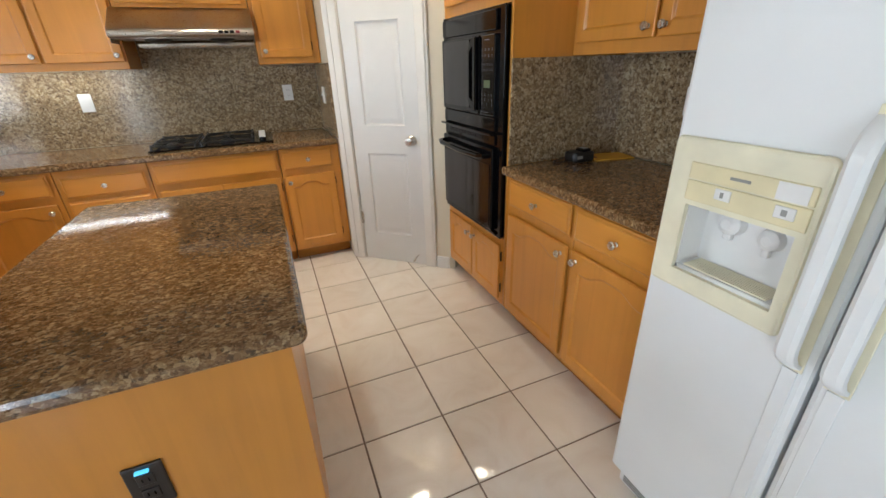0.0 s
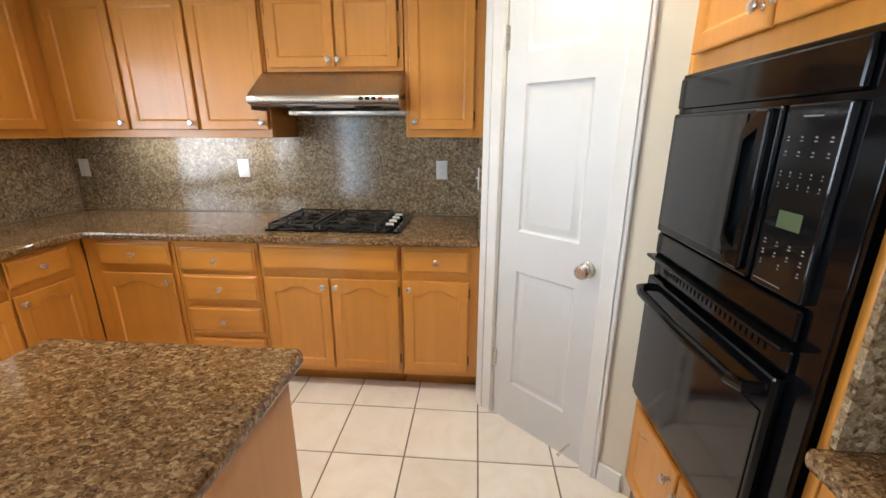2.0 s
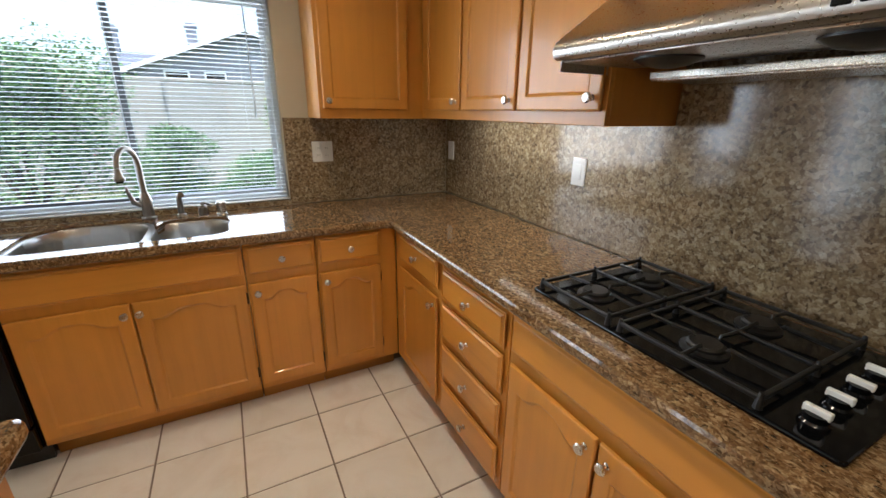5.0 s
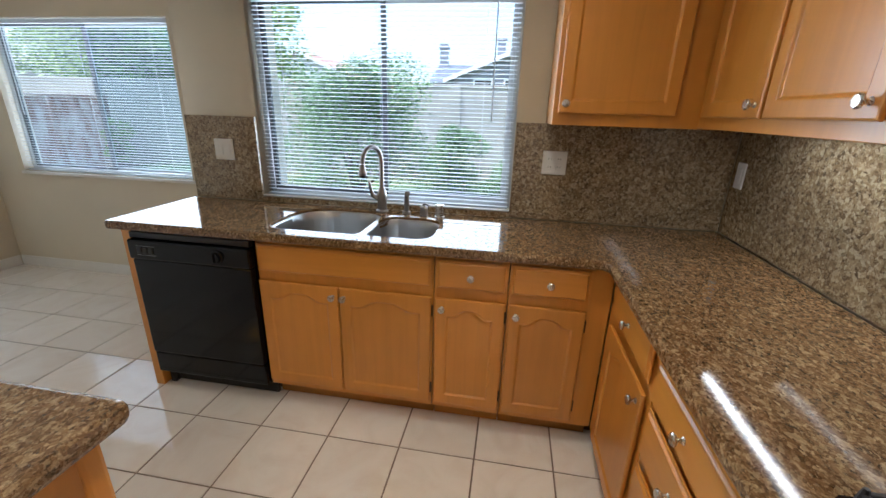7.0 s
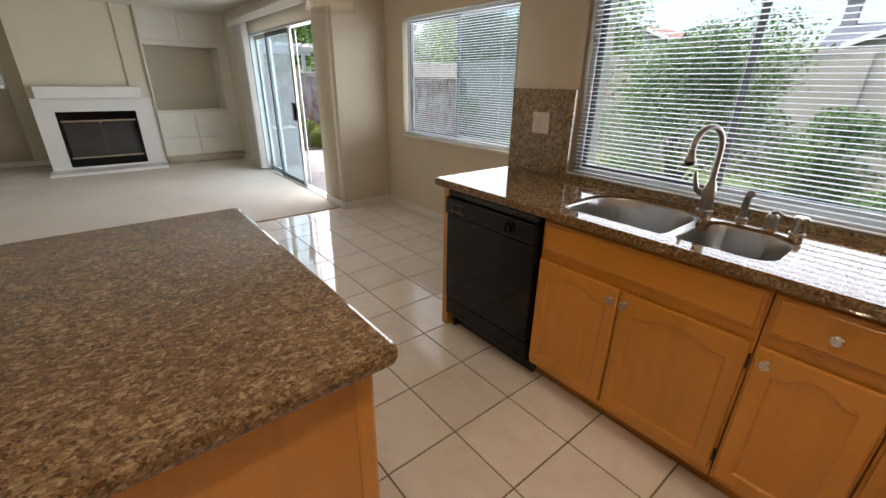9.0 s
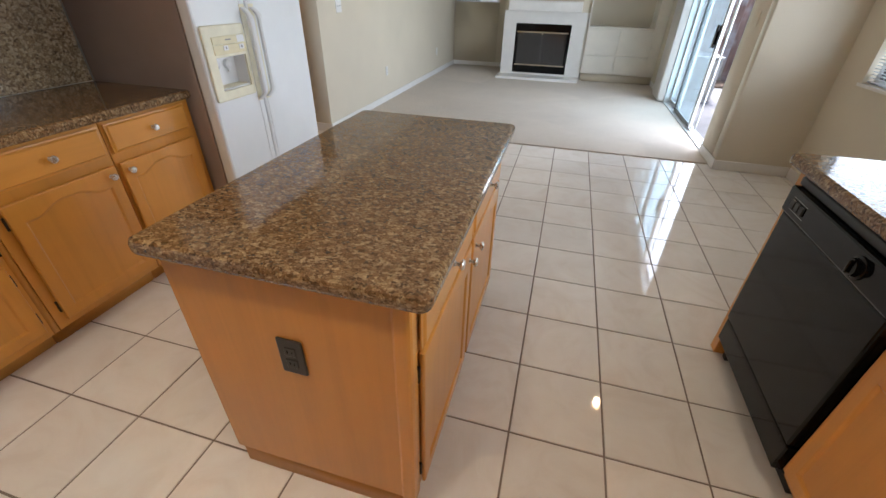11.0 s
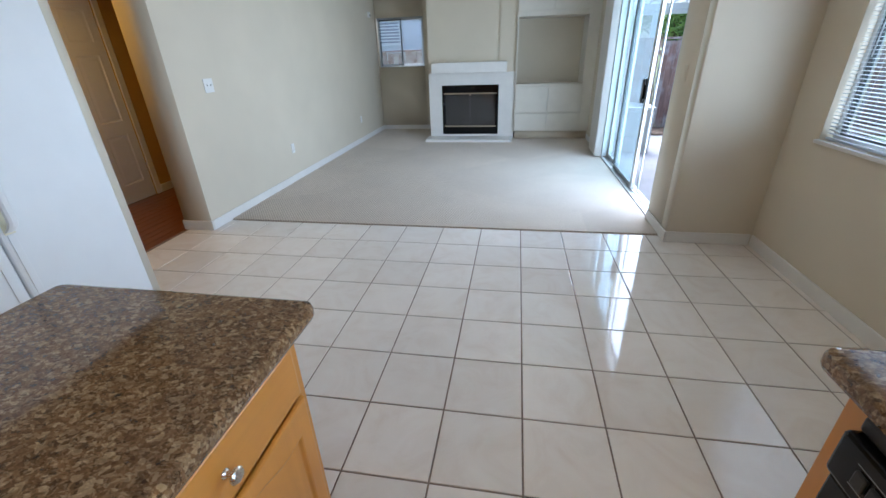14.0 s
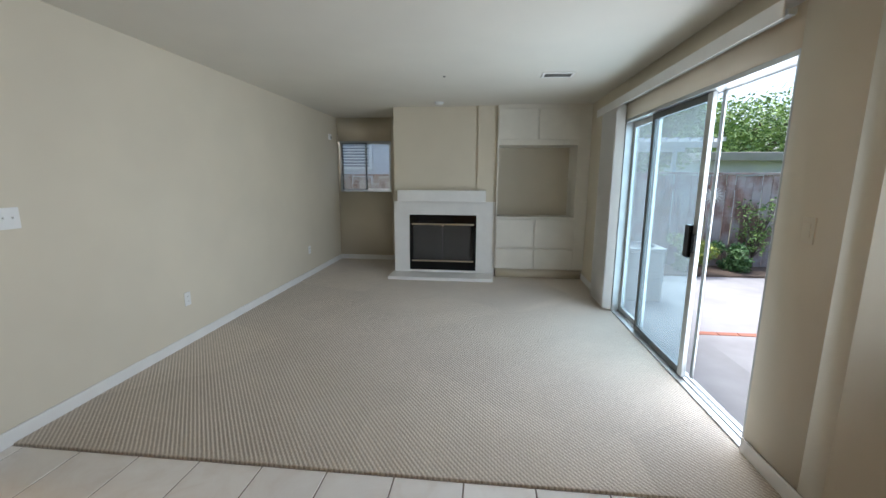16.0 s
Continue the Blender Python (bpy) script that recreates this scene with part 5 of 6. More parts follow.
part("spray_head", tube([(-2.03, 2.365, TOP + 0.045), (-2.03, 2.365, TOP + 0.09), (-2.022, 2.372, TOP + 0.11), (-2.0, 2.378, TOP + 0.112)], [0.014, 0.012, 0.013, 0.015], 12), M_FAUCET, spr)
soap = thing("soap_dispenser", (-2.02, 2.462, TOP), "low brushed nickel soap dispenser beside the sink", "soap dispenser")
part("base", moved(lathe([(0, 0), (0.022, 0), (0.021, 0.04), (0.016, 0.05), (0.008, 0.052), (0.008, 0.062), (0, 0.062)], 16), Matrix.Translation((-2.02, 2.462, TOP))), M_FAUCET, soap)
part("spout", tube([(-2.02, 2.462, TOP + 0.058), (-2.01, 2.475, TOP + 0.064), (-1.985, 2.50, TOP + 0.058)], [0.009, 0.007, 0.005], 10), M_FAUCET, soap)
gap = thing("air_gap", (-2.01, 2.548, TOP), "polished steel air gap cap beside the sink", "air gap")
part("cap", moved(lathe([(0, 0), (0.027, 0), (0.027, 0.004), (0.023, 0.007), (0.0235, 0.058), (0.020, 0.064), (0, 0.065)], 20), Matrix.Translation((-2.01, 2.548, TOP))), M_NICKEL, gap)

# ---- small things on the right-hand worktop ----
ph = thing("telephone_base", (1.60, 1.87, TOP), "small black telephone charging base on the worktop", "telephone")
part("housing", slab(rect(1.545, 1.825, 1.67, 1.915), 0.02, TOP, TOP + 0.05, 0.012), M_BLACKMATT, ph)
part("cradle", slab(rect(1.60, 1.84, 1.655, 1.90), 0.012, TOP + 0.049, TOP + 0.062, 0.006), M_BLACK, ph)
part("label_strip", boxes(((1.56, 1.824, TOP + 0.02), (1.59, 1.8255, TOP + 0.035))), M_GREYMARK, ph, "grey label strip")
part("screen", boxes(((1.615, 1.852, TOP + 0.0615), (1.645, 1.89, TOP + 0.063))), M_GREYMARK, ph, "small grey screen")
cord = thing("power_cord", (1.56, 1.92, TOP), "thin black power cord lying on the worktop", "cord")
part("wire", tube([(1.56, 1.91, TOP + 0.02), (1.53, 1.925, TOP + 0.006), (1.49, 1.915, TOP + 0.004), (1.47, 1.89, TOP + 0.004), (1.50, 1.875, TOP + 0.004), (1.54, 1.88, TOP + 0.006)], 0.003, 8), M_BLACKMATT, cord)
env = thing("envelope", (1.80, 1.87, TOP), "yellow padded envelope with a red corner", "envelope")
q = Matrix.Translation((1.80, 1.87, TOP)) @ Matrix.Rotation(radians(-14), 4, "Z")
part("sheet", moved(boxes(((-0.11, -0.075, 0.0), (0.095, 0.065, 0.006)), bevel=0.002), q), M_ENVELOPE, env)
part("stamp_corner", moved(boxes(((-0.109, -0.03, 0.006), (-0.08, 0.064, 0.0068))), q), M_RED, env, "red printed corner")

# ---- kitchen lamps ----
# Also builds a fitting for the added, unseen third can.
for cx, cy in CANS:
    can = thing("recessed_light", (cx, cy, CEIL), "round white recessed ceiling light, lit", "ceiling light", "kitchen ceiling lights")
    part("trim_ring", moved(lathe([(0.062, -0.002), (0.09, -0.006), (0.092, 0.0), (0.062, 0.0)], 28), Matrix.Translation((cx, cy, CEIL - 0.001))), M_TRIM, can)
    part("baffle", moved(lathe([(0.0655, 0.0), (0.0655, 0.125), (0.0, 0.125), (0.0, 0.12), (0.0625, 0.12), (0.0625, 0.0)], 28), Matrix.Translation((cx, cy, CEIL - 0.001))), M_TRIM, can)
    part("bulb", moved(lathe([(0, 0.100), (0.040, 0.100), (0.043, 0.106), (0.03, 0.121), (0, 0.121)], 24), Matrix.Translation((cx, cy, CEIL - 0.001))), M_GLOWCAN, can, "glowing bulb")
tubelight = thing("under_cabinet_light", (-1.1, 3.79, 1.4225), "slim lit light bar under the wall cabinets", "light bar")
part("housing", boxes(((-1.62, 3.76, 1.4255), (-0.58, 3.82, 1.4325)), bevel=0.002), M_PLATE, tubelight)
part("diffuser", boxes(((-1.60, 3.768, 1.4225), (-0.60, 3.812, 1.426)), bevel=0.001), M_GLOWTUBE, tubelight, "glowing diffuser")

pend = thing("pendant_lamp", (-1.46, 0.0, 1.82), "ribbed glass dome pendant lamp over the nook, lit", "pendant lamp")
part("canopy", moved(lathe([(0, 0), (0.06, 0), (0.055, -0.02), (0, -0.025)], 20), Matrix.Translation((-1.46, 0, CEIL))), M_TRIM, pend)
part("rod", tube([(-1.46, 0, CEIL - 0.02), (-1.46, 0, 2.0)], 0.006, 8), M_TRIM, pend)
bm = bmesh.new()
rows = []
for r, z in ((0.03, 0.20), (0.05, 0.19), (0.09, 0.15), (0.135, 0.08), (0.155, 0.0)):
    rows.append([bm.verts.new((-1.46 + r * (1 + 0.02 * (k % 2)) * math.cos(2 * math.pi * k / 48), r * (1 + 0.02 * (k % 2)) * math.sin(2 * math.pi * k / 48), 1.82 + z)) for k in range(48)])
for a, b in zip(rows, rows[1:]):
    bridge(bm, a, b)
part("shade", bm, M_SHADEGLASS, pend, "clear ribbed glass dome")
part("socket", moved(lathe([(0, 0.0), (0.022, 0), (0.022, 0.07), (0, 0.075)], 16), Matrix.Translation((-1.46, 0, 1.945))), M_TRIM, pend)
part("bulb", moved(lathe([(0, -0.05), (0.018, -0.045), (0.026, -0.025), (0.022, 0.0), (0.012, 0.02), (0, 0.02)], 16), Matrix.Translation((-1.46, 0, 1.94))), M_GLOWBULB, pend, "glowing bulb")


# ---- windows and blinds ----
def slider_window(name, side, u0, u1, v0, v1, deep, label, mid=0.5, screen=False):
    """An aluminium sliding window set at the outer face of its opening."""
    w = thing(name, side.p((u0 + u1) / 2, v0, -deep), label, "window")
    tagged(w, kind="structure")
    f = 0.028
    bm = bmesh.new()
    for lo, hi in (((u0, v0), (u1, v0 + f)), ((u0, v1 - f), (u1, v1)), ((u0, v0 + f), (u0 + f, v1 - f)), ((u1 - f, v0 + f), (u1, v1 - f))):
        side.box(bm, (*lo, -deep - 0.02), (*hi, -deep + 0.03), 0.003)
    part("window_frame", bm, M_FRAME, w)
    um = u0 + (u1 - u0) * mid
    # First sash gets the dark metal: its backlit shade is put into the colour.
    for a, b, off, m in ((u0 + f, um + 0.018, 0.012, M_FRAMEDARK), (um - 0.018, u1 - f, -0.008, M_FRAME)):
        bm = bmesh.new()
        s = 0.026
        for lo, hi in (((a, v0 + f), (b, v0 + f + s)), ((a, v1 - f - s), (b, v1 - f)), ((a, v0 + f + s), (a + s, v1 - f - s)), ((b - s, v0 + f + s), (b, v1 - f - s))):
            side.box(bm, (*lo, -deep + off - 0.008), (*hi, -deep + off + 0.008), 0.002)
        sash = part("sash", bm, m, w)
        bm = bmesh.new()
        side.box(bm, (a + s, v0 + f + s, -deep + off - 0.002), (b - s, v1 - f - s, -deep + off + 0.002))
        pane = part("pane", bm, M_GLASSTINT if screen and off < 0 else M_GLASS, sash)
        pane.visible_shadow = False
    return w


def blind(side, u0, u1, v0, v1, at, pitch, tilt, label, wand_u):
    """A raised-slat horizontal blind, its slats turned nearly level."""
    b = thing("window_blind", side.p((u0 + u1) / 2, v0, at), label, "window blind")
    bm = bmesh.new()
    side.box(bm, (u0, v1 - 0.030, at - 0.014), (u1, v1, at + 0.014), 0.002)
    part("headrail", bm, M_SLAT, b)
    bm = bmesh.new()
    side.box(bm, (u0, v0 + 0.001, at - 0.012), (u1, v0 + 0.013, at + 0.012), 0.003)
    part("bottom_rail", bm, M_SLAT, b)
    bm = bmesh.new()
    half, t = (u1 - u0) / 2 - 0.004, 0.0008
    cross = [(-0.0125, -0.0012), (-0.006, 0.0004), (0.0, 0.001), (0.006, 0.0004), (0.0125, -0.0012)]
    ends = []
    for u in (-half, half):
        up = [bm.verts.new((u, z + t, w)) for w, z in cross]
        lo = [bm.verts.new((u, z, w)) for w, z in reversed(cross)]
        ends.append(up + lo)
    bridge(bm, *ends)
    bm.faces.new(ends[0])
    bm.faces.new(ends[1])
    mesh = finish("slat", bm, M_SLAT, (0, 0, 0))
    n = int((v1 - 0.04 - v0 - 0.02) / pitch)
    for k in range(n):
        v = v0 + 0.026 + (k + 0.5) * (v1 - 0.04 - v0 - 0.026) / n
        m = side.pose_at((u0 + u1) / 2, v, at) @ Matrix.Rotation(radians(tilt + 2.0 * noise.noise(Vector((k * 1.7, u0, 0)))), 4, "X")
        placed("slat", mesh, b, m)
    for u in (u0 + 0.16, (u0 + u1) / 2, u1 - 0.16):
        part("ladder_cord", tube([side.p(u, v0 + 0.01, at + 0.0135), side.p(u, v1 - 0.02, at + 0.0135)], 0.0009, 5), M_SLAT, b)
    part("tilt_wand", tube([side.p(wand_u, v1 - 0.03, at + 0.02), side.p(wand_u, v0 + 0.45, at + 0.024)], 0.004, 6), M_SLAT, b)
    return b


SW1 = Side((XW, 0, 0), (0, 1, 0), (1, 0, 0))
SW2 = Side((XN, 0, 0), (0, 1, 0), (1, 0, 0))
SW3 = Side((0, -6.73, 0), (-1, 0, 0), (0, 1, 0))
slider_window("window_1", SW1, 1.487, 2.905, 0.945, 2.0, 0.10, "wide aluminium sliding window over the sink")
blind(SW1, 1.50, 2.895, 0.948, 1.998, -0.03, 0.0205, 1, "white horizontal blind over the sink window, slats open", 2.78)
slider_window("window_2", SW2, -1.125, 0.458, 0.87, 2.008, 0.10, "wide aluminium sliding window in the nook", 0.5, True)
blind(SW2, -1.115, 0.448, 0.873, 2.0, -0.035, 0.0205, 1, "white horizontal blind over the nook window, slats open", -0.98)
slider_window("window_3", SW3, -1.754, -0.845, 1.19, 2.045, 0.075, "small aluminium sliding window in the end wall")
blind(SW3, -1.747, -0.852, 1.193, 2.04, -0.025, 0.0205, 1, "white horizontal blind over the small window", -1.70)
for lo, hi in (((-2.122, 1.487, 0.9455), (-2.10, 2.905, 0.951)), ((-2.77, -1.13, 0.848), (-2.745, 0.487, 0.8695))):
    solid("trim_sill", boxes((lo, hi), bevel=0.002), M_TRIM, ((lo[0] + hi[0]) / 2, (lo[1] + hi[1]) / 2, lo[2]), "narrow white window sill", "window sill", kind="structure")

# ---- sliding patio door ----
SP = Side((XS, 0, 0), (0, 1, 0), (1, 0, 0))
PY0, PY1 = -4.30, -1.96
pd = thing("door_3", (XS - 0.06, -3.13, 0), "aluminium sliding glass patio door, slid half open", "sliding door")
tagged(pd, kind="structure")
bm = bmesh.new()
for lo, hi in (((PY0, 0.0), (PY1, 0.022)), ((PY0, 2.0), (PY1, 2.03)), ((PY0, 0.022), (PY0 + 0.03, 2.0)), ((PY1 - 0.02, 0.022), (PY1, 2.0))):
    SP.box(bm, (*lo, -0.13), (*hi, -0.002), 0.003)
SP.box(bm, (PY0, 0.021, -0.055), (PY1, 0.030, -0.049))
SP.box(bm, (PY0, 0.021, -0.095), (PY1, 0.030, -0.089))
part("door_frame", bm, M_FRAME, pd)
for a, b, off, f, m, gl, name in ((PY0 + 0.03, -3.655, -0.092, 0.05, M_FRAME, M_GLASSTINT, "fixed_panel"), (-3.70, -2.742, -0.052, 0.052, M_FRAMEDARK, M_GLASSTINT, "sliding_panel")):
    bm = bmesh.new()
    for lo, hi in (((a, 0.03), (b, 0.03 + f)), ((a, 1.998 - f), (b, 1.998)), ((a, 0.03 + f), (a + f, 1.998 - f)), ((b - f, 0.03 + f), (b, 1.998 - f))):
        SP.box(bm, (*lo, off - 0.014), (*hi, off + 0.014), 0.003)
    leaf = part(name, bm, m, pd)
    bm = bmesh.new()
    SP.box(bm, (a + f, 0.03 + f, off - 0.003), (b - f, 1.998 - f, off + 0.003))
    pane = part("pane", bm, gl, leaf, "hazy blue-tinted glass")
    pane.visible_shadow = False
bm = bmesh.new()
SP.box(bm, (-2.80, 0.032, -0.066), (-2.738, 1.997, -0.034), 0.004)
stile = part("pull_stile", bm, M_FRAME, pd, "pale aluminium pull stile")
bm = bmesh.new()
SP.box(bm, (-2.862, 0.90, -0.034), (-2.79, 1.13, -0.008), 0.006)
part("pull_handle", bm, M_BLACK, stile, "black pull handle")
bm = bmesh.new()
SP.box(bm, (-2.775, 0.94, -0.036), (-2.745, 1.07, -0.02), 0.004)
part("latch", bm, M_BLACK, stile, "black latch")
bm = bmesh.new()
SP.box(bm, (-2.752, 0.032, -0.112), (-2.715, 1.997, -0.10), 0.003)
part("screen_stile", bm, M_FRAME, pd, "slim aluminium screen stile")

val = thing("blind_valance", (XS + 0.05, -3.5, 2.15), "white valance box of the vertical blind above the patio door", "valance")
part("front", boxes(((XS + 0.085, -5.06, 2.155), (XS + 0.097, -1.965, 2.24)), bevel=0.003), M_TRIM, val)
part("top", boxes(((XS, -5.06, 2.228), (XS + 0.085, -1.965, 2.24))), M_TRIM, val)
part("track", boxes(((XS + 0.025, -5.04, 2.175), (XS + 0.065, -1.98, 2.205)), bevel=0.003), M_FRAME, val)
vb = thing("vertical_blind", (XS + 0.045, -4.55, 0.03), "white vertical blind drawn into a stack", "window blind")
vane = finish("vane", boxes(((-0.0012, -0.044, -1.07), (0.0012, 0.044, 1.07))), M_VANE, (0, 0, 0))
for k in range(18):
    placed("vane", vane, vb, pose(XS + 0.052, -4.80 + k * 0.031, 1.105, 0, 0, 66 + 8 * noise.noise(Vector((k * 2.3, 0, 1)))))

# ---- fireplace ----
CH = Side((0, -5.716, 0), (-1, 0, 0), (0, 1, 0))
bm = boxes(((-0.636, -6.73, 1.10), (0.575, -5.752, CEIL)), ((-0.905, -6.73, 1.10), (-0.636, -5.716, CEIL)))
solid("wall_chimney", bm, M_WALL, (-0.16, -6.2, 0), "beige painted chimney breast with a stepped side pier", "wall", kind="structure")
fp = thing("fireplace", (-0.145, -5.9, 0), "white fireplace surround with a black firebox and brass-trimmed glass doors", "fireplace")
FU0, FU1, FV0, FV1 = -0.346, 0.635, 0.085, 0.905
bm = slab([(-0.575, 0.0), (0.905, 0.0), (0.905, 1.10), (-0.575, 1.10)], 0.002, -0.12, 0.006, 0.004, [[(FU0, FV0), (FU1, FV0), (FU1, FV1), (FU0, FV1)]], CH.p)
part("surround", bm, M_TRIM, fp)
bm = bmesh.new()
CH.box(bm, (-0.575, 0, -0.9), (-0.36, 1.10, -0.12))
CH.box(bm, (0.65, 0, -0.9), (0.905, 1.10, -0.12))
CH.box(bm, (-0.36, 0.92, -0.9), (0.65, 1.10, -0.12))
CH.box(bm, (-0.36, 0, -0.62), (0.65, 0.92, -0.58))
CH.box(bm, (-0.36, 0, -0.58), (0.65, 0.08, -0.12))
part("firebox", bm, M_FIREBRICK, fp, "sooty firebox interior")
bm = bmesh.new()
for lo, hi in (((FU0, 0.775), (FU1, FV1)), ((FU0, FV0), (FU1, 0.215)), ((FU0, 0.215), (FU0 + 0.05, 0.775)), ((FU1 - 0.05, 0.215), (FU1, 0.775))):
    CH.box(bm, (*lo, -0.03), (*hi, 0.012), 0.004)
part("door_frame", bm, M_BLACK, fp, "black metal frame")
for v in (0.768, 0.222):
    bm = bmesh.new()
    CH.box(bm, (FU0 + 0.035, v - 0.011, 0.008), (FU1 - 0.035, v + 0.011, 0.020), 0.004)
    part("brass_bar", bm, M_BRASS, fp, "thin brass bar")
um = (FU0 + FU1) / 2
for a, b in ((FU0 + 0.05, um - 0.004), (um + 0.004, FU1 - 0.05)):
    bm = bmesh.new()
    CH.box(bm, (a, 0.226, -0.010), (b, 0.762, -0.004), 0.002)
    part("glass_door", bm, M_FIREGLASS, fp, "smoked glass door")
bm = bmesh.new()
CH.box(bm, (FU0 + 0.04, 0.216, -0.05), (FU1 - 0.04, 0.775, -0.046))
part("mesh_screen", bm, M_MESH, fp, "grey folded mesh curtain")
bm = bmesh.new()
CH.box(bm, (um - 0.012, 0.735, -0.002), (um + 0.012, 0.76, 0.014), 0.003)
part("pull", bm, M_BRASS, fp, "small brass pull")
bm = bmesh.new()
CH.box(bm, (-0.495, 1.10, -0.02), (0.762, 1.262, 0.135), 0.006)
part("mantel", bm, M_TRIM, fp, "white box mantel")
part("hearth", slab(rect(-0.885, -5.709, 0.602, -5.345), 0.004, 0.0, 0.055, 0.006), M_TRIM, fp, "low white hearth slab")

# ---- built-in cabinet and niche ----
BN = Side((0, -5.65, 0), (-1, 0, 0), (0, 1, 0))
unit = thing("builtin_cabinet", (-1.53, -6.1, 0), "cream built-in cabinet with an open television niche", "cabinet")
bm = bmesh.new()
BN.box(bm, (0.907, 0.145, -1.08), (0.93, CEIL, 0.0), 0.002)
BN.box(bm, (1.985, 0.145, -1.08), (2.153, CEIL, 0.0), 0.002)
BN.box(bm, (0.93, 0.145, -1.08), (1.985, 0.885, -0.002))
BN.box(bm, (0.93, 1.885, -1.08), (1.985, CEIL, -0.002))
part("carcass", bm, M_BUILTIN, unit)
bm = bmesh.new()
BN.box(bm, (0.93, 0.885, -1.08), (1.985, 1.885, -0.55))
part("niche_back", bm, M_WALL, unit, "beige painted niche back")
bm = bmesh.new()
BN.box(bm, (0.915, 0.878, -0.01), (2.0, 0.903, 0.016), 0.004)
part("niche_shelf", bm, M_BUILTIN, unit)
bm = bmesh.new()
BN.box(bm, (0.93, 0.0, -1.0), (2.14, 0.145, -0.035))
part("plinth", bm, M_WALL, unit, "beige recessed plinth")
for a, b in ((0.92, 1.448), (1.462, 2.0)):
    for lo, hi in ((0.16, 0.44), (0.462, 0.865), (1.955, 2.365)):
        bm = bmesh.new()
        BN.box(bm, (a, lo, 0.0), (b, hi, 0.018), 0.005)
        part("door" if lo > 0.2 else "drawer_front", bm, M_BUILTIN, unit)

# ---- ceiling fittings ----
v = thing("ceiling_vent", (-1.42, -4.05, CEIL - 0.015), "white ceiling air vent with dark slots", "vent")
q = Matrix.Translation((-1.42, -4.05, CEIL))
part("rim", moved(boxes(((-0.15, -0.09, -0.010), (0.15, -0.065, 0)), ((-0.15, 0.065, -0.010), (0.15, 0.09, 0)), ((-0.15, -0.065, -0.010), (-0.125, 0.065, 0)), ((0.125, -0.065, -0.010), (0.15, 0.065, 0)), bevel=0.003), q), M_TRIM, v)
# Black sheet and grey slats paint in the shade between the vent's slats.
part("backing", moved(boxes(((-0.125, -0.065, -0.002), (0.125, 0.065, -0.0005))), q), M_BLACKMATT, v)
sl = finish("slat", boxes(((-0.125, -0.0045, -0.0008), (0.125, 0.0045, 0.0008))), M_GREYMARK, (0, 0, 0))
for k in range(7):
    placed("slat", sl, v, q @ pose(0, -0.052 + k * 0.0175, -0.006, -50))
sm = thing("smoke_detector", (-0.12, -5.41, CEIL - 0.03), "round white smoke detector on the ceiling", "smoke detector")
part("housing", moved(lathe([(0, -0.034), (0.03, -0.034), (0.05, -0.026), (0.062, -0.008), (0.064, 0.0), (0, 0)], 24), Matrix.Translation((-0.12, -5.41, CEIL))), M_PLATE, sm)
hk = thing("ceiling_hook", (-0.33, -4.03, CEIL - 0.02), "small metal ceiling hook", "hook")
part("hook", moved(lathe([(0, -0.012), (0.008, -0.010), (0.016, -0.002), (0.016, 0.0), (0, 0.0)], 12), Matrix.Translation((-0.33, -4.03, CEIL))), M_GREYMARK, hk)

cs = thing("corner_sensor", (1.76, -6.34, 2.03), "small cream alarm sensor high on the wall", "sensor")
part("housing", boxes(((1.735, -6.375, 2.03), (1.7755, -6.315, 2.12)), bevel=0.008), M_PLATE, cs)
part("lens", boxes(((1.7315, -6.365, 2.045), (1.7355, -6.325, 2.08)), bevel=0.0015), M_GREYMARK, cs, "dull grey lens")


# ---- garden ----
GZ = -0.13
ground = bmesh.new()
box(ground, (-400, -400, GZ - 0.3), (400, 400, GZ))
solid("ground", ground, M_GROUND, (0, 0, GZ - 0.3), "lawn and bare earth round the house", "ground", kind="structure")
bm = boxes(((-6.2, -6.55, -0.3), (-2.31, -4.055, -0.10)), ((-6.2, -3.965, -0.3), (-2.31, -1.6, -0.10)), bevel=0.004)
solid("pavement_patio", bm, M_CONCRETE, (-4.2, -4.2, -0.3), "worn grey concrete patio slabs", "patio", kind="structure")
strip = thing("brick_strip", (-4.2, -4.01, -0.2), "red brick ribbon between the patio slabs", "brick edging")
tagged(strip, kind="structure")
brick = finish("brick", boxes(((-0.098, -0.042, -0.05), (0.098, 0.042, 0.0)), bevel=0.004), M_REDBRICK, (0, 0, 0))
for k in range(19):
    placed("brick", brick, strip, pose(-2.42 - k * 0.202, -4.01, -0.097, 0, 0, 0.6 * math.sin(k * 2.1)))
solid("planting_bed", boxes(((-9.2, -7.36, -0.2), (-2.6, -6.6, -0.07)), bevel=0.05), M_SOIL, (-6, -7, -0.2), "strip of dark garden soil along the fence", "soil", kind="structure")


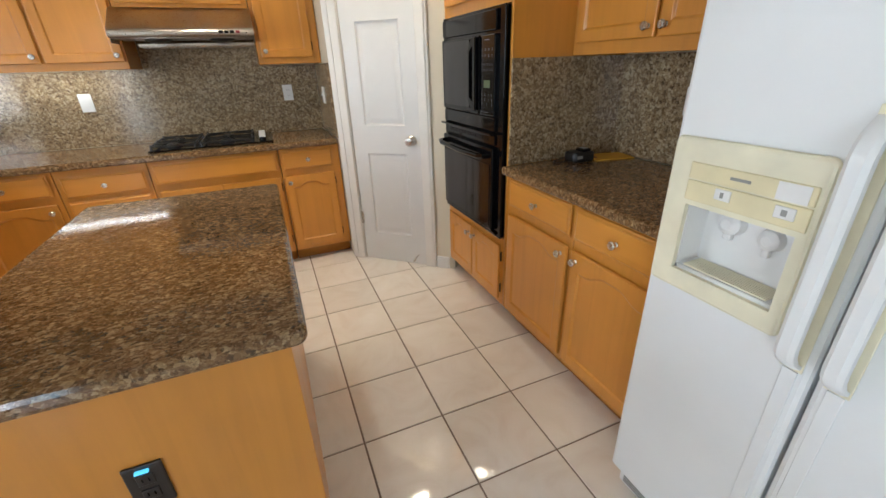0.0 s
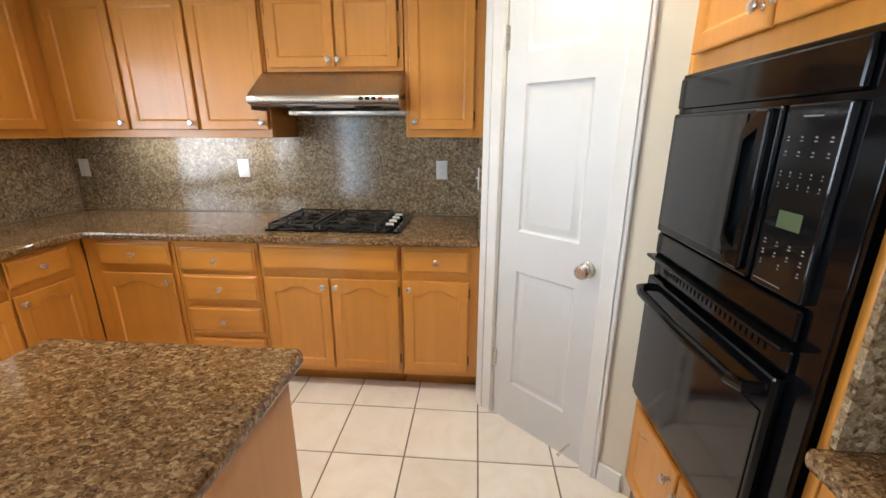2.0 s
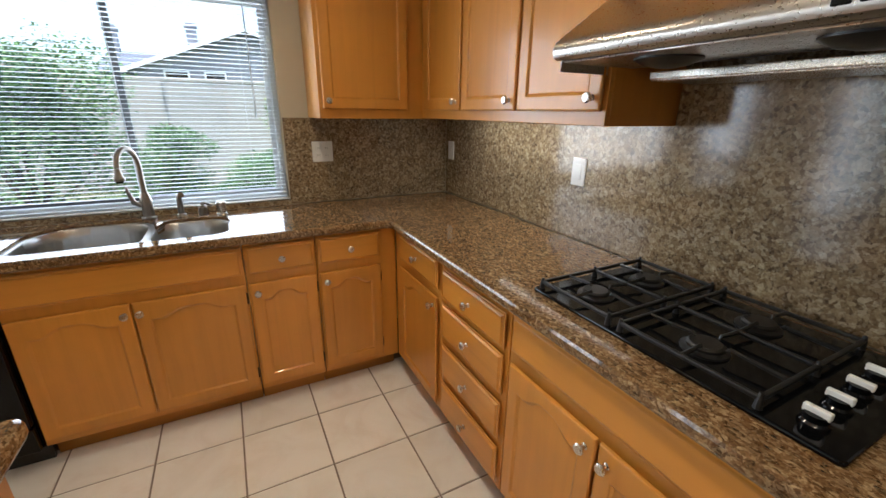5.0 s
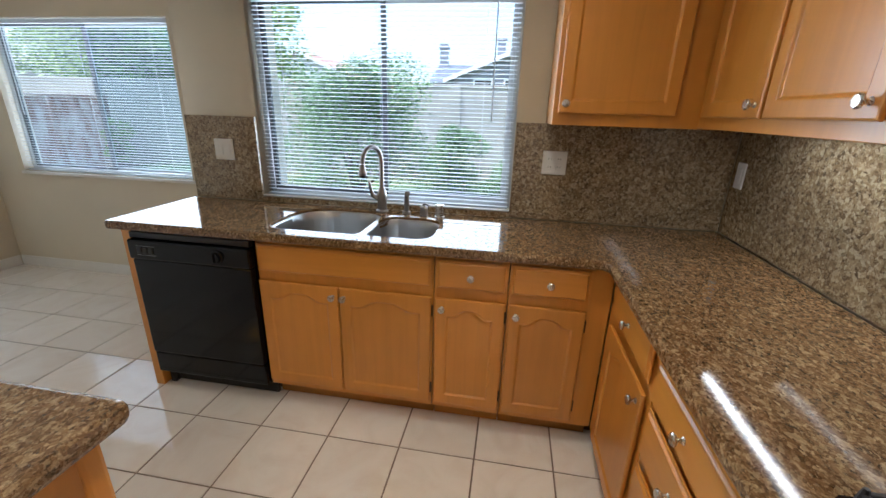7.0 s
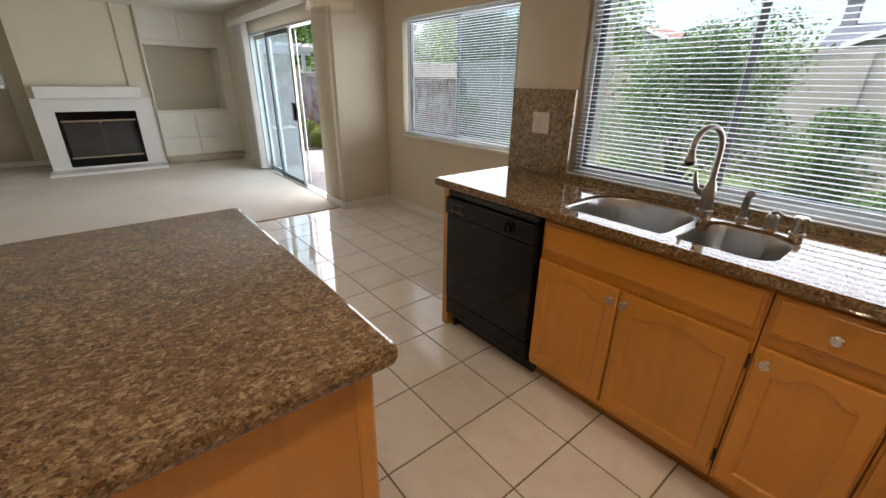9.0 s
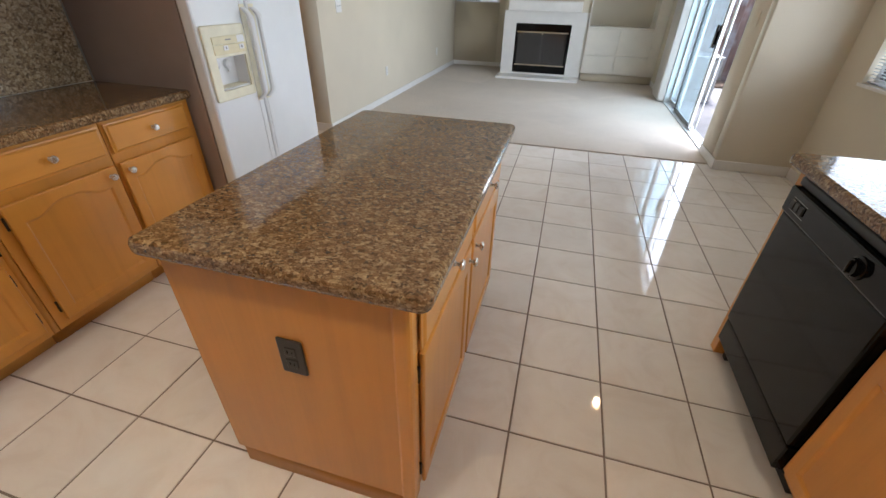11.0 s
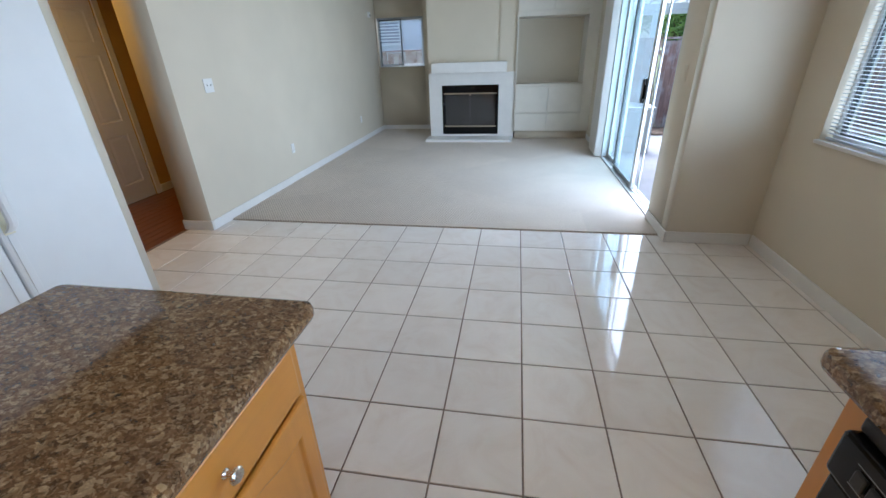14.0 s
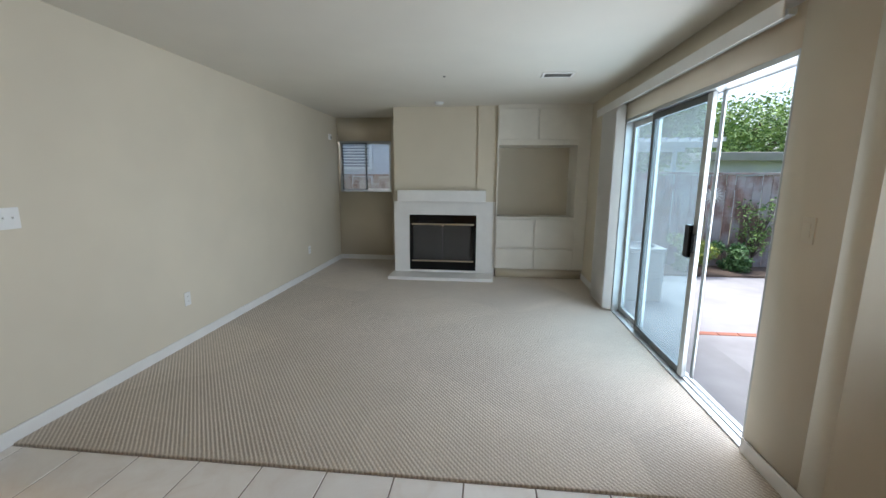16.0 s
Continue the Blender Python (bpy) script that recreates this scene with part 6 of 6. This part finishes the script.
def board_fence(x0, x1, y, z0, z1, label, pitch=0.145):
    f = thing("fence", ((x0 + x1) / 2, y, z0), label, "fence")
    board = finish("board", boxes(((-0.069, -0.009, 0), (0.069, 0.009, z1 - z0)), bevel=0.003), M_FENCE, (0, 0, 0))
    n = int((x1 - x0) / pitch)
    for k in range(n):
        placed("board", board, f, pose(x0 + (k + 0.5) * pitch, y + 0.004 * math.sin(k * 3.7), z0 + 0.012 * math.sin(k * 5.1), 0.4 * math.sin(k * 2.7), 0.4 * math.sin(k * 1.9)))
    for z in (z0 + 0.35, z1 - 0.25):
        part("rail", boxes(((x0, y - 0.055, z), (x1, y - 0.012, z + 0.085))), M_FENCE, f)
    part("cap_rail", boxes(((x0, y - 0.05, z1 + 0.015), (x1, y + 0.05, z1 + 0.05)), bevel=0.004), M_FENCE, f)
    return f


board_fence(-9.4, -2.4, -7.42, GZ, 1.50, "weathered red-brown board fence beyond the patio")
board_fence(-2.2, 5.6, -8.6, GZ, 1.45, "weathered board fence behind the house")

gw = thing("garden_wall", (-9.7, 2, GZ), "pale stained masonry garden wall", "garden wall")
part("wall", boxes(((-9.78, -11.5, GZ), (-9.6, 15, 1.93))), M_STUCCO, gw)
part("coping", boxes(((-9.80, -11.5, 1.93), (-9.58, 15, 2.0)), bevel=0.01), M_STUCCO, gw)
for k in range(9):
    part("pier", boxes(((-9.6, -11.4 + k * 3.2, GZ), (-9.56, -11.15 + k * 3.2, 1.93))), M_STUCCO, gw)
gate = thing("garden_gate", (-9.45, -8.85, GZ), "dark slatted garden gate between pale posts", "gate")
for k in range(14):
    part("slat", boxes(((-9.50, -9.78 + k * 0.135, GZ + 0.03), (-9.47, -9.66 + k * 0.135, 1.33))), M_FENCE, gate)
for y in (-9.86, -9.0, -7.88):
    part("post", boxes(((-9.5, y - 0.05, GZ), (-9.4, y + 0.05, 1.42)), bevel=0.01), M_TRIM, gate, "pale gate post")
part("top_rail", boxes(((-9.52, -9.8, 1.33), (-9.44, -7.9, 1.4))), M_FENCE, gate)


def leaf_cloud(count, size, inside, seed, scale_y=1.0):
    """Many small folded leaves, each at a point that inside() gives."""
    rnd = random.Random(seed)
    verts, faces = [], []
    for _ in range(count):
        p = inside(rnd)
        s = size * rnd.uniform(0.6, 1.4)
        t = Euler((rnd.uniform(-1.2, 1.2), rnd.uniform(-1.2, 1.2), rnd.uniform(0, 6.28))).to_matrix()
        base = len(verts)
        for q in ((0, -1, 0), (0.42, -0.1, 0.12), (0, 1, 0), (-0.42, -0.1, 0.12)):
            verts.append(Vector(p) + t @ (Vector(q) * s))
        faces += [(base, base + 1, base + 2), (base, base + 2, base + 3)]
    me = bpy.data.meshes.new("leaves")
    me.from_pydata([tuple(v) for v in verts], [], faces)
    return me


def crown_points(clumps):
    def inside(rnd):
        x, y, z, r, k = rnd.choice(clumps)
        d = Vector((rnd.gauss(0, 1), rnd.gauss(0, 1), rnd.gauss(0, 1))).normalized()
        rad = r * rnd.uniform(0.55, 1.08) * (1 + 0.25 * noise.noise(d * 2.3 + Vector((x, y, z))))
        return (x + d.x * rad, y + d.y * rad, z + d.z * rad * k)
    return inside


def bush(name, x, y, z, wide, tall, count, size, material, label, category, seed, trunk=0.0, blooms=0):
    """A shrub or tree: limbs, and a crown of small leaves in clumps of uneven size."""
    rnd = random.Random(seed)
    t = thing(name, (x, y, z), label, category)
    clumps = []
    for _ in range(14 if trunk == 0 else 26):
        a, r = rnd.uniform(0, 6.28), math.sqrt(rnd.uniform(0.0, 1.0)) * wide * 0.36
        h = trunk + (tall - trunk) * rnd.uniform(0.12, 0.80)
        fade = 1 - 0.45 * abs((h - trunk) / (tall - trunk) - 0.45)
        clumps.append((x + math.cos(a) * r * fade, y + math.sin(a) * r * fade, z + h, wide * rnd.uniform(0.13, 0.24), rnd.uniform(0.65, 0.95)))
    bm = bmesh.new()
    for c in clumps:
        mid = Vector((x + (c[0] - x) * 0.35, y + (c[1] - y) * 0.35, z + max(trunk, 0.1) + (c[2] - z - trunk) * 0.4))
        r0 = wide * (0.012 if trunk == 0 else 0.02)
        add_into(bm, tube([(x, y, z), (x + 0.02 * wide, y, z + max(trunk, 0.1) * 0.8), mid, c[:3]], [r0 * 1.6, r0 * 1.2, r0 * 0.7, r0 * 0.25], 6))
    part("trunk", bm, M_BARK, t)
    me = leaf_cloud(count, size, crown_points(clumps), seed + 1)
    me.materials.append(material)
    me.transform(Matrix.Translation((-x, -y, -z)))
    ob = new("crown", me)
    ob.parent = t
    tagged(ob, kind="stuff")
    if blooms:
        me = leaf_cloud(blooms, size * 0.8, crown_points(clumps), seed + 2)
        me.materials.append(M_BLOOM)
        me.transform(Matrix.Translation((-x, -y, -z)))
        ob = new("blossoms", me)
        ob.parent = t
        tagged(ob, "scattered red blossoms", kind="stuff")
    return t


bush("flowering_shrub", -6.3, 0.45, GZ, 2.7, 2.35, 30000, 0.027, M_LEAF, "large dark green shrub with a few red blooms", "shrub", 3, 0.0, 90)
bush("shrub", -7.6, 1.75, GZ, 1.7, 1.55, 12000, 0.026, M_LEAF, "mid-height green garden shrub", "shrub", 9, 0.0, 30)
bush("shrub", -7.3, 2.85, GZ, 1.5, 1.02, 10000, 0.025, M_LEAF, "low rounded green garden shrub", "shrub", 14)
bush("young_tree", -9.2, 4.05, GZ, 1.5, 2.0, 1300, 0.045, M_LEAF3, "thin young tree against the garden wall", "tree", 21, 0.7)
bush("shrub", -8.6, -4.2, GZ, 1.4, 1.3, 3500, 0.04, M_LEAF, "green shrub near the garden wall", "shrub", 25, 0.0, 30)
bush("shrub", -9.0, -6.9, GZ, 0.9, 1.35, 1600, 0.04, M_LEAF3, "upright green shrub beside the gate", "shrub", 28, 0.0, 30)
bush("yellow_shrub", -4.14, -6.82, -0.08, 0.72, 0.66, 4200, 0.026, M_LEAF2, "small rounded yellow-green shrub by the fence", "shrub", 31)
bush("shrub", -4.85, -7.02, -0.08, 0.7, 0.48, 2600, 0.03, M_LEAF, "low bright green shrub by the fence", "shrub", 34)
bush("climbing_rose", -5.35, -7.2, -0.08, 0.8, 1.35, 700, 0.032, M_LEAF3, "climbing rose with sparse leaves on the fence", "rose bush", 37, 0.25)
bush("shrub", -6.5, -7.0, -0.08, 0.9, 0.7, 2400, 0.03, M_LEAF, "green shrub by the fence", "shrub", 39)
bush("tree", -20, -34, GZ, 13, 7.2, 16000, 0.16, M_LEAF3, "broad green tree behind the fence", "tree", 41, 2.2)
bush("tree", -29, -31, GZ, 11, 7.8, 14000, 0.16, M_LEAF3, "broad green tree behind the fence", "tree", 44, 2.0)
bush("tree", -6.9, -17, GZ, 4.4, 5.4, 10000, 0.10, M_LEAF3, "leafy green tree behind the fence", "tree", 47, 1.5)
bush("tree", -15.0, -7.3, GZ, 5.5, 6.4, 10000, 0.09, M_LEAF3, "leafy tree behind the garden wall", "tree", 51, 1.6)
bush("tree", -16, -13, GZ, 7, 6.0, 11000, 0.11, M_LEAF3, "leafy tree behind the garden wall", "tree", 54, 1.2)
bush("tree", -40, 8.4, GZ, 8, 7.6, 9000, 0.14, M_LEAF, "dark umbrella-shaped tree in the distance", "tree", 57, 4.6)

orn = thing("sun_ornament", (-4.70, -7.38, 1.06), "white plaster sun face hung on the fence", "ornament")
bm = moved(lathe([(0, 0.03), (0.05, 0.028), (0.085, 0.015), (0.09, 0.0), (0, 0.0)], 20), Matrix.Translation((-4.70, -7.405, 1.16)) @ Matrix.Rotation(radians(-90), 4, "X"))
part("disc", bm, M_SUNFACE, orn)
for k in range(16):
    a = 2 * math.pi * k / 16
    bm = tube([(-4.70 + 0.095 * math.cos(a), -7.395, 1.16 + 0.095 * math.sin(a)), (-4.70 + 0.15 * math.cos(a + 0.1), -7.395, 1.16 + 0.15 * math.sin(a + 0.1))], [0.016, 0.004], 6)
    part("ray", bm, M_SUNFACE, orn)

ac = thing("air_conditioner", (-2.71, -5.30, -0.10), "beige outdoor air conditioner with louvred sides", "air conditioner")
part("case", slab(rect(-2.99, -5.58, -2.43, -5.02), 0.05, -0.10, 0.55, 0.02), M_ACUNIT, ac)
part("lid", slab(rect(-3.01, -5.60, -2.41, -5.0), 0.06, 0.55, 0.59, 0.012), M_ACUNIT, ac)
part("fan_guard", moved(lathe([(0, 0.03), (0.1, 0.035), (0.22, 0.02), (0.25, 0.0), (0, 0.0)], 24), Matrix.Translation((-2.71, -5.30, 0.589))), M_BLACKMATT, ac)
for k in range(13):
    part("louvre", boxes(((-2.95, -5.022, -0.05 + k * 0.044), (-2.47, -5.008, -0.03 + k * 0.044))), M_ACUNIT, ac)
    part("louvre", boxes(((-3.004, -5.54, -0.05 + k * 0.044), (-2.988, -5.06, -0.03 + k * 0.044))), M_ACUNIT, ac)


# ---- neighbouring houses ----
def gable_house(name, x, y0, y1, eave, ridge, deep, wall_m, roof_m, label, windows, chimneys):
    """A house whose gable faces +x, at that x."""
    h = thing(name, (x - deep / 2, (y0 + y1) / 2, GZ), label, "house")
    ym = (y0 + y1) / 2
    bm = bmesh.new()
    a = [bm.verts.new((x, yy, zz)) for yy, zz in ((y0, GZ), (y1, GZ), (y1, eave), (ym, ridge), (y0, eave))]
    b = [bm.verts.new((x - deep, v.co.y, v.co.z)) for v in a]
    bridge(bm, a, b)
    bm.faces.new(a)
    bm.faces.new(b)
    w = part("wall", bm, wall_m, h)
    n = int((ridge - eave) / 0.2) + int((eave - GZ) / 0.2)
    bm = bmesh.new()
    for k in range(n):
        z = GZ + 0.2 * k
        half = (y1 - y0) / 2 if z + 0.19 < eave else (y1 - y0) / 2 * max(0, (ridge - z - 0.19) / (ridge - eave))
        if half > 0.1:
            box(bm, (x + 0.001, ym - half, z), (x + 0.022, ym + half, z + 0.185))
    tagged(part("siding", bm, wall_m, h, "lapped siding boards"), kind="stuff")
    for sgn in (-1, 1):
        bm = bmesh.new()
        ye = ym + sgn * ((y1 - y0) / 2 + 0.5)
        ze = eave - 0.5 * (ridge - eave) / ((y1 - y0) / 2)
        vs = [(ym, ridge), (ye, ze), (ye, ze + 0.16), (ym, ridge + 0.16)]
        p = [bm.verts.new((x + 0.4, yy, zz)) for yy, zz in vs]
        q = [bm.verts.new((x - deep - 0.4, yy, zz)) for yy, zz in vs]
        bridge(bm, p, q)
        bm.faces.new(p)
        bm.faces.new(q)
        rf = part("roof", bm, roof_m, h)
        bm = bmesh.new()
        vs = [(ym, ridge + 0.0), (ye, ze + 0.0), (ye, ze + 0.2), (ym, ridge + 0.2)]
        p = [bm.verts.new((x + 0.402, yy, zz)) for yy, zz in vs]
        q = [bm.verts.new((x + 0.44, yy, zz)) for yy, zz in vs]
        bridge(bm, p, q)
        bm.faces.new(p)
        bm.faces.new(q)
        part("fascia", bm, M_TRIM, rf, "white fascia board")
    for yc, zc, ww, hh in windows:
        bm = boxes(((x + 0.02, yc - ww / 2 - 0.08, zc - hh / 2 - 0.08), (x + 0.05, yc + ww / 2 + 0.08, zc + hh / 2 + 0.08)))
        win = part("window", bm, M_TRIM, h)
        part("pane", boxes(((x + 0.05, yc - ww / 2, zc - hh / 2), (x + 0.056, yc + ww / 2, zc + hh / 2))), M_BLACKGLASS, win, "dark reflecting pane")
    for xc, yc, top in chimneys:
        bm = boxes(((xc - 0.24, yc - 0.24, eave - 0.6), (xc + 0.24, yc + 0.24, top)), ((xc - 0.3, yc - 0.3, top - 0.25), (xc + 0.3, yc + 0.3, top - 0.1)))
        part("chimney", bm, wall_m, h)
    return h


grey_house = gable_house("house", -24, -0.65, 9.0, 3.08, 5.0, 9, M_SIDING, M_ROOF, "grey neighbouring house with a slate-coloured roof", [(1.0, 2.6, 0.9, 0.9), (2.62, 2.6, 0.8, 0.9)], [(-27, -1.69, 5.26), (-27, 1.79, 5.64)])
bm = bmesh.new()
a = [bm.verts.new((x, -2.0, z)) for x, z in ((-24.0, 2.86), (-24.0, 2.98), (-27.0, 4.1), (-30.0, 2.98), (-30.0, 2.86))]
b = [bm.verts.new((v.co.x, 3.2, v.co.z)) for v in a]
bridge(bm, a, b)
bm.faces.new(a)
bm.faces.new(b)
part("roof", bm, M_ROOF, grey_house, "long slate-coloured roof wing")
part("wall", boxes(((-29.6, -1.7, GZ), (-24.4, -0.66, 2.87))), M_SIDING, grey_house)
gable_house("house", -26, -14.5, -7.0, 2.9, 4.6, 9, M_SIDINGW, M_ROOFRED, "pale neighbouring house with a faded red roof", [(-9.0, 2.2, 1.0, 1.0)], [])
nb = thing("house", (1.6, -14, GZ), "white neighbouring house with a louvred window", "house")
part("wall", boxes(((-2.0, -15.5, GZ), (6.0, -11.2, 4.6))), M_SIDINGW, nb)
bm = bmesh.new()
for k in range(23):
    box(bm, (-2.0, -11.2, GZ + 0.2 * k), (6.0, -11.178, GZ + 0.2 * k + 0.19))
tagged(part("siding", bm, M_SIDINGW, nb, "lapped white siding"), kind="stuff")
part("roof", boxes(((-2.5, -16, 4.6), (6.5, -10.8, 4.8))), M_ROOF, nb)
wn3 = part("window", boxes(((2.42, -11.178, 1.65), (3.32, -11.13, 2.75))), M_TRIM, nb)
for k in range(12):
    part("louvre", boxes(((2.5, -11.13, 1.72 + k * 0.08), (3.24, -11.11, 1.765 + k * 0.08))), M_SIDING, wn3)

pg = thing("pergola", (-5.8, -13, GZ), "weathered garden pergola beyond the fence", "pergola")
for x in (-6.9, -4.7):
    for y in (-14.2, -12.2):
        part("post", boxes(((x - 0.06, y - 0.06, GZ), (x + 0.06, y + 0.06, 2.3))), M_SIDINGW, pg)
for y in (-14.2, -12.2):
    part("beam", boxes(((-7.2, y - 0.05, 2.3), (-4.3, y + 0.05, 2.45))), M_SIDINGW, pg)
for k in range(10):
    part("rafter", boxes(((-7.15 + k * 0.3, -14.6, 2.45), (-7.1 + k * 0.3, -11.8, 2.55))), M_SIDINGW, pg)
shed = thing("neighbour_roof", (-13, -20, GZ), "pale low building beyond the board fence", "building")
part("wall", boxes(((-20, -22, GZ), (-9.8, -18, 2.15))), M_SIDINGW, shed)
part("roof", boxes(((-20.4, -22.4, 2.15), (-9.4, -17.6, 2.5)), bevel=0.03), M_STUCCO, shed)


# ---- floor pieces ----
P, TX, TY, G = 0.34, -1.365, 2.50, 0.0035


def tile_mesh(w, d):
    bm = bmesh.new()
    e = 0.0022
    rows = []
    for inset, z in ((0, -0.009), (0, -e), (e * 0.3, -e * 0.3), (e, 0.0)):
        rows.append([bm.verts.new((sx * (w / 2 - inset), sy * (d / 2 - inset), z)) for sx, sy in ((-1, -1), (1, -1), (1, 1), (-1, 1))])
    for a, b in zip(rows, rows[1:]):
        bridge(bm, a, b)
    bm.faces.new(rows[-1])
    return finish("tile", bm, M_TILE, (0, 0, 0))


TILES = {}


def lay(x0, y0, x1, y1):
    w, d = round(x1 - x0 - 2 * G, 4), round(y1 - y0 - 2 * G, 4)
    if w < 0.01 or d < 0.01:
        return
    if (w, d) not in TILES:
        TILES[w, d] = tile_mesh(w, d)
    k = math.sin((x0 * 12.9 + y0 * 78.2)) * 43758.5
    k -= math.floor(k)
    placed("tile", TILES[w, d], FLOOR, pose((x0 + x1) / 2, (y0 + y1) / 2, 0.0002 * k, 0.03 * (k - 0.5), 0.03 * (0.5 - k)))


def clip_tile(i, j):
    x0, y0 = TX + P * i, TY + P * j
    x1, y1 = x0 + P, y0 + P
    y0, y1 = max(y0, -1.58), min(y1, 3.46)
    west = XN if y0 < 1.0 else -1.65
    x0, x1 = max(x0, west), min(x1, 2.052)
    if x1 - x0 < 0.03 or y1 - y0 < 0.03:
        return
    if x0 > 1.34 and y0 > 0.0:
        return
    if -0.40 < x0 and x1 < 0.16 and 1.05 < y0 and y1 < 2.18:
        return
    lay(x0, y0, x1, y1)


for i in range(-5, 11):
    for j in range(-12, 3):
        clip_tile(i, j)

hall = bpy.data.objects["floor_hall"]
ORIGIN[hall] = Vector((2.7, -1.5, 0))
plank = finish("plank", boxes(((-0.048, -0.598, -0.008), (0.048, 0.598, 0.0)), bevel=0.0015), M_PLANK, (0, 0, 0))
for k in range(12):
    for r in range(5):
        y = -4.0 + 0.6 + r * 1.2 - (0.37 * k) % 0.6
        placed("plank", plank, hall, pose(2.112 + k * 0.0975, y, 0.0))
